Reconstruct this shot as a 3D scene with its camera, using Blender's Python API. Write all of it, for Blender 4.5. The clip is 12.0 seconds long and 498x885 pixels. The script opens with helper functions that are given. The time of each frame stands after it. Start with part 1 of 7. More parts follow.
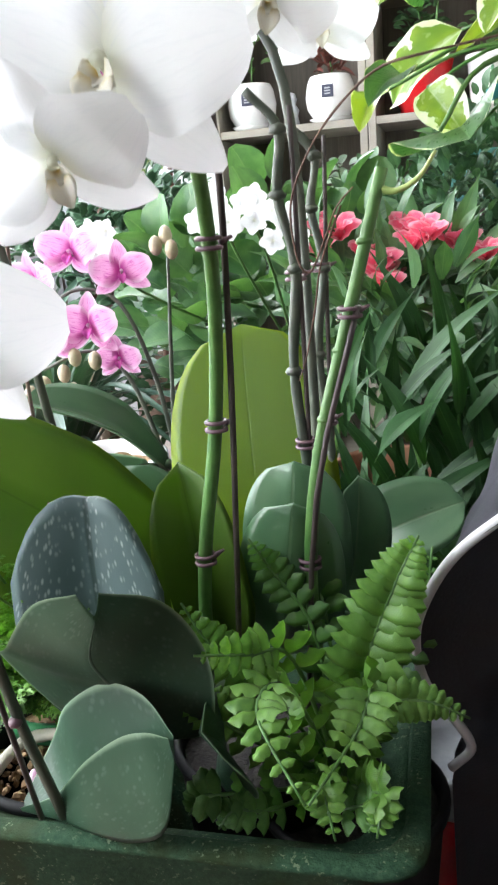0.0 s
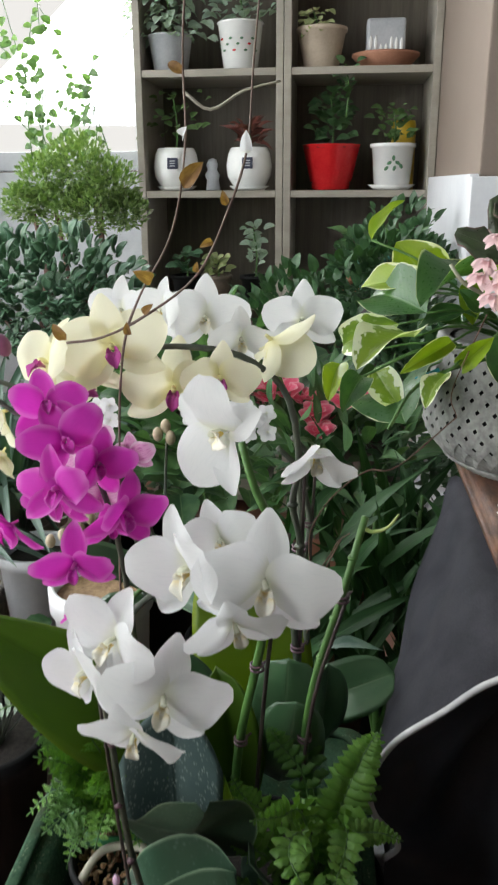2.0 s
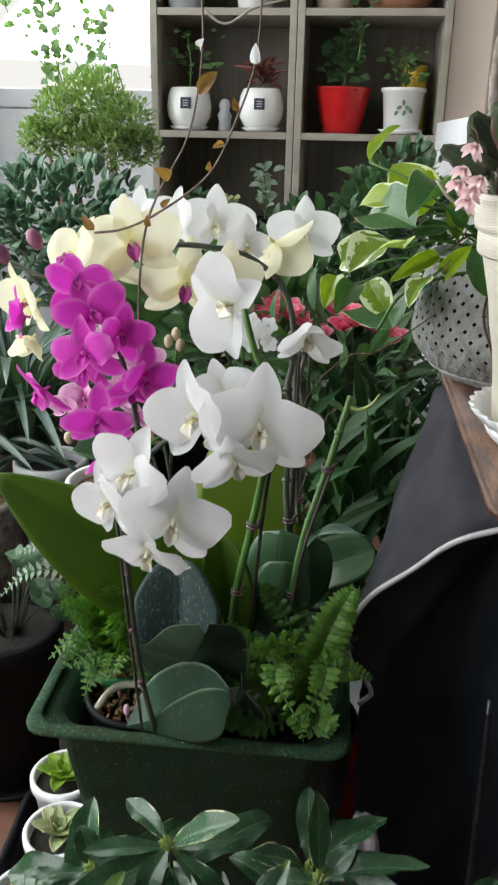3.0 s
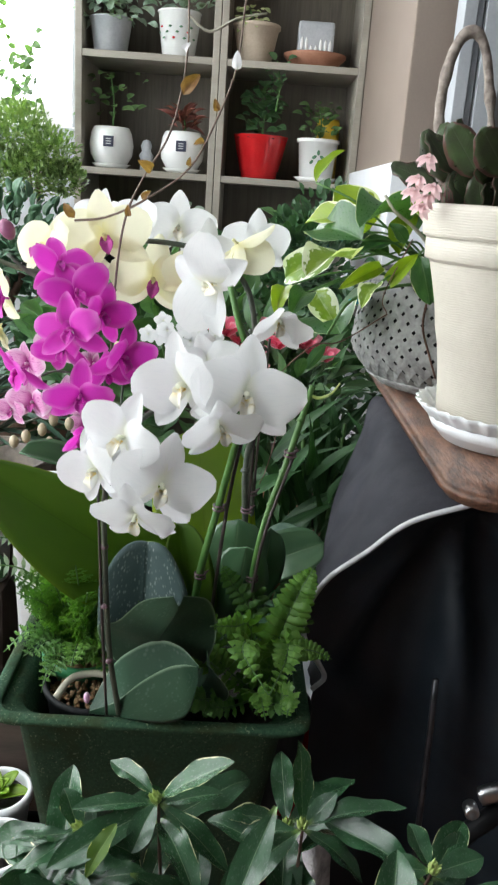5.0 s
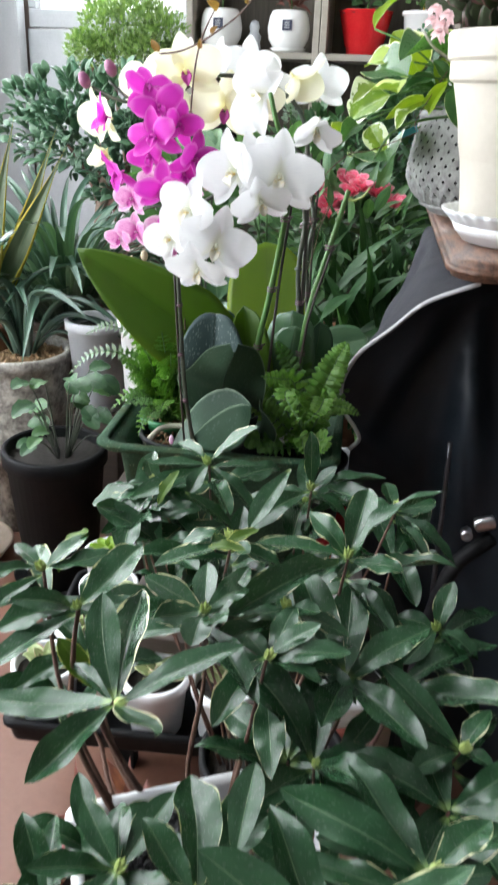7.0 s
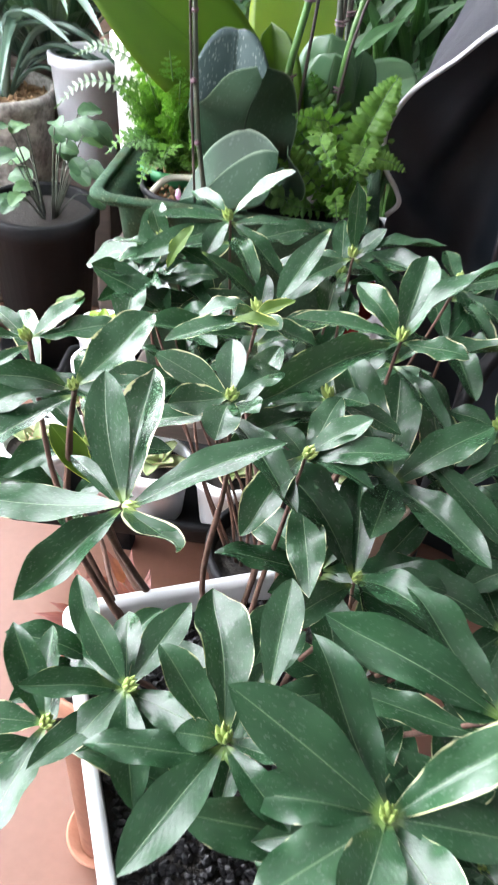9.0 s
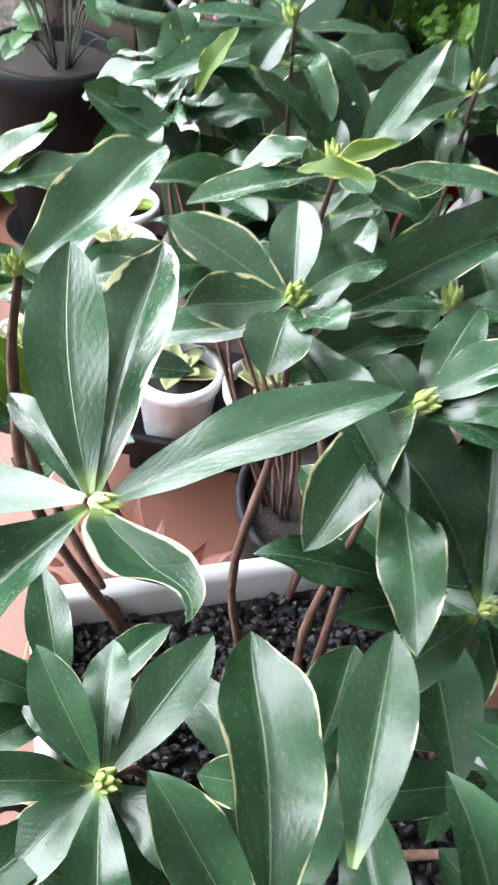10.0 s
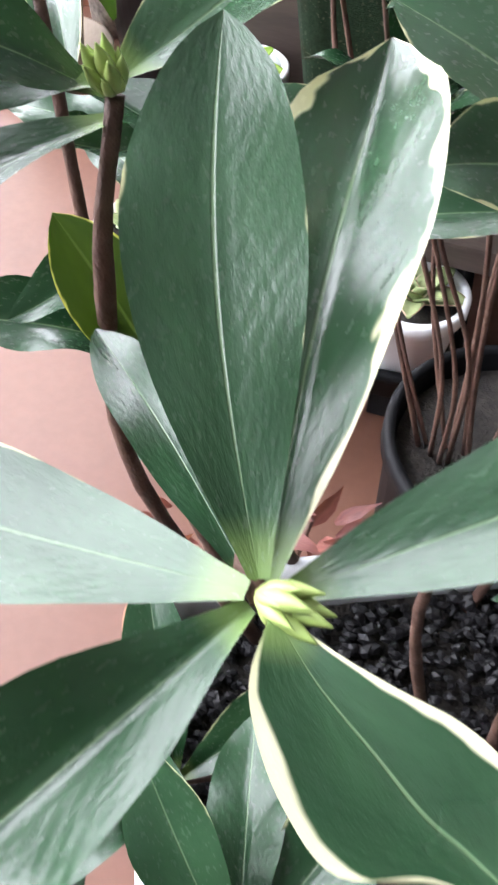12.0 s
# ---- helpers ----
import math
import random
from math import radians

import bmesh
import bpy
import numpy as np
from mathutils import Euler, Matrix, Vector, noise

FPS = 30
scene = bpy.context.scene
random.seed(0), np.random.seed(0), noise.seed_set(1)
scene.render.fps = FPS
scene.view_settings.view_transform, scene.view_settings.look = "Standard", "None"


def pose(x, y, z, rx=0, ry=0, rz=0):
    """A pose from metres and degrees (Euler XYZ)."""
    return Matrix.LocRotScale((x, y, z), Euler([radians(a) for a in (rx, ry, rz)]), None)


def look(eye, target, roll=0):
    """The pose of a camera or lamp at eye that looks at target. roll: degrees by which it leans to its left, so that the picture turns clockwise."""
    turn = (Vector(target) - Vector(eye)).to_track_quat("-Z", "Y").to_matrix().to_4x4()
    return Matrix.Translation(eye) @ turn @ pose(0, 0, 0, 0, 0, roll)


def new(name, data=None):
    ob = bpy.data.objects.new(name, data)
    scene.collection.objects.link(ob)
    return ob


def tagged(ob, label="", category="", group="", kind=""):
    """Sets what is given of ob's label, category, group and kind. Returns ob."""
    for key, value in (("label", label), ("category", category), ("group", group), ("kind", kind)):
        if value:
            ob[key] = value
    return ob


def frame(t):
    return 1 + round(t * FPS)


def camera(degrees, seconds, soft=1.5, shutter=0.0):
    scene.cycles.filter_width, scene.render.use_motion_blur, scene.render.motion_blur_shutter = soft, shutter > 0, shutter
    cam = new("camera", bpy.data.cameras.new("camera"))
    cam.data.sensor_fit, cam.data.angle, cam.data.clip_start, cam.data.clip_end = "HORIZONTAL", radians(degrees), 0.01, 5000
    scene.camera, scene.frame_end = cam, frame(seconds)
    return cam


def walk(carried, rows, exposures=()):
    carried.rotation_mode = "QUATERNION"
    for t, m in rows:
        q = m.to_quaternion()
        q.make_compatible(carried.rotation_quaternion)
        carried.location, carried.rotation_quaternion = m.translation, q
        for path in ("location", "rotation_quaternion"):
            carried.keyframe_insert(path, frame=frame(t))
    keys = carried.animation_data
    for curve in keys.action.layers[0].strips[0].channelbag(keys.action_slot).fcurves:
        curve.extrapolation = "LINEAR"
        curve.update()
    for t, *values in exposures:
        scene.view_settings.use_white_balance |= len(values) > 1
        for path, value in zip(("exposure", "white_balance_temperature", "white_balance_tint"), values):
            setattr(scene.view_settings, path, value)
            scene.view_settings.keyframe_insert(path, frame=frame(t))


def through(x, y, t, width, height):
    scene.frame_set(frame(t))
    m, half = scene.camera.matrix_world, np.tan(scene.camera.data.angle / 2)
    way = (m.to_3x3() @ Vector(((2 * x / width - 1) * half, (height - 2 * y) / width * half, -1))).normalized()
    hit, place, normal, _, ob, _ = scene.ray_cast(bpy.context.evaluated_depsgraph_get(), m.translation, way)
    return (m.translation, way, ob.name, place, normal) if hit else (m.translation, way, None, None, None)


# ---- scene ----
cam = camera(34.5, 12.0, 2.2, 0.35)
PATH = [
    (0, (0.085, 0.09, 0.813), (-0.423, 1.945, 0.263), -4.6),
    (0.5, (0.094, 0.059, 0.843), (-0.388, 1.926, 0.31), -4.6),
    (1, (0.061, 0.026, 0.918), (-0.217, 1.924, 0.353), -3.5),
    (1.5, (0.01, -0.013, 1.006), (-0.159, 1.889, 0.413), -1.8),
    (2, (0.031, -0.073, 1.052), (-0.186, 1.818, 0.44), -0.3),
    (2.5, (0.041, -0.122, 1.035), (-0.179, 1.743, 0.346), 1.1),
    (2.7, (0.046, -0.144, 1.031), (-0.184, 1.715, 0.329), 1.1),
    (4.3, (0.027, -0.217, 0.99), (-0.073, 1.637, 0.248), 2.9),
    (4.5, (0.017, -0.221, 0.992), (-0.057, 1.655, 0.3), 3.2),
    (5, (-0.005, -0.221, 0.98), (0.013, 1.691, 0.394), 4.1),
    (5.5, (0.015, -0.237, 0.936), (-0.068, 1.67, 0.34), 4.2),
    (6, (0.053, -0.311, 0.928), (-0.139, 1.576, 0.293), 3.2),
    (6.5, (0.08, -0.391, 0.919), (-0.16, 1.472, 0.232), 2.5),
    (6.7, (0.079, -0.412, 0.924), (-0.164, 1.432, 0.191), 2.7),
    (7, (0.085, -0.445, 0.923), (-0.174, 1.366, 0.116), 2.3),
    (7.5, (0.087, -0.47, 0.911), (-0.167, 1.247, -0.082), 2.3),
    (7.7, (0.084, -0.473, 0.914), (-0.166, 1.214, -0.132), 2.4),
    (9.3, (0.038, -0.298, 0.823), (-0.12, 1.191, -0.502), 6.3),
    (9.5, (0.033, -0.257, 0.796), (-0.131, 1.187, -0.578), 6.5),
    (10, (0.016, -0.214, 0.753), (-0.167, 1.15, -0.698), 7.0),
    (10.5, (0.004, -0.187, 0.719), (-0.265, 1.077, -0.808), 4.6),
    (11, (-0.007, -0.165, 0.692), (-0.313, 1.01, -0.897), 3.2),
    (11.5, (-0.017, -0.151, 0.682), (-0.314, 0.986, -0.936), 4.0),
    (12, (-0.026, -0.136, 0.68), (-0.386, 0.972, -0.945), 1.5),
]
EXPOSURES = ((0, 0.42, 6600, 12), (0.5, 0.05, 6650, 11), (1, -0.3, 6800, 10), (1.5, -0.9, 6900, 10), (2, -0.95, 6900, 10), (2.5, -0.95, 6900, 10), (4.5, -0.42, 6750, 9), (5, -0.6, 6700, 9), (5.5, -0.56, 6700, 9), (6.5, -0.45, 6700, 9), (7, -0.15, 6600, 11), (7.5, 0.14, 6500, 12), (9.5, 0.93, 6550, 17), (10.5, 0.86, 6500, 18), (11.5, 0.60, 6500, 19), (12, 0.44, 6500, 19))
walk(cam, [(t, look(eye, target, roll)) for t, eye, target, roll in PATH], EXPOSURES)

# ---- world and light ----
world = bpy.data.worlds.new("world")
scene.world = world
world.use_nodes = True
sky = world.node_tree.nodes.new("ShaderNodeTexSky")
sky.sky_type, sky.sun_disc = "NISHITA", False
sky.sun_elevation, sky.sun_rotation = radians(42), radians(-60)
world.node_tree.links.new(sky.outputs[0], world.node_tree.nodes["Background"].inputs[0])
world.node_tree.nodes["Background"].inputs[1].default_value = 0.12
scene.view_settings.exposure = 0.0


def lamp(name, kind, m, energy, colour=(1, 1, 1), size=(1, 1), angle=0.2):
    data = bpy.data.lights.new(name, kind)
    data.energy, data.color = energy, colour
    if kind == "AREA":
        data.shape, data.size, data.size_y = "RECTANGLE", size[0], size[1]
    else:
        data.angle = angle
    ob = new(name, data)
    ob.matrix_world = m
    return ob


lamp("sun", "SUN", look((-4, -1, 4), (0, 0, 0)), 0.8, (1, 0.97, 0.92), angle=radians(25))
lamp("window_light_side", "AREA", look((-1.40, 0.55, 1.30), (0.1, 0.65, 0.75)), 158, (0.90, 0.97, 1.03), (3.3, 1.85))
lamp("window_light_back", "AREA", look((-0.93, 2.66, 1.70), (-0.1, 0.3, 0.7)), 44, (0.90, 0.97, 1.03), (0.58, 0.96))

# ---- materials ----


def nodes_of(name):
    m = bpy.data.materials.new(name)
    m.use_nodes = True
    t = m.node_tree
    bsdf = t.nodes["Principled BSDF"]
    return m, t, bsdf


def link(t, a, b):
    t.links.new(a, b)


def mixrgb(t, fac, a, b, mode="MIX"):
    n = t.nodes.new("ShaderNodeMix")
    n.data_type, n.blend_type = "RGBA", mode
    for sock, v in ((n.inputs[0], fac), (n.inputs[6], a), (n.inputs[7], b)):
        if hasattr(v, "links"):
            link(t, v, sock)
        elif isinstance(v, (int, float)):
            sock.default_value = v
        else:
            sock.default_value = (*v, 1)
    return n.outputs[2]


def maths(t, op, a, b=0.0, clamp=False):
    n = t.nodes.new("ShaderNodeMath")
    n.operation, n.use_clamp = op, clamp
    for sock, v in ((n.inputs[0], a), (n.inputs[1], b)):
        if hasattr(v, "links"):
            link(t, v, sock)
        else:
            sock.default_value = v
    return n.outputs[0]


def noise_of(t, scale, detail=3, coord="Object", rough=0.55, stretch=None):
    tc = t.nodes.new("ShaderNodeTexCoord")
    n = t.nodes.new("ShaderNodeTexNoise")
    n.inputs["Scale"].default_value, n.inputs["Detail"].default_value, n.inputs["Roughness"].default_value = scale, detail, rough
    if stretch:
        mp = t.nodes.new("ShaderNodeMapping")
        mp.inputs["Scale"].default_value = stretch
        link(t, tc.outputs[coord], mp.inputs[0])
        link(t, mp.outputs[0], n.inputs["Vector"])
    else:
        link(t, tc.outputs[coord], n.inputs["Vector"])
    return n.outputs["Fac"]


def ramp(t, v, lo, hi):
    n = t.nodes.new("ShaderNodeMapRange")
    n.interpolation_type = "SMOOTHSTEP"
    n.inputs["From Min"].default_value, n.inputs["From Max"].default_value = lo, hi
    link(t, v, n.inputs["Value"])
    return n.outputs["Result"]


def bump(t, bsdf, height, strength, distance):
    n = t.nodes.new("ShaderNodeBump")
    n.inputs["Strength"].default_value, n.inputs["Distance"].default_value = strength, distance
    link(t, height, n.inputs["Height"])
    link(t, n.outputs[0], bsdf.inputs["Normal"])


def plain(name, a, b, scale=12, rough=0.5, metal=0.0, relief=0.0, grain=150, stretch=None, rough2=None, spec=0.5):
    """A surface of two tones at a coarse and a fine scale, with relief."""
    m, t, bsdf = nodes_of(name)
    coarse, fine = noise_of(t, scale, 4, stretch=stretch), noise_of(t, grain, 3, stretch=stretch)
    f = maths(t, "ADD", maths(t, "MULTIPLY", ramp(t, coarse, 0.3, 0.7), 0.7), maths(t, "MULTIPLY", ramp(t, fine, 0.3, 0.7), 0.3))
    link(t, mixrgb(t, f, a, b), bsdf.inputs["Base Color"])
    bsdf.inputs["Metallic"].default_value = metal
    bsdf.inputs["Specular IOR Level"].default_value = spec
    r2 = rough if rough2 is None else rough2
    link(t, maths(t, "ADD", maths(t, "MULTIPLY", coarse, (r2 - rough) + 0.12), rough - 0.06, True), bsdf.inputs["Roughness"])
    if relief:
        bump(t, bsdf, fine, 0.6, relief)
    return m


def leafy(name, dark, light, rib, margin=None, reach=0.8, through=0.25, rough=0.36, specks=0.0, ragged=0.25, veins=0.4, quilt=0.0, rib_width=0.06, tint=0.35, glow=None, blotch=0.0, spec=0.5, coat=0.0, fine=0.25, foot=None):
    """A leaf: two greens, a midrib, side veins, at choice a pale ragged margin, blotches or specks; light passes through it."""
    m, t, bsdf = nodes_of(name)
    uv = t.nodes.new("ShaderNodeUVMap")
    sep = t.nodes.new("ShaderNodeSeparateXYZ")
    link(t, uv.outputs[0], sep.inputs[0])
    side = maths(t, "MULTIPLY", maths(t, "ABSOLUTE", maths(t, "SUBTRACT", sep.outputs[0], 0.5)), 2.0)
    info = t.nodes.new("ShaderNodeObjectInfo")
    isl = t.nodes.new("ShaderNodeNewGeometry")
    rnd = maths(t, "FRACT", maths(t, "ADD", info.outputs["Random"], isl.outputs["Random Per Island"]))
    own_uv = t.nodes.new("ShaderNodeVectorMath")
    own_uv.operation = "ADD"
    shift_uv = t.nodes.new("ShaderNodeCombineXYZ")
    link(t, maths(t, "MULTIPLY", rnd, 41.0), shift_uv.inputs[0])
    link(t, maths(t, "MULTIPLY", rnd, 17.0), shift_uv.inputs[1])
    link(t, uv.outputs[0], own_uv.inputs[0])
    link(t, shift_uv.outputs[0], own_uv.inputs[1])

    def uvn(scale, detail, stretch=(1, 1, 1)):
        mp = t.nodes.new("ShaderNodeMapping")
        mp.inputs["Scale"].default_value = stretch
        n = t.nodes.new("ShaderNodeTexNoise")
        n.inputs["Scale"].default_value, n.inputs["Detail"].default_value = scale, detail
        link(t, own_uv.outputs[0], mp.inputs[0])
        link(t, mp.outputs[0], n.inputs["Vector"])
        return n.outputs["Fac"]
    coarse = uvn(3.0, 2)
    world_noise = noise_of(t, 30.0, 3, "Object")
    f = maths(t, "ADD", maths(t, "MULTIPLY", ramp(t, coarse, 0.3, 0.75), 0.6), maths(t, "MULTIPLY", rnd, tint), True)
    col = mixrgb(t, f, dark, light)
    rib_f = maths(t, "SUBTRACT", 1.0, ramp(t, side, rib_width * 0.3, rib_width), True)
    col = mixrgb(t, maths(t, "MULTIPLY", rib_f, 0.8), col, rib)
    edge_noise = uvn(5.0, 2, (0.8, 1.1, 1))
    if margin:
        wobble = maths(t, "MULTIPLY", maths(t, "SUBTRACT", edge_noise, 0.5), ragged * 2)
        shift = maths(t, "MULTIPLY", maths(t, "SUBTRACT", rnd, 0.5), 0.22 if ragged > 0.1 else 0.0)
        e = ramp(t, maths(t, "ADD", maths(t, "ADD", side, wobble), shift), reach, reach + 0.06)
        col = mixrgb(t, e, col, margin)
    if blotch:
        col = mixrgb(t, maths(t, "MULTIPLY", ramp(t, uvn(5.0, 3), 0.55, 0.62), blotch), col, margin or light)
    if specks:
        vor = t.nodes.new("ShaderNodeTexVoronoi")
        vor.inputs["Scale"].default_value, vor.inputs["Randomness"].default_value = 46.0, 1.0
        vmap = t.nodes.new("ShaderNodeMapping")
        vmap.inputs["Scale"].default_value = (0.75, 0.6, 1)
        link(t, own_uv.outputs[0], vmap.inputs[0])
        link(t, vmap.outputs[0], vor.inputs["Vector"])
        drop = maths(t, "SUBTRACT", 1.0, ramp(t, vor.outputs["Distance"], 0.12, 0.45), True)
        drop = maths(t, "MULTIPLY", drop, ramp(t, uvn(9.0, 2), 0.38, 0.58))
        col = mixrgb(t, maths(t, "MULTIPLY", drop, specks), col, (0.36, 0.41, 0.40))
    if foot:
        col = mixrgb(t, maths(t, "SUBTRACT", 1.0, ramp(t, sep.outputs[1], 0.02, 0.11), True), col, foot)
    link(t, col, bsdf.inputs["Base Color"])
    bsdf.inputs["Specular IOR Level"].default_value = spec
    link(t, maths(t, "ADD", maths(t, "MULTIPLY", world_noise, 0.12), rough - 0.05, True), bsdf.inputs["Roughness"])
    bsdf.inputs["Coat Weight"].default_value, bsdf.inputs["Coat Roughness"].default_value = coat, 0.16
    wave = t.nodes.new("ShaderNodeTexWave")
    wave.inputs["Scale"].default_value, wave.inputs["Distortion"].default_value = 5.0, 1.2
    vv = t.nodes.new("ShaderNodeCombineXYZ")
    link(t, maths(t, "SUBTRACT", sep.outputs[1], maths(t, "MULTIPLY", side, 0.25)), vv.inputs[0])
    link(t, vv.outputs[0], wave.inputs["Vector"])
    h = maths(t, "ADD", maths(t, "MULTIPLY", wave.outputs["Fac"], veins), maths(t, "ADD", maths(t, "MULTIPLY", rib_f, -1.2), maths(t, "ADD", maths(t, "MULTIPLY", uvn(90.0, 2), fine), maths(t, "MULTIPLY", uvn(20.0, 3, (0.8, 1.2, 1)), quilt))))
    bump(t, bsdf, h, 0.35, 0.0006)
    if through:
        tr = t.nodes.new("ShaderNodeBsdfTranslucent")
        if glow:
            tr.inputs[0].default_value = (*glow, 1)
        else:
            link(t, mixrgb(t, 1.0, col, (1.5, 1.7, 0.7), "MULTIPLY"), tr.inputs[0])
        mx = t.nodes.new("ShaderNodeMixShader")
        mx.inputs[0].default_value = through
        link(t, bsdf.outputs[0], mx.inputs[1])
        link(t, tr.outputs[0], mx.inputs[2])
        link(t, mx.outputs[0], t.nodes["Material Output"].inputs[0])
    return m


def petal_stuff(name, main, heart, vein, through=0.35, heart_reach=0.25, vein_amount=0.15, rim=None):
    """A petal: colour, a different heart at its base, fine veins along it; light passes through it."""
    m, t, bsdf = nodes_of(name)
    uv = t.nodes.new("ShaderNodeUVMap")
    sep = t.nodes.new("ShaderNodeSeparateXYZ")
    link(t, uv.outputs[0], sep.inputs[0])
    base = maths(t, "SUBTRACT", 1.0, ramp(t, sep.outputs[1], 0.0, heart_reach), True)
    col = mixrgb(t, base, main, heart)
    lines = ramp(t, noise_of(t, 14.0, 2, "UV", stretch=(2.2, 0.25, 1)), 0.5, 0.68)
    col = mixrgb(t, maths(t, "MULTIPLY", lines, vein_amount), col, vein)
    if rim:
        side = maths(t, "MULTIPLY", maths(t, "ABSOLUTE", maths(t, "SUBTRACT", sep.outputs[0], 0.5)), 2.0)
        col = mixrgb(t, maths(t, "MAXIMUM", ramp(t, side, 0.6, 1.0), ramp(t, sep.outputs[1], 0.75, 1.0)), col, rim)
    link(t, col, bsdf.inputs["Base Color"])
    bsdf.inputs["Roughness"].default_value = 0.55
    bsdf.inputs["Specular IOR Level"].default_value = 0.3
    bump(t, bsdf, maths(t, "ADD", lines, noise_of(t, 300.0, 2)), 0.25, 0.0005)
    tr = t.nodes.new("ShaderNodeBsdfTranslucent")
    link(t, col, tr.inputs[0])
    mx = t.nodes.new("ShaderNodeMixShader")
    mx.inputs[0].default_value = through
    link(t, bsdf.outputs[0], mx.inputs[1])
    link(t, tr.outputs[0], mx.inputs[2])
    link(t, mx.outputs[0], t.nodes["Material Output"].inputs[0])
    return m


def glowing(name, colour, strength):
    m, t, bsdf = nodes_of(name)
    em = t.nodes.new("ShaderNodeEmission")
    em.inputs[0].default_value, em.inputs[1].default_value = (*colour, 1), strength
    link(t, em.outputs[0], t.nodes["Material Output"].inputs[0])
    return m


DAPHNE = leafy("daphne_leaf", (0.015, 0.052, 0.022), (0.033, 0.094, 0.041), (0.15, 0.24, 0.13), (0.62, 0.63, 0.36), reach=1.03, through=0.06, rough=0.25, quilt=0.5, ragged=0.24, tint=0.5, veins=0.07, rib_width=0.035, spec=0.56, fine=0.14, foot=(0.17, 0.27, 0.09))
DAPHNE_WIDE = leafy("wide_edged_daphne_leaf", (0.015, 0.052, 0.022), (0.033, 0.094, 0.041), (0.13, 0.22, 0.11), (0.78, 0.77, 0.50), reach=0.83, through=0.06, rough=0.25, quilt=0.5, ragged=0.40, tint=0.5, veins=0.07, rib_width=0.035, spec=0.56, fine=0.14, foot=(0.17, 0.27, 0.09))
DAPHNE_BROAD = leafy("broad_edged_daphne_leaf", (0.015, 0.052, 0.022), (0.033, 0.094, 0.041), (0.13, 0.22, 0.11), (0.78, 0.77, 0.50), reach=0.85, through=0.06, rough=0.25, quilt=0.5, ragged=0.10, tint=0.5, veins=0.07, rib_width=0.035, spec=0.56, fine=0.14, foot=(0.17, 0.27, 0.09))
DAPHNE_NEW = leafy("young_daphne_leaf", (0.035, 0.078, 0.010), (0.065, 0.12, 0.016), (0.12, 0.19, 0.05), (0.7, 0.68, 0.2), reach=1.0, through=0.15, spec=0.25, rough=0.5, ragged=0.2, veins=0.05, fine=0.05)
DAPHNE_BUD = plain("daphne_bud_green", (0.27, 0.38, 0.10), (0.46, 0.55, 0.19), 60, 0.4)
BARK = plain("brown_bark", (0.07, 0.035, 0.025), (0.16, 0.085, 0.06), 60, 0.75, relief=0.002, grain=300)
# Base lowered for the leaf fronts' shade; pale edge is a painted rim highlight
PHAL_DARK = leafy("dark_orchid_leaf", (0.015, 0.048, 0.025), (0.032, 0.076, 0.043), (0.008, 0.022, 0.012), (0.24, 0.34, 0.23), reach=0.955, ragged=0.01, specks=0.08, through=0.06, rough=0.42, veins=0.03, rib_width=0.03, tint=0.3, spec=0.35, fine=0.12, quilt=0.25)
PHAL_SPECK = leafy("dusty_orchid_leaf", (0.036, 0.066, 0.062), (0.072, 0.108, 0.105), (0.02, 0.04, 0.035), through=0.04, rough=0.5, specks=0.45, spec=0.25, veins=0.02, rib_width=0.05)
# Yellow-green of light from behind, put into the colour and the paler edge
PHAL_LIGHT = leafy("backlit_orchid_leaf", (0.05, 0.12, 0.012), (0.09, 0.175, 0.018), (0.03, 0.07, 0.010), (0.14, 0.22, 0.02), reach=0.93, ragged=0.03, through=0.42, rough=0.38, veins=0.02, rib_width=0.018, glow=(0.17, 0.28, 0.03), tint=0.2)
# Brighter copy for the tall leaf: stronger back light in colour and edge
PHAL_BACKLIT = leafy("bright_backlit_orchid_leaf", (0.07, 0.135, 0.010), (0.11, 0.18, 0.012), (0.035, 0.08, 0.008), (0.20, 0.27, 0.012), reach=0.90, through=0.55, rough=0.38, veins=0.02, rib_width=0.018, glow=(0.34, 0.46, 0.008), tint=0.2, ragged=0.03)
PHAL_GREEN = leafy("glossy_orchid_leaf", (0.04, 0.115, 0.05), (0.08, 0.17, 0.08), (0.10, 0.18, 0.09), through=0.12, spec=0.75, rough=0.29, veins=0.05, rib_width=0.05)
STEM = plain("green_flower_stem", (0.045, 0.13, 0.028), (0.095, 0.21, 0.05), 40, 0.45, grain=200, relief=0.0005)
STEM_DARK = plain("dull_dark_flower_stem", (0.045, 0.06, 0.045), (0.09, 0.10, 0.07), 40, 0.5, grain=200)
TWIG = plain("grey_brown_twig", (0.13, 0.085, 0.065), (0.24, 0.17, 0.14), 60, 0.7)
STAKE = plain("dark_plant_stake", (0.035, 0.025, 0.025), (0.07, 0.05, 0.045), 60, 0.5)
CLIP = plain("purple_brown_tie", (0.09, 0.05, 0.065), (0.16, 0.09, 0.11), 60, 0.45)
WHITE_PETAL = petal_stuff("white_petal", (0.87, 0.875, 0.88), (0.83, 0.84, 0.73), (0.76, 0.78, 0.80), 0.50, vein_amount=0.3)
CREAM_PETAL = petal_stuff("cream_yellow_petal", (0.93, 0.91, 0.70), (0.90, 0.87, 0.55), (0.82, 0.81, 0.55), 0.48)
MAGENTA_PETAL = petal_stuff("magenta_petal", (0.70, 0.045, 0.52), (0.48, 0.012, 0.36), (0.58, 0.03, 0.43), 0.4, 0.2, 0.3, rim=(0.76, 0.18, 0.62))
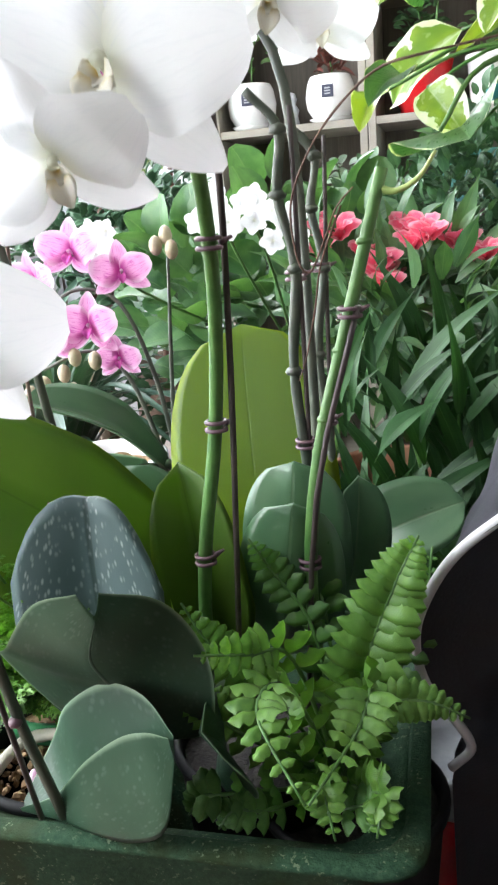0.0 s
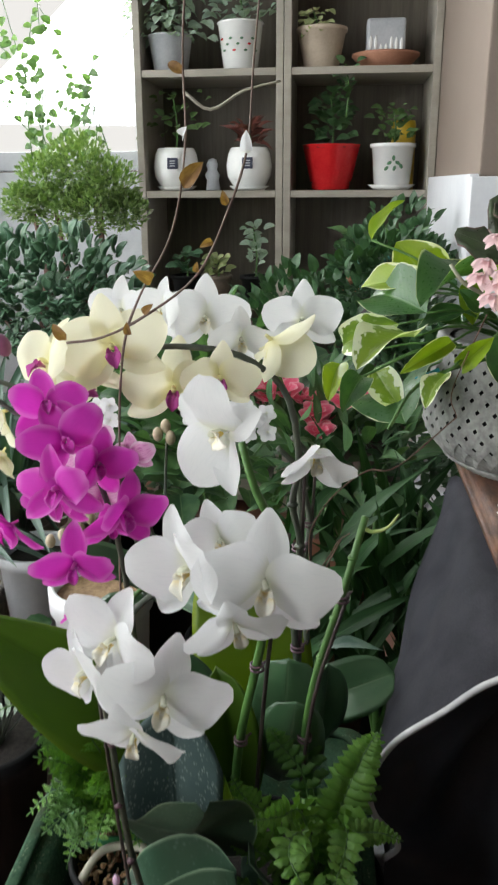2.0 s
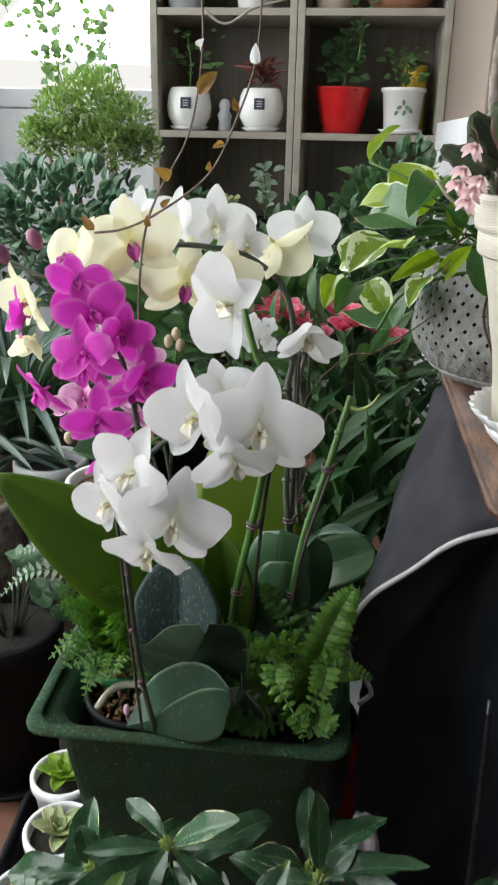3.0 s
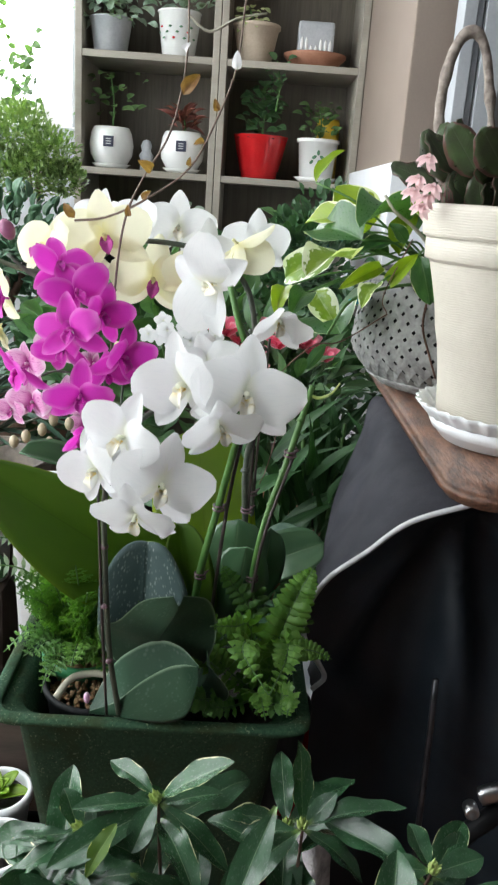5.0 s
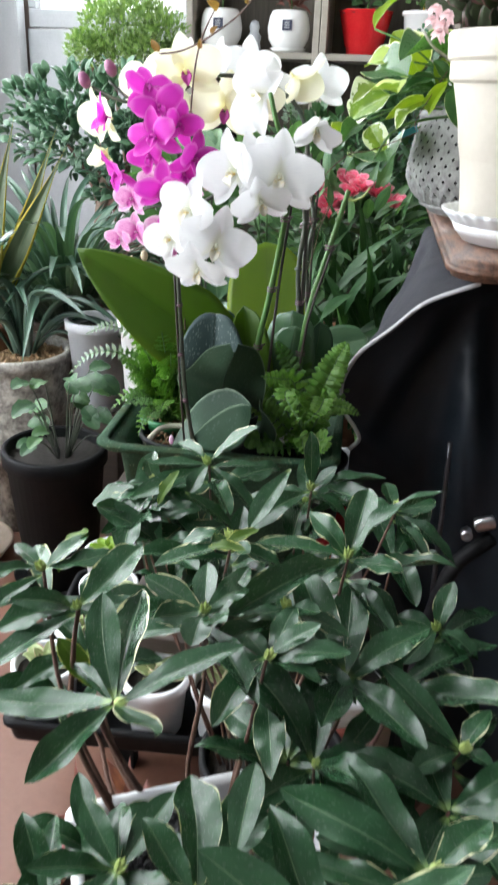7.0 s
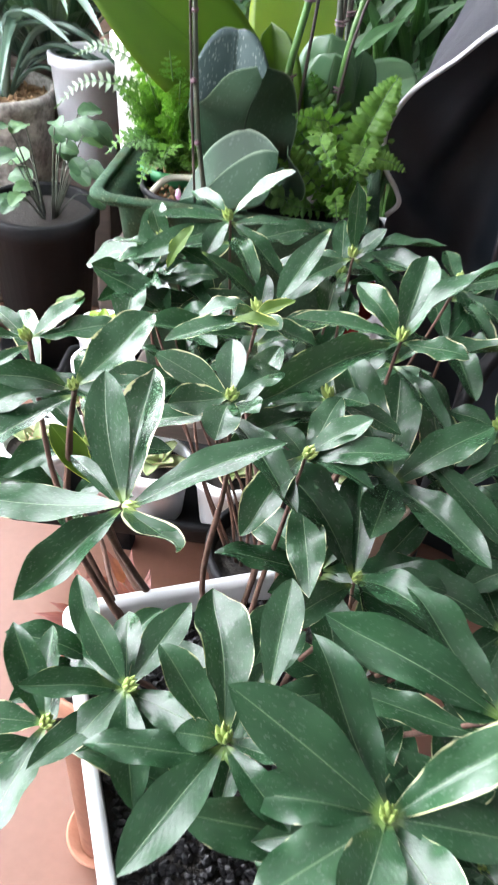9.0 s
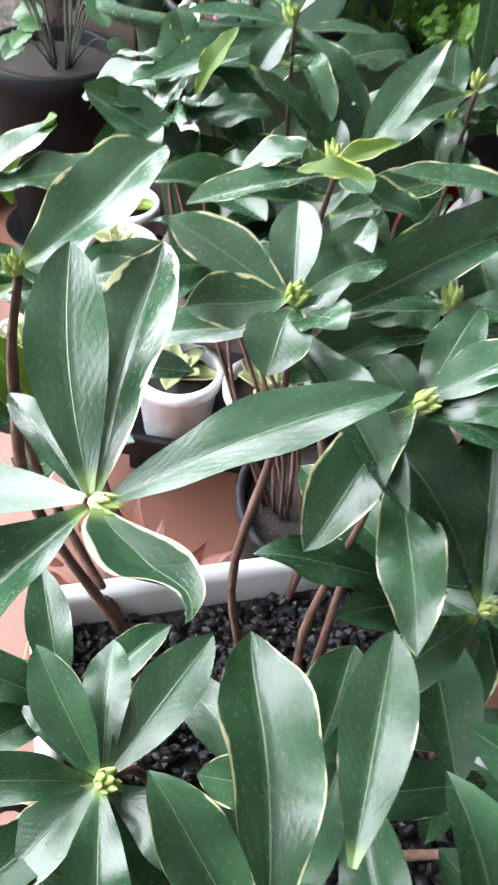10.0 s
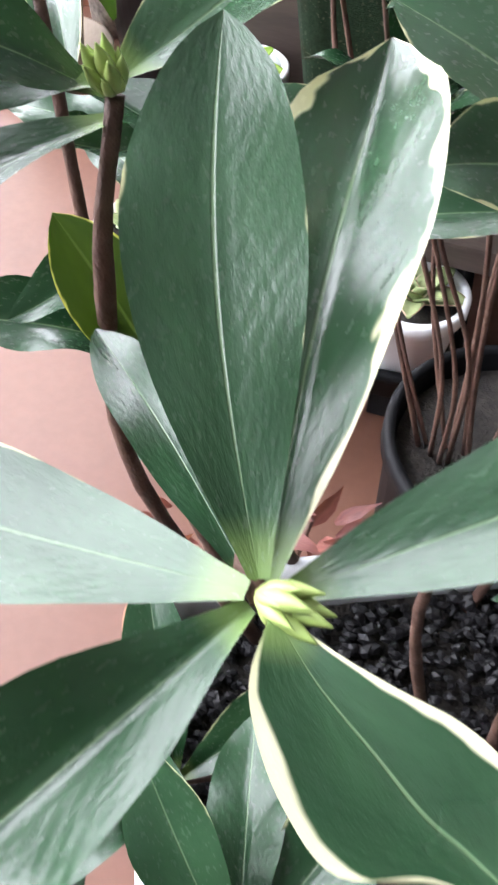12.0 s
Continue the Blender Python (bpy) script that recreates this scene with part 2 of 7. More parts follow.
PINK_PETAL = petal_stuff("pink_striped_petal", (0.78, 0.36, 0.62), (0.5, 0.05, 0.32), (0.52, 0.07, 0.36), 0.3, 0.4, 0.8, rim=(0.85, 0.6, 0.76))
RED_PETAL = petal_stuff("coral_red_petal", (0.86, 0.13, 0.24), (0.74, 0.05, 0.11), (0.90, 0.42, 0.50), 0.45, 0.2, 0.35, rim=(0.90, 0.40, 0.46))
LIP_YELLOW = petal_stuff("yellow_lip", (0.90, 0.88, 0.80), (0.86, 0.68, 0.20), (0.8, 0.6, 0.3), 0.35, 0.7, 0.15)
LIP_PINK = petal_stuff("pink_lip", (0.62, 0.10, 0.42), (0.75, 0.4, 0.5), (0.4, 0.02, 0.2), 0.25, 0.6, 0.5)
FERN = leafy("light_fern_green", (0.075, 0.20, 0.030), (0.15, 0.31, 0.055), (0.16, 0.28, 0.06), through=0.28, rough=0.42, veins=0.2, tint=0.5)
FERN_DARK = leafy("fern_green", (0.05, 0.14, 0.03), (0.09, 0.22, 0.045), (0.1, 0.2, 0.05), through=0.25, rough=0.45, veins=0.2, tint=0.6)
SILVER_FERN = leafy("silver_fern_green", (0.26, 0.36, 0.29), (0.42, 0.51, 0.43), (0.14, 0.24, 0.16), through=0.2, rough=0.5)
STRAP = leafy("strap_leaf_green", (0.008, 0.034, 0.010), (0.028, 0.085, 0.026), (0.04, 0.10, 0.03), through=0.15, rough=0.48, spec=0.3, veins=0.0, tint=0.6)
GREYSTRAP = leafy("grey_green_strap_leaf", (0.06, 0.12, 0.095), (0.20, 0.28, 0.24), (0.22, 0.30, 0.26), through=0.25, rough=0.4, veins=0.0, tint=0.5)
CLIVIA = leafy("clivia_leaf_green", (0.03, 0.08, 0.055), (0.09, 0.16, 0.115), (0.07, 0.14, 0.09), through=0.15, rough=0.3, veins=0.0, tint=0.4)
SNAKE = leafy("yellow_edged_leaf", (0.07, 0.12, 0.06), (0.22, 0.27, 0.17), (0.14, 0.18, 0.1), (0.55, 0.45, 0.05), reach=0.74, through=0.12, rough=0.35, ragged=0.06, veins=0.3)
JADE = leafy("jade_leaf_green", (0.03, 0.10, 0.055), (0.10, 0.20, 0.11), (0.06, 0.14, 0.08), through=0.1, rough=0.3, veins=0.0, tint=0.8)
ARALIA = leafy("aralia_light_green", (0.09, 0.16, 0.05), (0.22, 0.32, 0.12), (0.12, 0.2, 0.06), through=0.3, rough=0.5, tint=0.7)
VINE = leafy("vine_leaf_green", (0.06, 0.13, 0.05), (0.14, 0.24, 0.09), (0.12, 0.2, 0.08), through=0.28, rough=0.45, tint=0.7)
BUSH = leafy("bush_leaf_green", (0.035, 0.10, 0.045), (0.10, 0.20, 0.085), (0.12, 0.2, 0.1), through=0.25, rough=0.4, tint=0.7)
BUSH_DARK = leafy("dark_bush_leaf", (0.018, 0.06, 0.025), (0.055, 0.13, 0.055), (0.07, 0.13, 0.06), through=0.15, rough=0.4, tint=0.7)
VARIEG = leafy("variegated_leaf", (0.12, 0.22, 0.03), (0.24, 0.35, 0.04), (0.30, 0.38, 0.16), (0.72, 0.76, 0.62), reach=0.66, through=0.30, rough=0.33, ragged=0.75, tint=0.7, blotch=0.15)
VARIEG_LIME = leafy("lime_leaf_with_thin_pale_edge", (0.17, 0.27, 0.015), (0.27, 0.37, 0.025), (0.26, 0.36, 0.08), (0.74, 0.76, 0.52), reach=0.93, through=0.32, rough=0.33, ragged=0.22, tint=0.6)
VARIEG_DEEP = leafy("deep_green_leaf", (0.03, 0.10, 0.03), (0.07, 0.17, 0.05), (0.1, 0.2, 0.08), (0.7, 0.72, 0.5), reach=0.95, through=0.25, rough=0.28, ragged=0.1)
CACTUS = leafy("dark_cactus_leaf", (0.050, 0.055, 0.035), (0.070, 0.120, 0.045), (0.08, 0.11, 0.06), (0.12, 0.06, 0.05), reach=0.86, through=0.1, rough=0.4)
SUCCULENT = leafy("pale_succulent_leaf", (0.28, 0.36, 0.16), (0.45, 0.5, 0.26), (0.4, 0.46, 0.25), (0.6, 0.4, 0.3), reach=0.95, through=0.1, rough=0.45, veins=0)
LIME = leafy("lime_leaf", (0.22, 0.36, 0.04), (0.36, 0.5, 0.08), (0.3, 0.45, 0.1), through=0.35, rough=0.4)
DRY = leafy("dry_brown_leaf", (0.16, 0.075, 0.03), (0.32, 0.18, 0.08), (0.15, 0.07, 0.04), through=0.3, rough=0.7, tint=0.6)
RED_LEAF = leafy("reddish_leaf", (0.16, 0.05, 0.045), (0.28, 0.10, 0.08), (0.2, 0.08, 0.06), through=0.2, rough=0.45)
SOIL = plain("dark_soil", (0.012, 0.011, 0.010), (0.045, 0.038, 0.032), 120, 0.9, relief=0.004, grain=400)
BARK_CHIPS = plain("orchid_bark_chips", (0.16, 0.09, 0.04), (0.36, 0.24, 0.13), 90, 0.8, relief=0.003, grain=300)
GRAVEL = plain("black_gravel_stone", (0.004, 0.004, 0.005), (0.018, 0.018, 0.021), 150, 0.5, relief=0.001, grain=500)
ROOT = plain("pale_aerial_root", (0.34, 0.33, 0.26), (0.5, 0.47, 0.38), 60, 0.7)
GREEN_PLASTIC = plain("dark_green_planter_plastic", (0.015, 0.044, 0.024), (0.040, 0.090, 0.050), 330, 0.7, relief=0.0012, grain=900, rough2=0.8, spec=0.12)
gt = GREEN_PLASTIC.node_tree
gb = gt.nodes["Principled BSDF"]
old = gb.inputs["Base Color"].links[0].from_socket
mossy = mixrgb(gt, maths(gt, "MULTIPLY", ramp(gt, noise_of(gt, 26, 5), 0.48, 0.66), 0.75), old, (0.030, 0.040, 0.014))
link(gt, mixrgb(gt, maths(gt, "MULTIPLY", ramp(gt, noise_of(gt, 420, 2), 0.60, 0.68), maths(gt, "MULTIPLY", ramp(gt, noise_of(gt, 40, 2), 0.40, 0.60), 0.9)), mossy, (0.15, 0.19, 0.12)), gb.inputs["Base Color"])
SMALL_GREEN = plain("bright_green_pot_plastic", (0.02, 0.17, 0.06), (0.03, 0.22, 0.08), 30, 0.4)
WHITE_PLASTIC = plain("white_pot_plastic", (0.72, 0.74, 0.76), (0.82, 0.83, 0.84), 10, 0.35, grain=60)
WHITE_GLAZE = plain("white_glazed_ceramic", (0.74, 0.75, 0.74), (0.82, 0.82, 0.80), 14, 0.18, grain=80)
CREAM_POT = plain("cream_ribbed_pot", (0.52, 0.48, 0.405), (0.58, 0.54, 0.46), 20, 0.5)
ribs = CREAM_POT.node_tree.nodes.new("ShaderNodeTexWave")
ribs.bands_direction = "Z"
ribs.inputs["Scale"].default_value = 150.0
ribs.inputs["Distortion"].default_value = 5.0
ribs.inputs["Detail"].default_value = 2.0
ribs.inputs["Detail Scale"].default_value = 0.35
pot_coords = CREAM_POT.node_tree.nodes.new("ShaderNodeTexCoord")
link(CREAM_POT.node_tree, pot_coords.outputs["Object"], ribs.inputs["Vector"])
bump(CREAM_POT.node_tree, CREAM_POT.node_tree.nodes["Principled BSDF"], ribs.outputs["Fac"], 0.45, 0.0006)
RED_GLAZE = plain("red_glazed_ceramic", (0.55, 0.012, 0.018), (0.66, 0.03, 0.03), 12, 0.2)
BLACK_PLASTIC = plain("black_pot_plastic", (0.005, 0.0055, 0.006), (0.012, 0.0125, 0.014), 20, 0.55, spec=0.12)
GREY_PLASTIC = plain("grey_pot_plastic", (0.32, 0.34, 0.36), (0.45, 0.46, 0.48), 14, 0.5)
PALE_GREY = plain("pale_grey_pot_plastic", (0.50, 0.52, 0.55), (0.60, 0.61, 0.63), 14, 0.45)
CLAY = plain("terracotta_clay", (0.28, 0.12, 0.07), (0.40, 0.19, 0.12), 18, 0.75, relief=0.001)
MOTTLED_CLAY = plain("mottled_pale_clay", (0.10, 0.09, 0.08), (0.56, 0.53, 0.47), 42, 0.55, relief=0.001, grain=140)
BROWN_CLAY = plain("brown_glazed_clay", (0.11, 0.085, 0.065), (0.22, 0.17, 0.13), 26, 0.5, relief=0.001, grain=90)
BEIGE_CLAY = plain("beige_clay", (0.42, 0.34, 0.26), (0.55, 0.46, 0.36), 18, 0.7)
TEAL = plain("teal_glazed_pot", (0.05, 0.20, 0.19), (0.10, 0.30, 0.28), 18, 0.3)
YELLOW_THING = plain("yellow_plastic", (0.6, 0.38, 0.02), (0.75, 0.5, 0.04), 18, 0.4)
SHELF_WOOD = plain("pale_grey_shelf_board", (0.27, 0.245, 0.205), (0.35, 0.32, 0.27), 9, 0.55, stretch=(0.4, 3, 3))
SHELF_BACK = plain("dark_wood_grain_back_panel", (0.10, 0.085, 0.065), (0.17, 0.145, 0.115), 16, 0.6, grain=60, stretch=(4, 4, 0.25))
TABLE_WOOD = plain("worn_brown_wood", (0.030, 0.013, 0.009), (0.19, 0.088, 0.050), 40, 0.5, relief=0.0014, grain=170, stretch=(2.2, 0.6, 2))
BENCH_WOOD = plain("dark_bench_wood", (0.035, 0.025, 0.02), (0.07, 0.05, 0.04), 16, 0.6, stretch=(0.4, 3, 3))
FLOOR = plain("red_brown_floor_tile", (0.165, 0.075, 0.050), (0.205, 0.098, 0.066), 5, 0.45, grain=90, relief=0.0003)
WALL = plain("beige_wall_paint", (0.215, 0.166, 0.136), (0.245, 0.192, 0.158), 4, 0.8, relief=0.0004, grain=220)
# For the unseen walls: darkened so that the leaves reflect less haze
UNSEEN_WALL = plain("unseen_wall_dark", (0.13, 0.125, 0.12), (0.18, 0.172, 0.165), 4, 0.8, relief=0.0004, grain=220)
# Ceiling is out of view; its grey is set to tame reflections in leaves
CEILING = plain("unseen_ceiling_grey", (0.38, 0.38, 0.38), (0.43, 0.43, 0.425), 4, 0.85)
FRAME = plain("grey_window_frame", (0.36, 0.38, 0.40), (0.44, 0.46, 0.48), 10, 0.45)
WHITE_PANEL = plain("white_painted_panel", (0.66, 0.67, 0.70), (0.74, 0.75, 0.77), 8, 0.5)
CASING = plain("grey_casing_paint", (0.34, 0.36, 0.38), (0.42, 0.44, 0.46), 8, 0.5)
CLOTH_GREY = plain("dark_grey_canopy_fabric", (0.048, 0.048, 0.060), (0.088, 0.088, 0.104), 22, 0.7, relief=0.0006, grain=600, spec=0.2)
CLOTH_BLACK = plain("black_lining_fabric", (0.006, 0.010, 0.015), (0.017, 0.024, 0.033), 8, 0.47, relief=0.0003, grain=500, spec=0.4)
PIPING = plain("grey_piping", (0.42, 0.42, 0.43), (0.52, 0.52, 0.53), 80, 0.45)
CHROME = plain("brushed_metal", (0.5, 0.5, 0.52), (0.7, 0.7, 0.72), 40, 0.3, metal=1.0)
DARK_METAL = plain("dark_metal_tube", (0.05, 0.05, 0.055), (0.10, 0.10, 0.11), 40, 0.35, metal=0.8)
STONE = plain("grey_white_rock", (0.26, 0.24, 0.25), (0.62, 0.60, 0.60), 45, 0.85, relief=0.004, grain=160)
WICKER = plain("grey_woven_strip", (0.17, 0.17, 0.165), (0.33, 0.33, 0.32), 60, 0.7, relief=0.0008, grain=220)
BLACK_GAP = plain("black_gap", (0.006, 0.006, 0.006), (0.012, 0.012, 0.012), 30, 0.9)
INK = plain("navy_label_ink", (0.012, 0.016, 0.04), (0.03, 0.035, 0.07), 90, 0.5)
INK_GREEN = plain("green_print", (0.05, 0.16, 0.08), (0.1, 0.22, 0.12), 90, 0.5)
TURQUOISE = plain("turquoise_tag", (0.03, 0.35, 0.48), (0.05, 0.42, 0.55), 40, 0.4)
SKYGLOW = glowing("bright_overcast_sky", (0.97, 0.985, 1.0), 2.1)
GLASS = bpy.data.materials.new("window_glass")
GLASS.use_nodes = True
GLASS.node_tree.nodes["Principled BSDF"].inputs["Transmission Weight"].default_value = 1.0
GLASS.node_tree.nodes["Principled BSDF"].inputs["Roughness"].default_value = 0.0
GLASS.node_tree.nodes["Principled BSDF"].inputs["IOR"].default_value = 1.02

# ---- builders ----
WORLD = {}


def own(ob, m, parent=None):
    """Places ob at the world pose m, under parent."""
    if parent is not None:
        ob.parent = parent
        ob.matrix_parent_inverse = WORLD[parent].inverted()
    ob.matrix_basis = m
    WORLD[ob] = m.copy()
    return ob


def thing(name, label, category, at=(0, 0, 0), group="", kind=""):
    ob = new(name)
    ob.empty_display_size = 0.02
    own(ob, Matrix.Translation(at))
    return tagged(ob, label, category, group, kind)


def mesh_of(name, verts, faces, uvs=None, smooth=True):
    me = bpy.data.meshes.new(name)
    me.from_pydata([tuple(v) for v in verts], [], faces)
    if uvs is not None:
        lay = me.uv_layers.new(name="UVMap")
        idx = np.empty(len(me.loops), dtype=np.int32)
        me.loops.foreach_get("vertex_index", idx)
        lay.data.foreach_set("uv", np.asarray(uvs, dtype=np.float32)[idx].ravel())
    if smooth:
        me.polygons.foreach_set("use_smooth", [True] * len(me.polygons))
    me.update()
    return me


def put(name, me, mat, m, parent=None, label=""):
    if not me.materials:
        me.materials.append(mat)
    ob = new(name, me)
    own(ob, m, parent)
    if label:
        ob["label"] = label
    return ob


def part(name, bm, mat, parent, label="", smooth=True, m=None):
    me = bpy.data.meshes.new(name)
    bmesh.ops.recalc_face_normals(bm, faces=bm.faces[:])
    bm.to_mesh(me)
    bm.free()
    if smooth:
        me.polygons.foreach_set("use_smooth", [True] * len(me.polygons))
    me.materials.append(mat)
    ob = new(name, me)
    own(ob, m or Matrix.Identity(4), parent)
    if label:
        ob["label"] = label
    return ob


def box(x0, x1, y0, y1, z0, z1, bevel=0.0, bm=None, seg=2):
    fresh = bm is None
    bm = bm or bmesh.new()
    r = bmesh.ops.create_cube(bm, size=1.0, matrix=Matrix.LocRotScale(((x0 + x1) / 2, (y0 + y1) / 2, (z0 + z1) / 2), None, (x1 - x0, y1 - y0, z1 - z0)))
    if bevel and fresh:
        bmesh.ops.bevel(bm, geom=bm.edges[:], offset=bevel, segments=seg, affect="EDGES", profile=0.6)
    return bm


def lathe(profile, at=(0, 0, 0), seg=40, wobble=0.0, sx=1.0, sy=1.0, scallop=0, depth=0.0):
    """A turned body: profile of (radius, height), from the outer foot over the rim to the inside."""
    bm = bmesh.new()
    rings = []
    for i, (r, z) in enumerate(profile):
        ring = []
        for k in range(seg):
            a = 2 * math.pi * k / seg
            rr = r * (1 + wobble * math.sin(3 * a + i)) * (1 + (depth * math.cos(scallop * a) * max(0, i / len(profile)) if scallop else 0))
            ring.append(bm.verts.new((at[0] + rr * sx * math.cos(a), at[1] + rr * sy * math.sin(a), at[2] + z)))
        rings.append(ring)
    for a, b in zip(rings, rings[1:]):
        for k in range(seg):
            bm.faces.new((a[k], a[(k + 1) % seg], b[(k + 1) % seg], b[k]))
    bm.faces.new(rings[0])
    bm.faces.new(rings[-1])
    return bm


def smooth_line(pts, n):
    """A Catmull-Rom line through pts with n steps a span."""
    p = [Vector(v) for v in pts]
    p = [p[0] * 2 - p[1]] + p + [p[-1] * 2 - p[-2]]
    out = []
    for i in range(1, len(p) - 2):
        for k in range(n):
            t = k / n
            a, b, c, d = p[i - 1:i + 3]
            out.append(0.5 * ((2 * b) + (c - a) * t + (2 * a - 5 * b + 4 * c - d) * t * t + (3 * b - a - 3 * c + d) * t ** 3))
    return out + [p[-2]]


def tube(pts, r0, r1=None, seg=8, steps=5, bm=None, bumps=0.0):
    bm = bm or bmesh.new()
    line = smooth_line(pts, steps)
    r1 = r0 if r1 is None else r1
    rings, side = [], None
    for i, p in enumerate(line):
        d = (line[min(i + 1, len(line) - 1)] - line[max(i - 1, 0)]).normalized()
        side = d.orthogonal().normalized() if side is None else (side - d * side.dot(d)).normalized()
        up = d.cross(side)
        r = r0 + (r1 - r0) * i / (len(line) - 1)
        r *= 1 + bumps * noise.noise(p * 70)
        rings.append([bm.verts.new(p + (side * math.cos(2 * math.pi * k / seg) + up * math.sin(2 * math.pi * k / seg)) * r) for k in range(seg)])
    for a, b in zip(rings, rings[1:]):
        for k in range(seg):
            bm.faces.new((a[k], a[(k + 1) % seg], b[(k + 1) % seg], b[k]))
    bm.faces.new(rings[0][::-1])
    bm.faces.new(rings[-1])
    return bm


def ball(at, r, sub=2, scale=(1, 1, 1), bm=None, rough=0.0, turn=None):
    bm = bm or bmesh.new()
    res = bmesh.ops.create_icosphere(bm, subdivisions=sub, radius=1.0)
    m = Matrix.LocRotScale(at, turn, (r * scale[0], r * scale[1], r * scale[2]))
    for v in res["verts"]:
        k = 1 + rough * noise.noise(v.co * 1.7 + Vector(at) * 31)
        v.co = m @ (v.co * k)
    return bm


SHAPES = {
    "oblanceolate": lambda v: (0.03 + v ** 1.18) * ((1 - v) ** 0.84) * 2.6,
    "ellipse": lambda v: max(0.0, math.sin(math.pi * min(1, 0.08 + v * 0.92))) ** 0.6,
    "phal": lambda v: min(1.0, 0.42 + v * 1.5) ** 0.8 * max(0.0, 1 - max(0, (v - 0.42) / 0.58) ** 3.2) ** 0.5,
    "lobed": lambda v: math.sin(math.pi / 2 * min(1.0, 0.22 + v * 1.15)),
    "pointed": lambda v: min(1.0, 0.45 + v * 1.5) ** 0.8 * max(0.0, 1 - max(0, (v - 0.35) / 0.65) ** 1.7) ** 0.8,
    "petal": lambda v: max(0.0, math.sin(math.pi * (0.05 + 0.93 * v ** 0.85))) ** 0.55,
    "sepal": lambda v: max(0.0, math.sin(math.pi * (0.12 + 0.86 * v))) ** 0.75,
    "strap": lambda v: min(1.0, 0.55 + v * 1.2) * (1 - v ** 3.0) ** 0.8,
    "lance": lambda v: (0.25 + 0.75 * math.sin(math.pi * min(1, v * 1.15) ** 0.8)) * (1 - v ** 4) if v < 0.999 else 0.0,
    "ovate": lambda v: (v ** 0.45) * ((1 - v) ** 0.75) * 2.15,
    "spoon": lambda v: 0.25 + 0.75 * max(0, math.sin(math.pi * v ** 1.6)) if v < 0.999 else 0.15,
}


def blade(shape, ratio, arch=0.0, fold=0.0, wave=0.0, waves=3, twist=0.0, cup=0.0, nl=12, nw=6, thick=0.0, seed=0, hook=0.0, bow=0.0, notch=0.0, round_tip=0.0, fade=0.0):
    """A blade from (0, 0, 0) to (0, 1, 0), its upper face to +z. Returns corners, faces and their uv."""
    rng = random.Random(seed)
    ph = rng.uniform(0, 6.28)
    verts, uvs, faces = [], [], []
    for i in range(nl + 1):
        v = i / nl
        w = max(0.004, SHAPES[shape](v)) * ratio / 2
        z0 = arch * math.sin(math.pi * v) + hook * math.sin(math.pi * v ** 3)
        tw = twist * (v - 0.2)
        for j in range(nw + 1):
            u = 2 * j / nw - 1
            zz = fold * (1 - fade * v ** 1.5) * abs(u) * w - cup * u * u * w + wave * u * u * math.sin(waves * 2 * math.pi * v + ph + (1.5 if u > 0 else 0)) * min(1, 4 * w / ratio)
            x = u * w * math.cos(tw) - zz * math.sin(tw) + bow * math.sin(math.pi * v)
            z = u * w * math.sin(tw) + zz * math.cos(tw)
            verts.append((x, v * (1 - round_tip * abs(u) ** 2.6) - notch * max(0.0, 1 - abs(u) * 1.6) ** 2 * v ** 5, z0 + z))
            uvs.append((j / nw, v))
    for i in range(nl):
        for j in range(nw):
            a = i * (nw + 1) + j
            faces.append((a, a + 1, a + nw + 2, a + nw + 1))
    if thick:
        n = len(verts)
        mid = nw / 2
        low = [(x, y, z - thick * (1 - abs((k % (nw + 1)) / mid - 1) ** 4 * 0.7)) for k, (x, y, z) in enumerate(verts)]
        verts, uvs = verts + low, uvs + uvs
        faces += [tuple(n + q for q in f[::-1]) for f in faces]
        row = nw + 1
        for i in range(nl):
            faces.append((i * row, (i + 1) * row, n + (i + 1) * row, n + i * row))
            faces.append(((i + 1) * row + nw, i * row + nw, n + i * row + nw, n + (i + 1) * row + nw))
        for j in range(nw):
            faces.append((j + 1, j, n + j, n + j + 1))
            faces.append((nl * row + j, nl * row + j + 1, n + nl * row + j + 1, n + nl * row + j))
    return verts, faces, uvs


def along(base, tip, up=(0, 0, 1), width=1.0, height=1.0):
    """The pose that lays a blade from base to tip with its face towards up."""
    y = Vector(tip) - Vector(base)
    ln = max(y.length, 1e-5)
    y = y / ln
    z = Vector(up) - y * y.dot(Vector(up))
    z = z.normalized() if z.length > 1e-4 else y.orthogonal().normalized()
    x = y.cross(z)
    m = Matrix.Identity(4)
    for i in range(3):
        m[i][0], m[i][1], m[i][2], m[i][3] = x[i] * ln * width, y[i] * ln, z[i] * ln * height, base[i]
    return m


def many(name, parts_list):
    """One mesh out of many posed blades: [(blade, pose), ...]."""
    verts, faces, uvs, n = [], [], [], 0
    for (v, f, u), m in parts_list:
        a = np.asarray(v) @ np.array(m.to_3x3()).T + np.array(m.translation)
        verts.append(a)
        faces += [tuple(n + q for q in ff) for ff in f]
        uvs += u
        n += len(v)
    return mesh_of(name, np.concatenate(verts), faces, uvs)


LEAVES = {}


def leaf_mesh(key, mat, **kw):
    """The shared mesh of one leaf variant in one material."""
    if (key, mat.name) not in LEAVES:
        me = mesh_of(key, *blade(**kw))
        me.materials.append(mat)
        LEAVES[key, mat.name] = me
    return LEAVES[key, mat.name]

# ---- setting ----
def setting(name, bm, mat, label, category, smooth=False):
    return tagged(part(name, bm, mat, None, smooth=smooth), label, category, kind="structure")


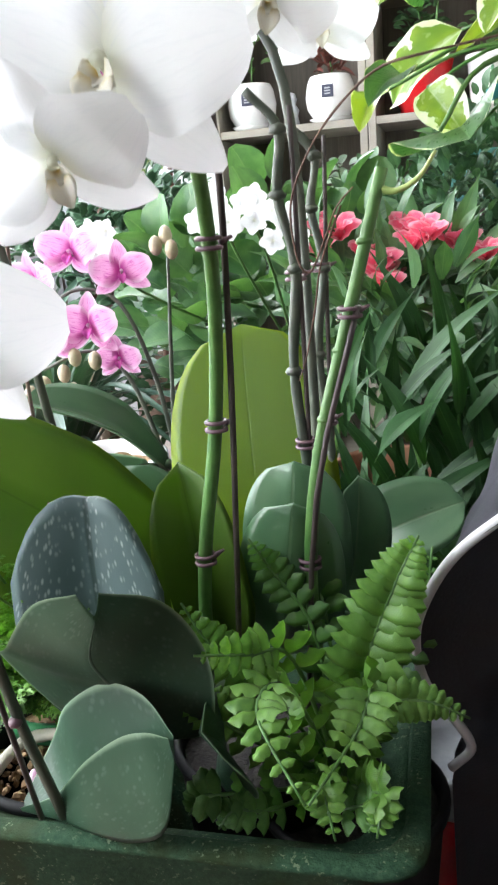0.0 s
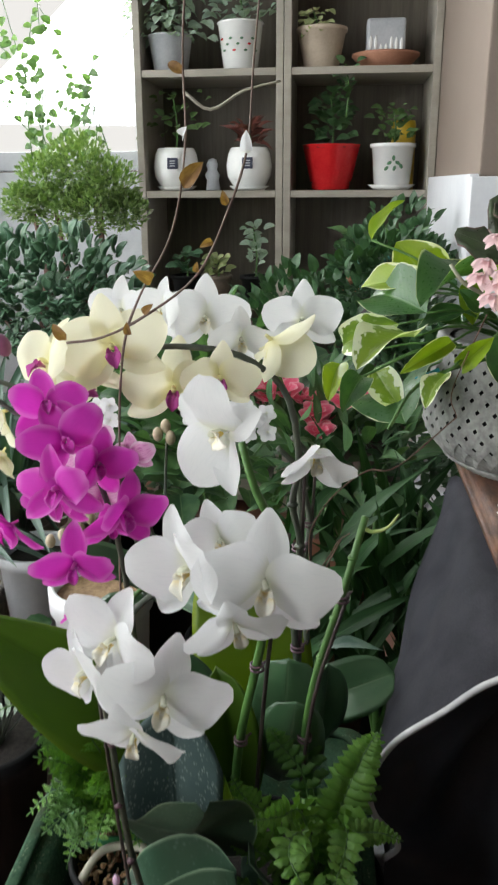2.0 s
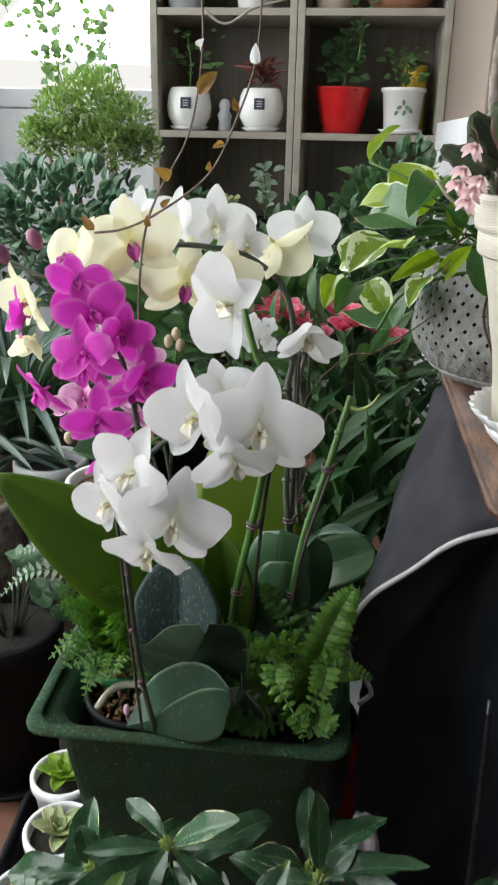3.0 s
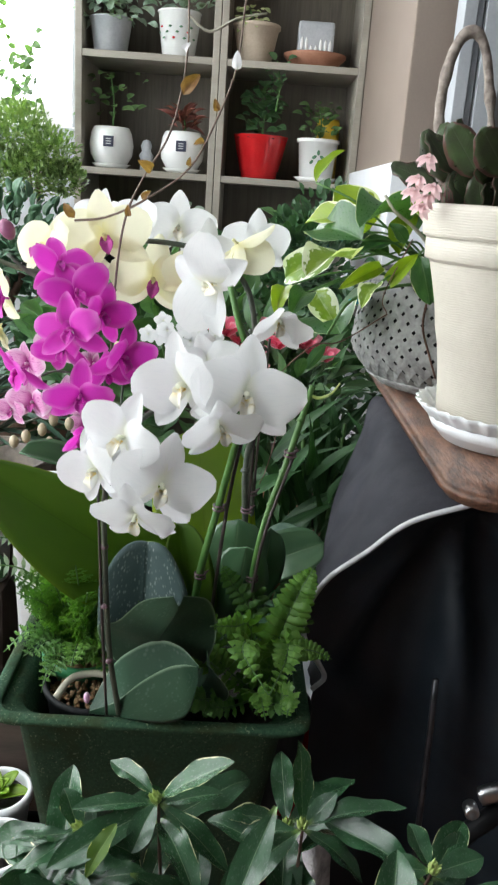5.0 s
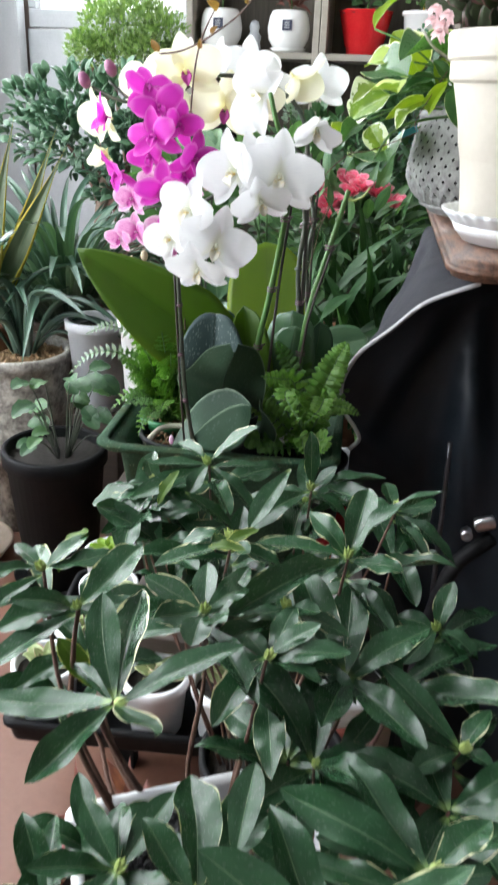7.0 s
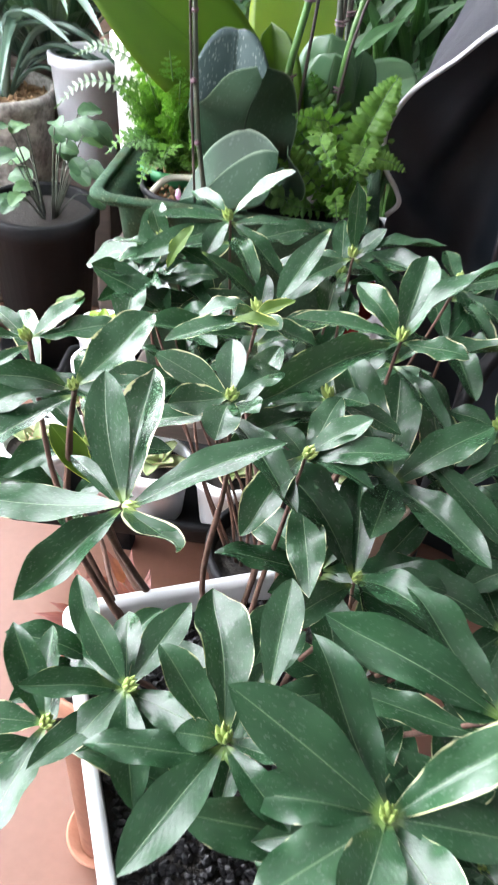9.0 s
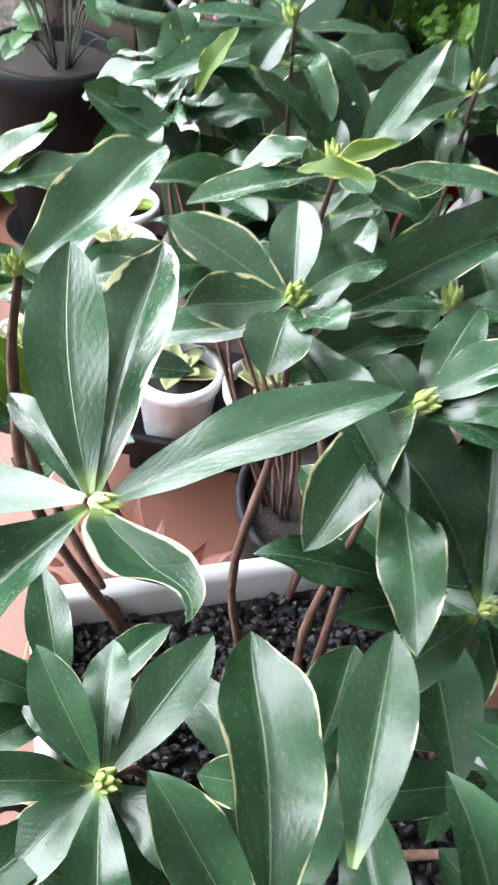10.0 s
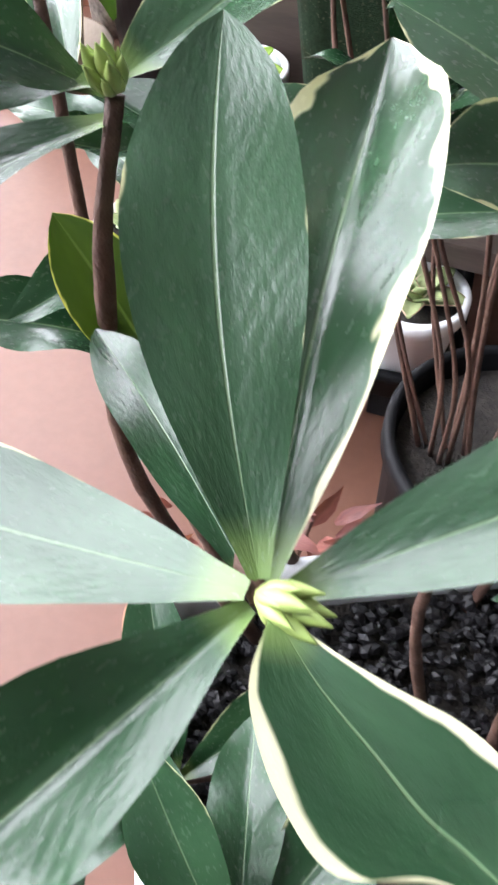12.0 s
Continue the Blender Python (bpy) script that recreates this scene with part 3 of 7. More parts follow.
setting("floor", box(-1.6, 2.2, -2.6, 3.0, -0.1, 0.0), FLOOR, "glossy red-brown balcony floor", "floor")
setting("ceiling", box(-1.6, 2.2, -2.6, 3.0, 2.4, 2.5), CEILING, "unseen balcony ceiling, grey to dull leaf reflections", "ceiling")
bm = box(-1.6, -0.62, 2.75, 2.95, 0.0, 1.10)
box(-1.6, -1.24, 2.75, 2.80, 1.10, 2.2, bm=bm)
box(-0.62, 2.2, 2.75, 2.95, 0.0, 2.4, bm=bm)
box(-1.6, -0.62, 2.75, 2.95, 2.2, 2.4, bm=bm)
setting("wall_north", bm, WALL, "beige wall with a window beside the bookcase", "wall")
bm = box(-1.6, -1.42, -2.6, 2.75, 0.0, 0.35)
box(-1.6, -1.42, -2.6, 2.75, 2.25, 2.4, bm=bm)
box(-1.6, -1.42, -2.6, -2.2, 0.35, 2.25, bm=bm)
box(-1.6, -1.42, 2.3, 2.75, 0.35, 2.25, bm=bm)
setting("wall_west", bm, WALL, "low beige wall under the long window", "wall")
# Unseen walls added behind and right, kept dark against reflections
setting("wall_east", box(2.05, 2.2, -2.6, 2.75, 0.0, 2.4), UNSEEN_WALL, "unseen room wall, kept dark to cut reflections", "wall")
setting("wall_south", box(-1.42, 2.05, -2.6, -2.45, 0.0, 2.4), UNSEEN_WALL, "unseen room wall, kept dark to cut reflections", "wall")
setting("pillar", box(0.2925, 1.2, 1.62, 2.746, 0.0, 2.396, 0.004), WALL, "beige painted wall pillar beside the bookcase", "wall")
# white panelling round the foot of the pillar
panel = thing("wall_panelling", "white boxed panelling round the foot of the pillar", "panel", (0.5, 1.6, 0), kind="structure")
part("side_panel", box(0.272, 0.290, 1.60, 2.415, 0.0, 1.07, 0.003), WHITE_PANEL, panel, smooth=False)
part("front_panel", box(0.272, 0.9, 1.575, 1.597, 0.0, 1.065, 0.003), WHITE_PANEL, panel, smooth=False)
# pale door casing to the right of the pillar
casing = thing("door_casing", "pale grey door casing with a ribbed edge", "door frame", (0.6, 1.5, 0), kind="structure")
for i, (a, b, d) in enumerate(((0.366, 0.391, 1.50), (0.394, 0.406, 1.515), (0.409, 0.451, 1.50), (0.454, 0.95, 1.53))):
    part("casing_strip", box(a, b, d, 1.572, 0.0, 2.39, 0.002), CASING if i < 3 else FRAME, casing, smooth=False)


def window(name, at, size, along_x, mullions, label):
    """A window of grey frames: uprights, rails and panes."""
    w = thing(name, label, "window", at, kind="structure")
    x, y, z = at
    wd, ht = size

    def bar(nm, a, b, c, d, depth=0.05, mat=FRAME, push=0.0):
        if along_x:
            part(nm, box(x + a, x + b, y - depth / 2 + push, y + depth / 2 + push, z + c, z + d, 0.004 if depth > 0.02 else 0), mat, w, smooth=False)
        else:
            part(nm, box(x - depth / 2 + push, x + depth / 2 + push, y + a, y + b, z + c, z + d, 0.004 if depth > 0.02 else 0), mat, w, smooth=False)
    bar("window_rail", 0, wd, 0, 0.06)
    bar("window_rail", 0, wd, ht - 0.06, ht)
    for k in range(mullions + 1):
        c = wd * k / mullions
        lo, hi = max(0, c - 0.03), min(wd, c + 0.03)
        bar("window_upright", lo, hi, 0.062, ht - 0.062)
        if k < mullions:
            bar("pane", c + 0.031, wd * (k + 1) / mullions - 0.031, 0.063, ht - 0.063, 0.006, GLASS)
            w.children[-1].visible_shadow = False
    return w


window("window_1", (-1.24, 2.72, 1.10), (0.615, 1.10), True, 1, "grey-framed window full of bright overcast sky")
window("window_2", (-1.45, -2.2, 0.35), (4.5, 1.90), False, 4, "long grey-framed window over a low wall")
part("corner_post", box(-1.42, -1.25, 2.62, 2.69, 0.0, 2.39, 0.01), FRAME, None, smooth=False)
tagged(bpy.data.objects["corner_post"], "grey window corner post", "window frame", kind="structure")
setting("window_apron", box(-1.245, -0.59, 2.69, 2.735, 0.04, 1.095, 0.003), FRAME, "pale grey panel under the window", "panel")
# sky outside
bm = bmesh.new()
bmesh.ops.create_grid(bm, x_segments=1, y_segments=1, size=3.0, matrix=Matrix.Translation((-1.5, 4.2, 2.0)) @ Matrix.Rotation(radians(90), 4, "X"))
setting("backdrop", bm, SKYGLOW, "white overcast sky outside the window", "sky")
bm = bmesh.new()
bmesh.ops.create_grid(bm, x_segments=1, y_segments=1, size=3.4, matrix=Matrix.Translation((-3.2, 0.3, 2.0)) @ Matrix.Rotation(radians(90), 4, "Y"))
setting("backdrop", bm, SKYGLOW, "white overcast sky outside the long window", "sky")


# ---- bookcase ----
def bookcase(x0, x1):
    c = thing("bookcase", "pale grey open bookcase with a dark wood-grain back", "bookcase", ((x0 + x1) / 2, 2.57, 0), "bookcase units")
    for a, b in ((x0, x0 + 0.021), (x1 - 0.021, x1)):
        part("side_panel", box(a, b, 2.42, 2.72, 0.0, 2.05, 0.002), SHELF_WOOD, c, smooth=False)
    for z in (0.06, 0.365, 0.70, 1.035, 1.37, 1.705, 2.04):
        part("shelf_board", box(x0 + 0.0215, x1 - 0.0215, 2.423, 2.71, z - 0.02, z, 0.0015), SHELF_WOOD, c, smooth=False)
    part("back_panel", box(x0 + 0.0215, x1 - 0.0215, 2.711, 2.719, 0.0, 2.02), SHELF_BACK, c, "dark wood-grain back panel", smooth=False)
    return c


bookcase(-0.586, -0.151)
bookcase(-0.149, 0.290)


# ---- pots ----
def pot(name, label, at, profile, mat, soil=None, group="", fill=None, seg=40, **kw):
    """A turned pot, with soil at the height and radius in fill."""
    p = thing(name, label, "plant pot", at, group)
    part("pot_body", lathe(profile, at, seg, **kw), mat, p)
    if fill:
        r, z = fill
        bm = bmesh.new()
        bmesh.ops.create_circle(bm, cap_ends=True, segments=24, radius=r, matrix=Matrix.Translation((at[0], at[1], at[2] + z)))
        bmesh.ops.subdivide_edges(bm, edges=bm.edges[:], cuts=1, use_grid_fill=True)
        for v in bm.verts:
            v.co.z += 0.004 * noise.noise(v.co * 90)
        part("soil", bm, soil or SOIL, p, "dark potting soil")
    return p


def cup(r_foot, r_rim, h, wall=0.004, lip=0.004, lip_h=0.012, dip=0.03):
    return [(r_foot * 0.9, 0), (r_foot, 0.003), (r_rim - 0.001, h - lip_h), (r_rim + lip, h - lip_h + 0.001), (r_rim + lip, h - 0.002), (r_rim + lip - 0.002, h), (r_rim - wall, h), (r_rim - wall - 0.001, h - 0.004), ((r_rim + r_foot) / 2 - wall, h * 0.5), (r_foot - wall, 0.006)]


def saucer(p, at, r, h, mat, scallop=0, depth=0.0):
    part("saucer", lathe([(r * 0.7, 0), (r * 0.75, 0.001), (r, h), (r - 0.004, h), (r * 0.72, 0.004)], at, 192 if scallop else 48, scallop=scallop, depth=depth), mat, p)


def scatter(rng, centre, radii, n, shell=0.35):
    """n points in an ellipsoid, denser to its outside, with the direction from its middle."""
    out = []
    while len(out) < n:
        d = Vector((rng.uniform(-1, 1), rng.uniform(-1, 1), rng.uniform(-1, 1)))
        if shell < d.length <= 1:
            out.append((Vector(centre) + Vector((d.x * radii[0], d.y * radii[1], d.z * radii[2])), d.normalized()))
    return out


def crown(parent, centre, radii, n, size, mat, shape="ovate", ratio=0.6, seed=1, name="foliage", label="", nl=4, nw=2, lift=0.3, shell=0.35, lumps=0.35, fold=0.2, arch=0.12, thick=0.0):
    """A crown of many small leaves in uneven clumps, one mesh."""
    rng = random.Random(seed)
    b = blade(shape, ratio, arch, fold, nl=nl, nw=nw, thick=thick)
    rows = []
    for p, d in scatter(rng, centre, radii, n * 3, shell):
        if noise.noise(p * 14 + Vector((seed, 0, 0))) < -0.25 * lumps - 0.05:
            continue
        d = (d + Vector((rng.uniform(-0.7, 0.7), rng.uniform(-0.7, 0.7), rng.uniform(-0.4, 0.7) + lift))).normalized()
        up = (Vector((0, -0.3, 1)) + Vector((rng.uniform(-0.6, 0.6), rng.uniform(-0.6, 0.6), 0))).normalized()
        rows.append((b, along(p, p + d * size * rng.uniform(0.6, 1.25), up)))
        if len(rows) >= n:
            break
    me = many(name, rows)
    ob = put(name, me, mat, Matrix.Identity(4), parent, label)
    ob["kind"] = "stuff"
    return ob


def twiggy(parent, base, tips, r=0.004, mat=BARK, name="branch"):
    for t in tips:
        mid = (Vector(base) * 0.5 + Vector(t) * 0.5) + Vector((noise.noise(Vector(t) * 9), noise.noise(Vector(t) * 11 + Vector((4, 0, 0))), 0)) * 0.03
        part(name, tube([base, mid, t], r, r * 0.5, 6, 3), mat, parent)


def chips(parent, at, r, n, mat, seed, size=(0.003, 0.008), name="bark_mulch", label="brown bark chips"):
    """Loose chips lying over a round of soil."""
    g = random.Random(seed)
    bm = bmesh.new()
    for i in range(n):
        a, q = g.uniform(0, 6.28), r * math.sqrt(g.random())
        ball((at[0] + q * math.cos(a), at[1] + q * math.sin(a), at[2] + g.uniform(-0.003, 0.004)), g.uniform(*size), 1, (1, 0.7, 0.5), bm, 0.4, Euler((g.uniform(0, 3), g.uniform(0, 3), g.uniform(0, 3))).to_matrix())
    ob = part(name, bm, mat, parent, label, smooth=False)
    ob["kind"] = "stuff"
    return ob


def rim_ring(parent, m, wx, wy, z, lip, height, wall, mat, round_):
    """A rolled rim that runs round the top of a box planter."""
    bm = bmesh.new()
    rings = []
    for off, dz in ((-wall, 0.0), (-wall, height * 0.8), (-wall * 0.6, height), (lip * 0.6, height), (lip, height * 0.7), (lip, 0.001), (lip * 0.8, 0.0)):
        hx, hy = wx / 2 + off, wy / 2 + off
        ring = []
        for cx, cy, a0 in ((hx - round_, hy - round_, 0), (-hx + round_, hy - round_, 90), (-hx + round_, -hy + round_, 180), (hx - round_, -hy + round_, 270)):
            for k in range(5):
                a = radians(a0 + 22.5 * k)
                ring.append(bm.verts.new(m @ Vector((cx + round_ * math.cos(a), cy + round_ * math.sin(a), z + dz))))
        rings.append(ring)
    n = len(rings[0])
    for a, b in zip(rings, rings[1:] + rings[:1]):
        for k in range(n):
            bm.faces.new((a[k], a[(k + 1) % n], b[(k + 1) % n], b[k]))
    return part("rim", bm, mat, parent)


# ---- leaves shared by the shrubs and orchids ----
def leaf(parent, base, tip, key, mat, width=1.0, up=(0, 0, 1), name="leaf", label="", height=1.0, **kw):
    return put(name, leaf_mesh(key, mat, **kw), mat, along(base, tip, up, width, height), parent, label)


# ---- daphne shrub in the white planter ----
PL = Matrix.Translation((0.029, -0.094, 0.0)) @ Matrix.Rotation(radians(25.6), 4, "Z")
planter = thing("square_planter", "tall square white plastic planter filled with black gravel", "planter", (0.029, -0.094, 0))


def square_planter(parent, m, wx, wy, z0, z1, wall, taper, mat, lip=0.006, lip_h=0.02, round_=0.012, inset=0.0):
    """A tapered box planter with a rolled lip."""
    bm = bmesh.new()
    rings = []
    prof = [(-taper - inset, z0), (-inset, z1 - lip_h - inset * 0.2), (lip, z1 - lip_h + 0.001), (lip, z1 - 0.002), (lip - 0.002, z1), (-wall, z1), (-wall - 0.001 - inset, z1 - 0.006), (-taper - wall - inset, z0 + 0.01)]
    for off, z in prof:
        ring = []
        hx, hy = wx / 2 + off, wy / 2 + off
        r = round_
        for cx, cy, a0 in ((hx - r, hy - r, 0), (-hx + r, hy - r, 90), (-hx + r, -hy + r, 180), (hx - r, -hy + r, 270)):
            for k in range(5):
                a = radians(a0 + 22.5 * k)
                ring.append(bm.verts.new(m @ Vector((cx + r * math.cos(a), cy + r * math.sin(a), z))))
        rings.append(ring)
    n = len(rings[0])
    for a, b in zip(rings, rings[1:]):
        for k in range(n):
            bm.faces.new((a[k], a[(k + 1) % n], b[(k + 1) % n], b[k]))
    bm.faces.new(rings[0][::-1])
    bm.faces.new(rings[-1])
    return part("planter_body", bm, mat, parent)


square_planter(planter, PL, 0.176, 0.22, 0.0, 0.43, 0.004, 0.015, WHITE_PLASTIC, 0.004, 0.018)
bm = bmesh.new()
bmesh.ops.create_grid(bm, x_segments=10, y_segments=12, size=0.5, matrix=PL @ Matrix.Diagonal((0.164, 0.208, 1, 1)) @ Matrix.Translation((0, 0, 0.407)))
part("soil", bm, SOIL, planter, "black soil under the gravel")
rng = random.Random(5)
peb = []
for i in range(3400):
    x, y = rng.uniform(-0.079, 0.079), rng.uniform(-0.101, 0.101)
    s = rng.uniform(0.0015, 0.0034)
    peb.append((PL @ Vector((x, y, 0.408 + rng.uniform(0, 0.004))), s, Euler((rng.uniform(0, 6), rng.uniform(0, 6), 0))))
base = bmesh.new()
bmesh.ops.create_icosphere(base, subdivisions=1, radius=1)
bv, bf = np.array([v.co for v in base.verts]), [[v.index for v in f.verts] for f in base.faces]
base.free()
vs, fs = [], []
for k, (p, s, e) in enumerate(peb):
    mm = np.array((e.to_matrix() @ Matrix.Diagonal((s, s * rng.uniform(0.6, 1), s * rng.uniform(0.5, 0.9)))))
    vs.append(bv * (1 + 0.25 * np.sin(bv[:, [1, 2, 0]] * 5 + k)) @ mm.T + np.array(p))
    fs += [tuple(q + k * len(bv) for q in f) for f in bf]
put("gravel", mesh_of("gravel", np.concatenate(vs), fs, smooth=False), GRAVEL, Matrix.Identity(4), planter, "loose black gravel")["kind"] = "stuff"

daphne = thing("daphne_shrub", "leafy daphne shrub with cream-edged dark leaves in the planter", "shrub", (0.029, -0.06, 0.39))
rear_daphne = thing("daphne_shrub", "smaller daphne shrub with cream-edged leaves behind the planter", "shrub", (0.02, 0.15, 0.30))
DAPHNE_FORMS = [dict(shape="oblanceolate", ratio=1.0, arch=a, fold=f, wave=w, waves=2.5, twist=tw, nl=20, nw=10, seed=s, hook=hk) for s, (a, f, w, tw, hk) in enumerate(((0.03, 0.16, 0.010, 0.0, 0.0), (0.08, 0.24, 0.024, 0.25, -0.04), (0.02, 0.08, 0.034, -0.3, 0.05), (0.13, 0.2, 0.028, 0.35, -0.03), (-0.04, 0.28, 0.022, 0.15, 0.05)))]
drng = random.Random(11)


def bud(parent, at, size, axis=(0, -0.2, 1), mat=DAPHNE_BUD, n=14):
    """A tight head of small pointed flower buds."""
    ax = Vector(axis).normalized()
    s = ax.orthogonal().normalized()
    bm = bmesh.new()
    for k in range(n):
        a = k * 2.4
        r = (s * math.cos(a) + ax.cross(s) * math.sin(a)) * (0.0 if k == 0 else 1.0)
        d = (ax + r * (0.22 + 0.045 * k)).normalized()
        ln = size * (1.05 - 0.045 * k)
        s0 = Vector(at) + r * size * 0.05
        tip = s0 + (d + ax * 0.25).normalized() * ln
        mid = s0 + d * ln * 0.5
        lin = smooth_line([s0, mid, tip], 4)
        seg, rings = 7, []
        u0 = d.orthogonal().normalized()
        w0 = d.cross(u0)
        for i, p in enumerate(lin):
            f = i / (len(lin) - 1)
            rad = ln * (0.06 + 0.115 * math.sin(math.pi * min(1.0, f * 1.05 + 0.02)) ** 0.8 * (1 - 0.35 * f)) * (1 - 0.75 * f ** 5)
            rings.append([bm.verts.new(p + (u0 * math.cos(6.2832 * k2 / seg) + w0 * math.sin(6.2832 * k2 / seg)) * rad) for k2 in range(seg)])
        for a, b in zip(rings, rings[1:]):
            for k2 in range(seg):
                bm.faces.new((a[k2], a[(k2 + 1) % seg], b[(k2 + 1) % seg], b[k2]))
        bm.faces.new(rings[0][::-1])
        bm.faces.new(rings[-1])
    return part("bud", bm, mat, parent, "pale green flower bud")


FORMS = {"left": dict(DAPHNE_FORMS[0], bow=-0.10, fold=0.12, arch=0.03, seed=20), "cup": dict(DAPHNE_FORMS[1], bow=-0.03, fold=0.32, arch=0.03, seed=21), "flat": dict(DAPHNE_FORMS[0], fold=0.10, arch=0.06, seed=22), "dish": dict(DAPHNE_FORMS[0], arch=-0.05, fold=0.04, seed=24)}


def gutter_leaf(parent, near, mid, far, mat, name, label="", n=26, m=16, thick=0.0022, sharp=0.5):
    """A leaf bent along its midrib, from base to tip: lofted from its near edge over the midrib to its far edge."""
    a, b, c = (smooth_line(q, n // (len(q) - 1)) for q in (near, mid, far))
    verts, uvs, faces = [], [], []
    for side in (0, 1):
        for i, (p, q, r) in enumerate(zip(a, b, c)):
            for k in range(m + 1):
                u = k / m
                soft = p * (1 - u) ** 2 + (q * 2 - (p + r) * 0.5) * (2 * u * (1 - u)) + r * u ** 2
                crease = p.lerp(q, 2 * u) if u < 0.5 else q.lerp(r, 2 * u - 1)
                at = soft.lerp(crease, sharp)
                inner = ((p + r) * 0.5 + Vector((0, 0, 0.02)) - q).normalized()
                verts.append(at - inner * thick * side * (1 - abs(2 * u - 1) ** 5))
                uvs.append((u, i / (len(a) - 1)))
    row, half = m + 1, len(a) * (m + 1)
    for i in range(len(a) - 1):
        for k in range(m):
            q = i * row + k
            faces += [(q, q + 1, q + row + 1, q + row), (half + q, half + q + row, half + q + row + 1, half + q + 1)]
    return put(name, mesh_of(name, verts, faces, uvs), mat, Matrix.Identity(4), parent, label)


def rosette(at, leaves, forms=(), root=None, young=0.0, bud_size=0.0115, stem=True, under=3, bud_axis=None, ups={}, wide=()):
    rear = at[1] > 0.12
    parent = rear_daphne if rear else daphne
    axis = Vector((0.0, -0.25, 1.0)).normalized()
    c = Vector(at)
    for i, (dx, dy, dz, w) in enumerate(leaves):
        d = Vector((dx, dy, dz))
        k = DAPHNE_FORMS[drng.randrange(len(DAPHNE_FORMS))]
        mat = DAPHNE_NEW if drng.random() < young else DAPHNE
        if i < len(forms):
            k, mat = FORMS[forms[i]], DAPHNE_WIDE if i in wide else DAPHNE
        key = "daphne_leaf_%d" % k["seed"]
        up = axis + Vector((drng.uniform(-0.25, 0.25), drng.uniform(-0.25, 0.25), 0))
        up = Vector(ups[i]) if i in ups else up
        n = d.normalized()
        leaf(parent, c + n * 0.0015 - axis * 0.0028 * (i % 3), c + d, key, mat, w * (1.1 if forms else 1.24), up, **k)
    a0 = drng.uniform(0, 6.28)
    for i in range(under):
        a, ln = a0 + 2.1 * i + drng.uniform(-0.4, 0.4), drng.uniform(0.055, 0.080)
        d = Vector((math.cos(a), math.sin(a), drng.uniform(-0.25, 0.15))).normalized() * ln
        k = DAPHNE_FORMS[drng.randrange(len(DAPHNE_FORMS))]
        b0 = c - axis * drng.uniform(0.014, 0.035)
        leaf(parent, b0, b0 + d, "daphne_leaf_%d" % k["seed"], DAPHNE, drng.uniform(0.34, 0.42), axis, **k)
    if bud_size:
        bud(parent, c - axis * 0.001, bud_size, bud_axis or axis + Vector((drng.uniform(-0.4, 0.5), drng.uniform(-0.4, 0.2), 0)))
    if stem:
        if root:
            part("branch", tube([Vector(p) for p in root] + [c - axis * 0.002], 0.0026, 0.0014, 8, 5, bumps=0.25), BARK, parent)
            return
        if rear:
            root = Vector((0.02 + 0.3 * (c.x - 0.02), 0.15 + 0.2 * (c.y - 0.15), 0.30))
        else:
            root = Vector((0.022 + 0.42 * (c.x - 0.022), -0.06 + 0.38 * (c.y + 0.06), 0.39))
        k1 = root * 0.62 + c * 0.38 + Vector((drng.uniform(-0.018, 0.018), drng.uniform(-0.015, 0.015), 0))
        k2 = root * 0.22 + c * 0.78 + Vector((drng.uniform(-0.008, 0.008), drng.uniform(-0.008, 0.008), -0.008))
        part("branch", tube([root, k1, k2, c - axis * 0.002], 0.0015 if rear else 0.0024, 0.0010, 8, 5, bumps=0.25), BARK, parent)


rosette((-0.036, -0.100, 0.600), [(-0.026, 0.060, 0.030, 0.39), (-0.009, 0.090, 0.015, 0.37), (0.069, 0.042, 0.018, 0.31), (-0.086, 0.004, -0.016, 0.34), (-0.034, -0.050, -0.018, 0.42), (-0.038, 0.036, -0.008, 0.27)], ("left", "cup", "flat", "dish", "cup", "flat"), root=((-0.045, 0.0, 0.405), (-0.066, -0.03, 0.50), (-0.058, -0.070, 0.572)), bud_size=0.0090, under=0, wide=(1,), ups={0: (0.22, -0.45, 0.86), 1: (0.0, -0.35, 0.9), 2: (-0.55, -0.38, 0.75), 3: (-0.34, -0.13, 0.92)}, bud_axis=Vector((0.9, -0.25, 0.35)))
gutter_leaf(daphne, [(-0.0335, -0.1015, 0.601), (-0.0264, -0.1043, 0.6016), (-0.0191, -0.1059, 0.6015), (-0.013, -0.1068, 0.601), (-0.0079, -0.1094, 0.601), (-0.0038, -0.1157, 0.603), (-0.0018, -0.1219, 0.6052), (-0.0023, -0.1294, 0.6086), (-0.0034, -0.1325, 0.6103)], [(-0.0338, -0.1020, 0.6008), (-0.0273, -0.108, 0.6015), (-0.0203, -0.113, 0.6025), (-0.015, -0.1169, 0.6035), (-0.0104, -0.119, 0.6040), (-0.0059, -0.1219, 0.605), (-0.0031, -0.1278, 0.6077), (-0.0033, -0.131, 0.6095), (-0.0034, -0.1325, 0.6103)], [(-0.0341, -0.1025, 0.601), (-0.0336, -0.1105, 0.6048), (-0.0312, -0.1161, 0.6071), (-0.0269, -0.1216, 0.6091), (-0.0214, -0.125, 0.6098), (-0.014, -0.1222, 0.6071), (-0.0074, -0.1231, 0.6064), (-0.0042, -0.129, 0.6087), (-0.0034, -0.1325, 0.6103)], DAPHNE_BROAD, "leaf", "curling dark green leaf with a broad cream margin", n=48, m=14, thick=0.0003)
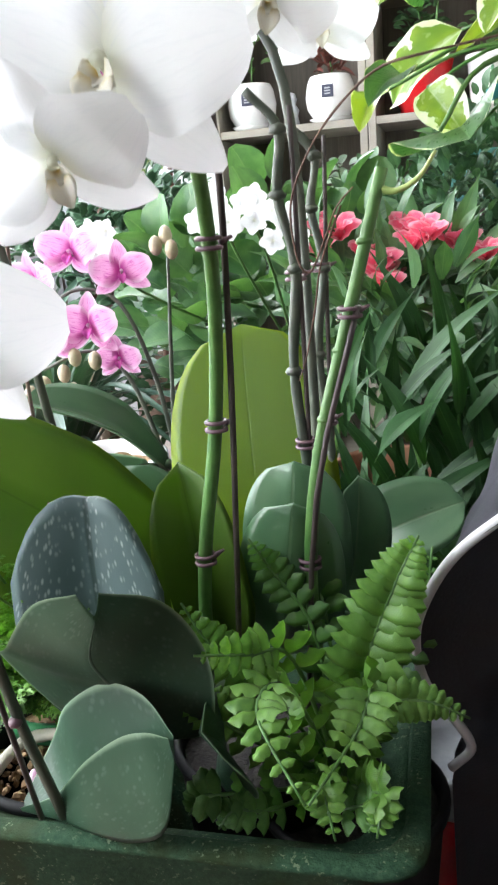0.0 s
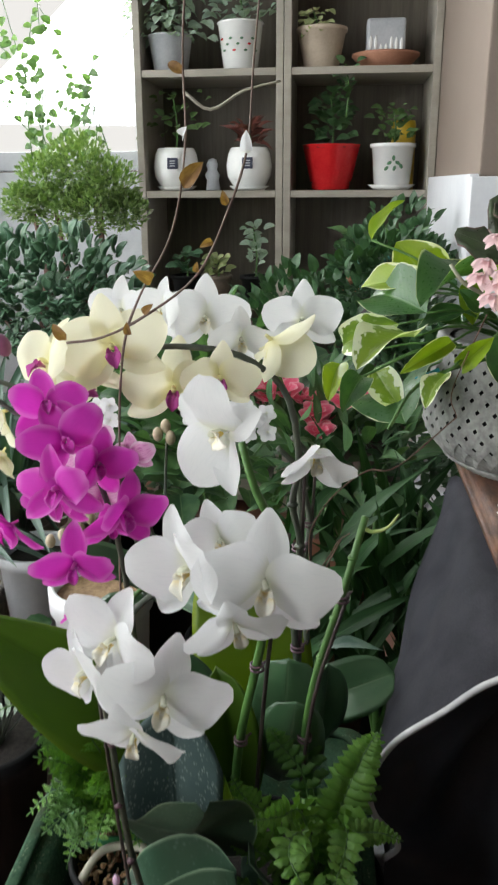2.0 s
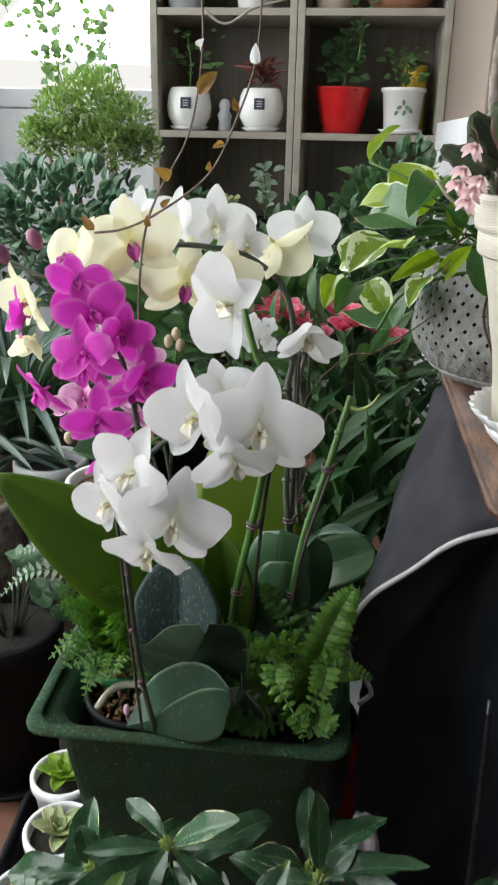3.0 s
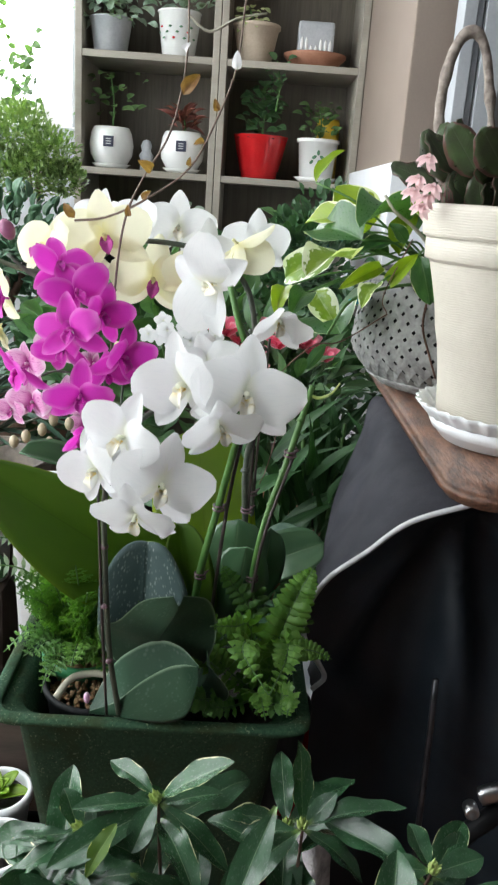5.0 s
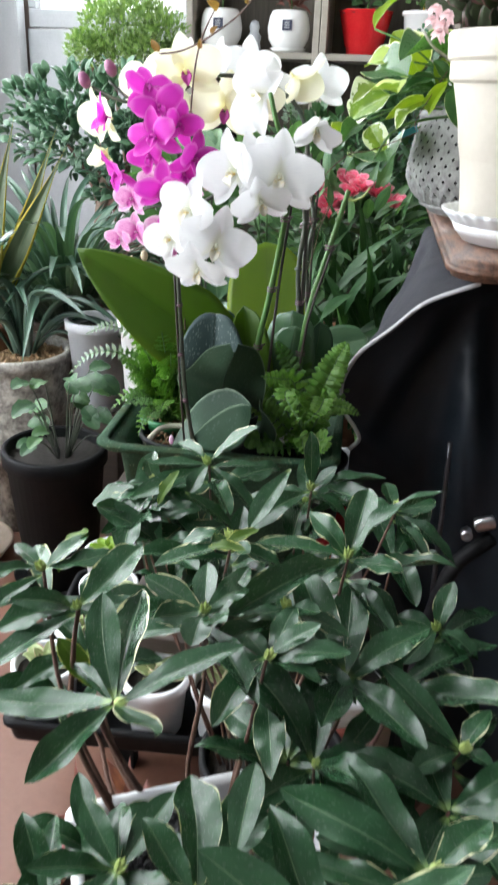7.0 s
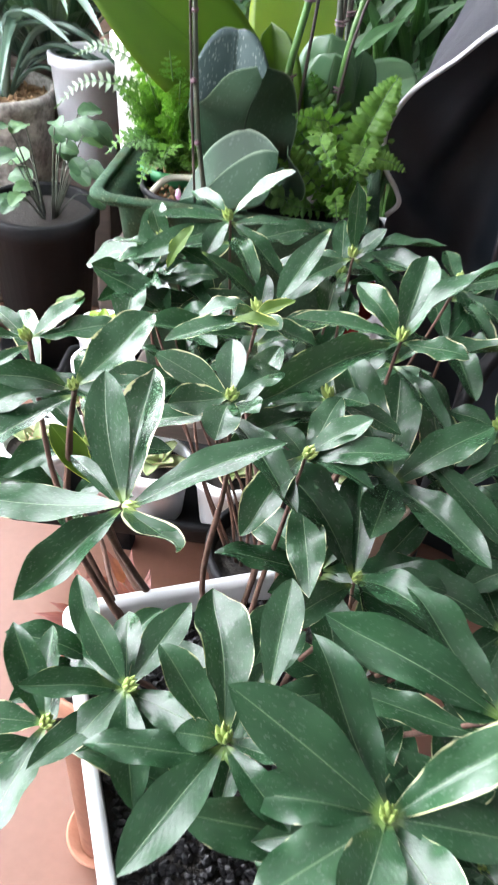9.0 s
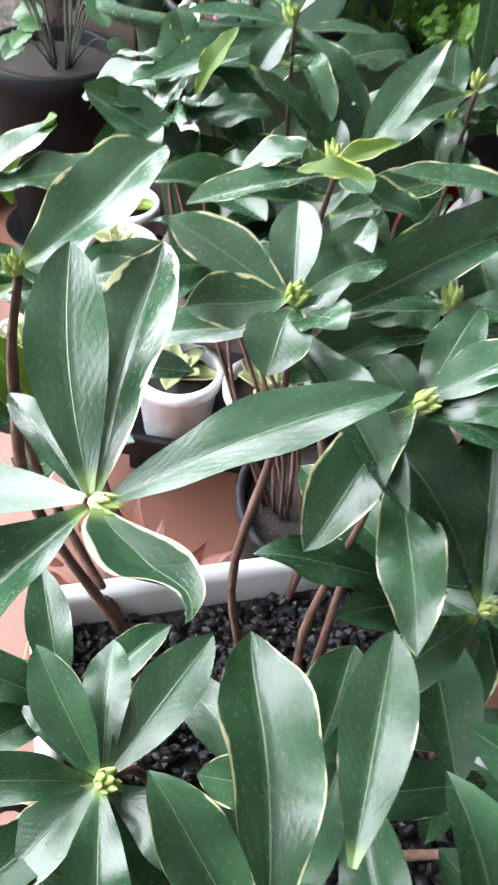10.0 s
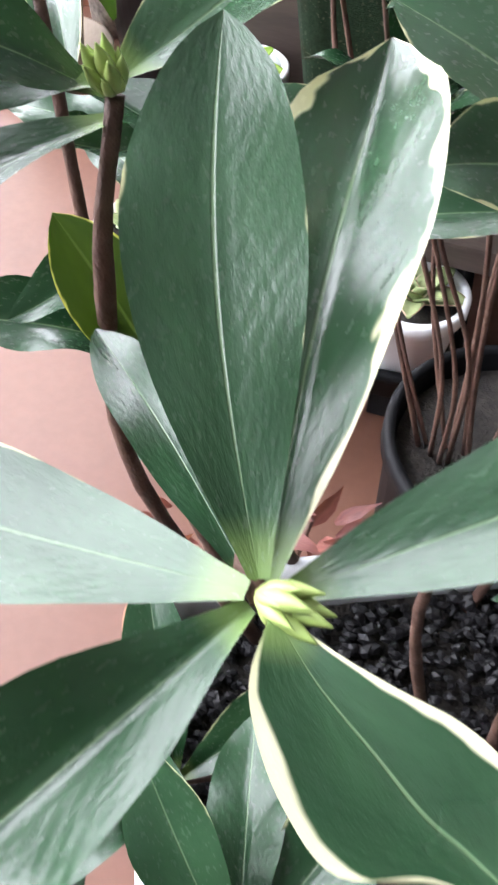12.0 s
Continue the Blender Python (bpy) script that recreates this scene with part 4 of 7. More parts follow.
leaf(daphne, (-0.068, -0.050, 0.562), (-0.094, -0.040, 0.590), "daphne_leaf_0", DAPHNE_NEW, 0.6, (0.45, -0.5, 0.8), **DAPHNE_FORMS[0])
rosette((-0.028, -0.129, 0.501), [(-0.030, 0.027, 0.022, 0.45), (-0.012, 0.046, 0.001, 0.42), (-0.049, -0.018, 0.012, 0.32), (0.018, -0.052, -0.018, 0.42), (0.022, 0.050, 0.013, 0.43), (0.053, -0.018, 0.001, 0.43), (-0.021, -0.032, -0.014, 0.59), (0.035, -0.020, -0.024, 0.43)])
rosette((-0.064, -0.15, 0.489), [(-0.038, -0.008, 0.005, 0.54), (-0.012, -0.061, -0.018, 0.43), (-0.027, 0.034, 0.030, 0.42), (-0.010, 0.043, 0.021, 0.41), (0.026, 0.001, -0.010, 0.71)])
rosette((0.029, -0.174, 0.547), [(-0.022, 0.083, -0.004, 0.36), (-0.036, 0.028, 0.019, 0.41), (-0.029, -0.061, -0.003, 0.38), (0.036, -0.008, 0.005, 0.40), (-0.021, -0.002, 0.002, 0.80), (0.033, -0.026, -0.015, 0.41)], ups={0: (0.35, -0.25, 0.9)})
rosette((0.032, -0.12, 0.509), [(0.008, 0.046, 0.012, 0.61), (0.025, 0.029, 0.014, 0.49), (-0.032, -0.001, -0.005, 0.62)])
rosette((0.1, -0.19, 0.541), [(-0.073, 0.026, 0.031, 0.41), (-0.041, 0.058, 0.033, 0.33), (0.063, 0.033, 0.042, 0.31), (-0.050, -0.044, -0.003, 0.49), (-0.062, 0.001, -0.004, 0.40), (0.029, -0.042, 0.005, 0.59), (0.057, -0.001, 0.003, 0.46), (-0.014, -0.055, 0.008, 0.52)])
rosette((0.145, -0.147, 0.56), [(-0.046, 0.048, 0.018, 0.35), (-0.082, 0.027, 0.014, 0.31), (0.031, 0.005, 0.002, 0.64), (0.033, 0.035, 0.006, 0.50), (-0.025, 0.006, 0.003, 0.78), (0.016, -0.031, -0.002, 0.57)])
rosette((0.175, -0.02, 0.526), [(-0.059, 0.040, 0.032, 0.26), (-0.068, 0.015, 0.014, 0.29), (0.020, 0.026, 0.014, 0.56), (0.019, -0.013, 0.001, 0.80), (-0.034, -0.017, -0.010, 0.51)])
rosette((-0.078, -0.042, 0.618), [(0.027, 0.055, 0.016, 0.48), (-0.038, -0.015, 0.011, 0.39), (-0.042, -0.054, -0.017, 0.34), (-0.046, -0.021, -0.009, 0.40)], under=0, bud_size=0.009, root=((-0.052, -0.032, 0.405), (-0.088, -0.036, 0.50), (-0.080, -0.05, 0.585)))
rosette((-0.128, 0.02, 0.601), [(-0.038, -0.025, -0.001, 0.29), (0.024, 0.032, 0.013, 0.51), (-0.036, -0.037, -0.023, 0.33), (0.049, 0.023, 0.002, 0.33), (-0.030, 0.020, 0.005, 0.41)], root=((-0.056, -0.028, 0.405), (-0.11, 0.0, 0.50)))
rosette((-0.003, -0.008, 0.603), [(-0.032, -0.012, -0.003, 0.68), (-0.002, -0.032, -0.006, 0.77), (-0.008, 0.048, 0.006, 0.43), (0.025, 0.032, -0.000, 0.53), (-0.046, 0.017, 0.009, 0.48), (0.018, -0.018, 0.006, 0.77)])
rosette((0.042, -0.021, 0.582), [(-0.025, -0.059, -0.010, 0.37), (-0.016, 0.016, 0.003, 0.80), (0.055, 0.001, 0.011, 0.40), (0.033, 0.019, 0.017, 0.58), (0.038, -0.020, 0.001, 0.39), (0.015, 0.036, 0.016, 0.47)])
rosette((0.089, 0.093, 0.595), [(0.012, 0.062, 0.030, 0.40), (0.069, 0.017, 0.059, 0.26), (-0.081, -0.088, -0.004, 0.20), (-0.026, -0.023, -0.016, 0.60), (0.042, -0.015, 0.002, 0.45), (0.081, -0.009, 0.007, 0.22), (-0.071, -0.003, 0.005, 0.32), (-0.033, 0.025, 0.022, 0.43)])
rosette((0.051, 0.199, 0.597), [(-0.006, 0.023, 0.047, 0.38), (-0.052, -0.029, -0.032, 0.36), (0.021, 0.009, 0.020, 0.49), (0.066, 0.004, 0.016, 0.29), (0.040, -0.015, -0.028, 0.39), (-0.040, 0.002, -0.014, 0.43)])
rosette((-0.042, 0.195, 0.614), [(0.046, -0.020, 0.048, 0.30), (-0.052, -0.012, -0.001, 0.29), (-0.062, -0.035, -0.025, 0.32), (-0.013, -0.024, -0.020, 0.59), (0.047, -0.020, -0.033, 0.32), (0.041, 0.015, -0.005, 0.38), (-0.035, 0.027, 0.005, 0.34)])
rosette((-0.089, 0.19, 0.592), [(-0.047, -0.030, -0.025, 0.30), (-0.017, -0.031, -0.030, 0.39), (-0.016, 0.020, 0.013, 0.63), (0.038, -0.004, -0.017, 0.36), (-0.044, -0.007, -0.007, 0.33)])
rosette((-0.004, 0.1, 0.595), [(-0.013, -0.017, 0.005, 0.80), (0.017, -0.013, -0.003, 0.80), (-0.056, -0.029, -0.015, 0.37), (-0.040, 0.001, -0.009, 0.44), (0.041, -0.001, -0.020, 0.44)])
rosette((0.05, 0.03, 0.586), [(0.023, -0.008, 0.005, 0.80), (-0.035, -0.006, -0.009, 0.61), (0.023, -0.035, -0.021, 0.51), (0.045, -0.006, -0.014, 0.38), (-0.019, 0.032, 0.010, 0.52)])
rosette((0.125, 0.16, 0.606), [(-0.011, 0.025, 0.011, 0.61), (0.033, 0.010, 0.003, 0.58), (0.051, -0.026, -0.032, 0.31), (-0.029, 0.003, -0.005, 0.69), (0.016, -0.029, -0.021, 0.51)])
rosette((0.162, 0.08, 0.549), [(0.030, -0.021, -0.009, 0.54), (-0.031, 0.011, -0.001, 0.60), (0.011, 0.028, 0.026, 0.50), (-0.025, -0.027, -0.017, 0.50), (0.027, -0.031, -0.023, 0.38)])


for b0, t0, w in (((0.032, 0.191, 0.618), (0.005, 0.133, 0.586), 0.40), ((-0.051, 0.138, 0.612), (-0.012, 0.150, 0.576), 0.40), ((0.044, -0.150, 0.550), (0.046, -0.090, 0.560), 0.46), ((-0.108, -0.075, 0.575), (-0.150, -0.110, 0.550), 0.34)):
    leaf(rear_daphne if b0[1] > 0.12 else daphne, b0, t0, "daphne_leaf_0", DAPHNE, w, (-0.1, -0.35, 0.9), **DAPHNE_FORMS[0])

# young lime leaves at the shoot tips
for b0, t0 in (((-0.016, 0.066, 0.606), (0.014, 0.058, 0.612)), ((-0.006, 0.072, 0.604), (0.020, 0.084, 0.616)), ((-0.080, 0.16, 0.585), (-0.064, 0.172, 0.615)), ((-0.140, 0.078, 0.560), (-0.104, 0.050, 0.617)), ((0.075, 0.205, 0.585), (0.100, 0.200, 0.592))):
    leaf(daphne if b0[1] < 0.12 else rear_daphne, b0, t0, "daphne_leaf_1", DAPHNE_NEW, 0.5, (0, -0.4, 1), **DAPHNE_FORMS[1])


def filler(n, seed, box_, size):
    """Lower whorls that fill the shrub."""
    g = random.Random(seed)
    for i in range(n):
        c = (g.uniform(*box_[0]), g.uniform(*box_[1]), g.uniform(*box_[2]))
        rows, a0 = [], g.uniform(0, 6.28)
        for k in range(g.randint(5, 7)):
            a = a0 + k * 2.4
            ln = size * g.uniform(0.65, 1.15)
            el = g.uniform(-0.15, 0.55)
            rows.append((round(ln * math.cos(a) * math.cos(el), 4), round(ln * math.sin(a) * math.cos(el), 4), round(ln * math.sin(el), 4), round(g.uniform(0.32, 0.44), 2)))
        rosette(c, rows, bud_size=0.010 if i % 3 == 0 else 0, under=0)


rosette((-0.056, -0.096, 0.468), [(-0.050, -0.004, 0.018, 0.40), (-0.024, 0.042, 0.022, 0.38), (-0.034, -0.040, 0.010, 0.42), (0.030, 0.036, 0.012, 0.40)], bud_size=0, under=0)
filler(6, 3, ((0.06, 0.19), (-0.10, 0.06), (0.45, 0.55)), 0.080)
filler(6, 4, ((-0.12, 0.15), (0.125, 0.22), (0.48, 0.56)), 0.072)
filler(3, 6, ((-0.15, -0.10), (-0.04, 0.08), (0.46, 0.53)), 0.066)
filler(6, 9, ((-0.14, 0.13), (0.15, 0.25), (0.52, 0.58)), 0.064)
filler(2, 8, ((0.08, 0.14), (-0.10, -0.06), (0.43, 0.50)), 0.074)
filler(4, 7, ((0.06, 0.20), (-0.22, -0.12), (0.44, 0.50)), 0.076)


# ---- orchids ----
FLOWER_MESH = {}


def flower(parent, at, face, size, kind, roll=0.0, droop=0.0, name="flower"):
    """An orchid bloom: column, three sepals, two broad petals and a lip, facing face."""
    petal_mat, lip_mat = {"white": (WHITE_PETAL, LIP_YELLOW), "cream": (CREAM_PETAL, LIP_PINK), "magenta": (MAGENTA_PETAL, MAGENTA_PETAL), "pink": (PINK_PETAL, LIP_PINK)}[kind]
    size *= {"white": 0.90, "cream": 0.88, "magenta": 0.95, "pink": 1.22}[kind]
    z = Vector(face).normalized()
    y = Vector((0, 0, 1)) - z * z.z
    y = (y.normalized() if y.length > 0.05 else Vector((0, 1, 0)))
    x = y.cross(z)
    m = Matrix.Identity(4)
    for i in range(3):
        m[i][0], m[i][1], m[i][2], m[i][3] = x[i] * size, y[i] * size, z[i] * size, at[i]
    m = m @ Matrix.Rotation(radians(roll), 4, "Z")
    if kind not in FLOWER_MESH:
        bm = tube([(0, 0.01, -0.10), (0, 0.02, 0.0), (0, 0.045, 0.09), (0, 0.03, 0.13)], 0.018, 0.026, 8, 3)
        me = bpy.data.meshes.new("column")
        bm.to_mesh(me)
        bm.free()
        me.polygons.foreach_set("use_smooth", [True] * len(me.polygons))
        me.materials.append(petal_mat)
        FLOWER_MESH[kind] = me
    f = put(name, FLOWER_MESH[kind], petal_mat, m, parent)
    g = random.Random(round(at[0] * 9973 + at[2] * 7919, 3))

    def add(nm, key, mat, ang, ln, width, tilt, lift=0.0, **kw):
        q = m @ Matrix.Rotation(radians(ang), 4, "Z") @ Matrix.Translation((0, 0.02, lift)) @ Matrix.Rotation(radians(tilt), 4, "X") @ Matrix.Diagonal((ln * width, ln, ln, 1))
        put(nm, leaf_mesh(key + "_" + kind, mat, **kw), mat, q, f)
    j = lambda s: g.uniform(-s, s)
    sep = dict(shape="sepal", ratio=1.0, arch=0.06, cup=-0.16, wave=0.020, waves=1.5, nl=12, nw=8)
    pet = dict(shape="petal", ratio=1.0, arch=0.08, cup=0.12, wave=0.040, waves=1.4, nl=14, nw=12)
    pet2 = dict(pet, seed=4, cup=0.05, arch=0.12, wave=0.055)
    close, slim, loose = droop, 0.80 if kind == "magenta" else 1.0, 2.2 if kind == "magenta" else 1.0
    add("sepal", "sepal", petal_mat, 0 + j(5), 0.50, 0.60, -4 + close + j(11 * loose), -0.02, **sep)
    add("sepal", "sepal", petal_mat, 125 + j(7), 0.48, 0.56, -2 + close + j(12 * loose), -0.03, **sep)
    add("sepal", "sepal", petal_mat, -125 + j(7), 0.48, 0.56, -2 + close + j(12 * loose), -0.03, **sep)
    add("petal", "petal_a", petal_mat, 72 + j(6), 0.51, 1.06 * slim * g.uniform(0.88, 1.06), 8 + close + j(11 * loose), 0.015, **pet)
    add("petal", "petal_b", petal_mat, -72 + j(6), 0.51, 1.06 * slim * g.uniform(0.88, 1.06), 8 + close + j(11 * loose), 0.015, **pet2)
    lip = dict(shape="spoon", ratio=1.0, arch=0.25, fold=0.5, wave=0.05, nl=8, nw=6, thick=0.03)
    add("lip", "lip", lip_mat, 180 + j(6), 0.20, 0.72, 46, 0.04, **lip)
    add("lip_lobe", "liplobe", lip_mat, 130, 0.12, 0.85, 60, 0.05, **lip)
    add("lip_lobe", "liplobe", lip_mat, -130, 0.12, 0.85, 60, 0.05, **lip)
    return f


def orchid_bud(parent, at, size, mat, axis=(0, 0, 1)):
    q = Vector((0, 0, 1)).rotation_difference(Vector(axis)).to_matrix()
    part("bud", ball(at, size, 2, (0.78, 0.78, 1.15), turn=q), mat, parent)


def tie(parent, at, r=0.0042, h=0.005, axis=(0, 0, 1)):
    """A clip of two turns with a short loose end."""
    bm = bmesh.new()
    a = Vector(axis).normalized()
    s = a.orthogonal().normalized()
    for k in (-0.3, 0.3):
        pts = [Vector(at) + a * h * k + (s * math.cos(t) + a.cross(s) * math.sin(t)) * r for t in np.linspace(0, 6.2, 9)]
        tube(pts, h * 0.17, None, 5, 2, bm)
    tube([Vector(at) + s * r, Vector(at) + s * r * 2.2 + a * h * 0.3], h * 0.25, h * 0.12, 5, 1, bm)
    part("tie", bm, CLIP, parent, "purple-brown plant tie")


PHAL = dict(shape="phal", ratio=1.0, nl=18, nw=10, thick=0.022)

white_orchid = thing("white_orchid", "white-flowered moth orchid with dark fleshy leaves in the green planter", "orchid", (-0.06, 0.41, 0.56))
# leaves of the front plant: upright dusty one, and two broad ones towards the front
leaf(white_orchid, (-0.081, 0.416, 0.560), (-0.079, 0.401, 0.699), "phal_up", PHAL_SPECK, 0.54, (0.0, -1, 0.15), label="dusty dark green leaf", **dict(PHAL, shape="lobed", round_tip=0.30, notch=0.035, nw=14, arch=0.04, fold=0.22))
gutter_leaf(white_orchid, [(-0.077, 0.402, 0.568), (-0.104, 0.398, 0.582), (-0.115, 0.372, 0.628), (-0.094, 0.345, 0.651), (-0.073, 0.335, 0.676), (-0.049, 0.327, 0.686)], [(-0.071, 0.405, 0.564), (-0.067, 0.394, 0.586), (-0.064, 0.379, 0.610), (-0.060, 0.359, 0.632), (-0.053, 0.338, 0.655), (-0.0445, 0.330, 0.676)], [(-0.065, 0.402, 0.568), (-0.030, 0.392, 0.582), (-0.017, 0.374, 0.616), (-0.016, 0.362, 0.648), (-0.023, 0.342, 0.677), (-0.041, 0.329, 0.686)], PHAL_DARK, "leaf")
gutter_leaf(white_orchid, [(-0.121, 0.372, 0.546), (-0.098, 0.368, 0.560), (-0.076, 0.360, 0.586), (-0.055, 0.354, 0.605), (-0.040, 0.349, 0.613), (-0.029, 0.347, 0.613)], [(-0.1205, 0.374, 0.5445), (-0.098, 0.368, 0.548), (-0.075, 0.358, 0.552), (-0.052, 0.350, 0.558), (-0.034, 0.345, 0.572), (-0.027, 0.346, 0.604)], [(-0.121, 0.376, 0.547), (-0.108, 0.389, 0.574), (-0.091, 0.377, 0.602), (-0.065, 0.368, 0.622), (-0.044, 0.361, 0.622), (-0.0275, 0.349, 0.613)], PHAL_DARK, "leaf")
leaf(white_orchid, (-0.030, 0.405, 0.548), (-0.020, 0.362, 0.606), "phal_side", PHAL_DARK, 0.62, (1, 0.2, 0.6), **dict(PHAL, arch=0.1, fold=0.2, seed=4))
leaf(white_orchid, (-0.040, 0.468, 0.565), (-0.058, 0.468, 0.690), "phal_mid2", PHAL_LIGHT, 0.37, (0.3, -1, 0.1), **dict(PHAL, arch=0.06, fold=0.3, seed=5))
for b0, t0, w in (((-0.037, 0.400, 0.612), (-0.042, 0.398, 0.648), 0.24), ((-0.034, 0.400, 0.612), (-0.035, 0.398, 0.637), 0.22)):
    leaf(white_orchid, b0, t0, "young_blade", LIME, w, (0, -1, 0.1), label="young lime green leaf", shape="lance", ratio=1.0, fold=0.3, nl=8, nw=4)
# flower spike on the thin dark stake
part("stake", tube([(-0.104, 0.363, 0.55), (-0.106, 0.345, 0.65), (-0.107, 0.325, 0.77)], 0.0014, 0.0012, 6, 3), STAKE, white_orchid, "thin dark stake")
part("flower_stem", tube([(-0.094, 0.366, 0.55), (-0.101, 0.352, 0.62), (-0.103, 0.336, 0.71), (-0.100, 0.320, 0.775), (-0.085, 0.325, 0.815), (-0.060, 0.34, 0.835)], 0.0026, 0.0018, 8, 5), STEM_DARK, white_orchid)
for p in ((-0.104, 0.343, 0.665), (-0.103, 0.334, 0.72), (-0.101, 0.352, 0.61)):
    part("node", ball(p, 0.0032, 2, (1, 1, 0.9)), CLIP, white_orchid)
part("flower_stalk", tube([(-0.095, 0.322, 0.79), (-0.085, 0.335, 0.822), (-0.068, 0.345, 0.83)], 0.0016, 0.0014, 6, 4), STEM, white_orchid)
for at, fc, s, rl, dr in (((-0.073, 0.285, 0.768), (-0.05, -0.85, -0.45), 0.066, 8, 4), ((-0.058, 0.288, 0.789), (0.20, -0.95, -0.05), 0.080, -14, 2), ((-0.103, 0.304, 0.791), (-0.60, -0.75, -0.15), 0.066, 25, 10), ((-0.084, 0.296, 0.818), (-0.45, -0.86, 0.0), 0.074, -12, 6), ((-0.096, 0.312, 0.802), (-0.2, -0.6, 0.3), 0.046, -20, 24)):
    flower(white_orchid, at, fc, s, "white", rl, dr)

tall_orchid = thing("white_orchid", "tall white moth orchid tied to dark stakes, broad backlit leaves", "orchid", (-0.03, 0.46, 0.55))
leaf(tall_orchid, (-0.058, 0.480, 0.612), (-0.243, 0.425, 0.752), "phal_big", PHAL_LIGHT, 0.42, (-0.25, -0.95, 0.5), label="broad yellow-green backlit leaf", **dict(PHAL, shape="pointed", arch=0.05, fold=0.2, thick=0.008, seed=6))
leaf(tall_orchid, (-0.060, 0.50, 0.575), (-0.105, 0.505, 0.676), "phal_big2", PHAL_GREEN, 0.44, (0.7, -0.8, 0.2), **dict(PHAL, arch=0.05, fold=0.2, thick=0.008, seed=7))
leaf(tall_orchid, (-0.026, 0.515, 0.575), (-0.052, 0.593, 0.744), "phal_tall", PHAL_BACKLIT, 0.56, (0.05, -1, 0.15), label="broad yellow-green backlit leaf", **dict(PHAL, arch=0.03, fold=0.025, thick=0.008, nw=14, seed=8))
leaf(tall_orchid, (-0.006, 0.505, 0.575), (-0.003, 0.50, 0.680), "phal_gloss", PHAL_GREEN, 0.60, (0.0, -1, 0.35), label="glossy green leaf", **dict(PHAL, arch=0.12, fold=-0.2, seed=9))
leaf(tall_orchid, (-0.008, 0.485, 0.570), (0.006, 0.45, 0.674), "phal_gloss2", PHAL_GREEN, 0.52, (0.1, -1, 0.45), label="glossy green leaf", **dict(PHAL, arch=0.16, fold=-0.2, seed=10))
leaf(tall_orchid, (0.010, 0.55, 0.600), (0.088, 0.55, 0.640), "phal_gloss3", PHAL_GREEN, 0.60, (-0.1, -0.8, 0.6), **dict(PHAL, arch=0.1, fold=0.15, seed=11))
leaf(tall_orchid, (0.015, 0.53, 0.575), (0.030, 0.52, 0.665), "phal_gloss4", PHAL_GREEN, 0.42, (0.5, -0.8, 0.2), **dict(PHAL, arch=0.08, fold=0.15, seed=12))
# first spike
part("flower_stem", tube([(-0.042, 0.435, 0.575), (-0.035, 0.430, 0.652), (-0.022, 0.425, 0.720), (-0.010, 0.402, 0.785), (0.000, 0.360, 0.836), (-0.002, 0.342, 0.866), (-0.012, 0.33, 0.895), (-0.02, 0.335, 0.92)], 0.0036, 0.0022, 10, 5), STEM, tall_orchid)
part("stake", tube([(-0.026, 0.436, 0.56), (-0.014, 0.426, 0.72), (-0.002, 0.395, 0.81), (0.004, 0.372, 0.85)], 0.0017, 0.0015, 6, 4), STAKE, tall_orchid, "dark plant stake")
for p in ((-0.034, 0.429, 0.654), (-0.021, 0.424, 0.722), (-0.006, 0.388, 0.803)):
    tie(tall_orchid, p, 0.0046, 0.006)
# second spike, leaning out, with a cut tip
part("flower_stem", tube([(0.014, 0.452, 0.575), (0.013, 0.450, 0.640), (0.021, 0.448, 0.702), (0.037, 0.449, 0.764), (0.053, 0.459, 0.827)], 0.0036, 0.0028, 10, 5), STEM, tall_orchid)
part("side_shoot", tube([(0.051, 0.458, 0.819), (0.059, 0.456, 0.817), (0.069, 0.454, 0.822), (0.076, 0.454, 0.832)], 0.0018, 0.0008, 8, 4), DAPHNE_BUD, tall_orchid)
part("stake", tube([(0.008, 0.447, 0.56), (0.019, 0.444, 0.68), (0.042, 0.446, 0.770)], 0.0015, 0.0015, 6, 3), STAKE, tall_orchid, "dark plant stake")
for p in ((0.013, 0.450, 0.644), (0.038, 0.449, 0.767)):
    tie(tall_orchid, p, 0.005, 0.006)
for p in ((0.0245, 0.448, 0.718), (0.045, 0.454, 0.797), (0.0135, 0.451, 0.61), (0.033, 0.449, 0.750)):
    part("node", ball(p, 0.0040, 2, (1, 1, 0.6)), STEM, tall_orchid)
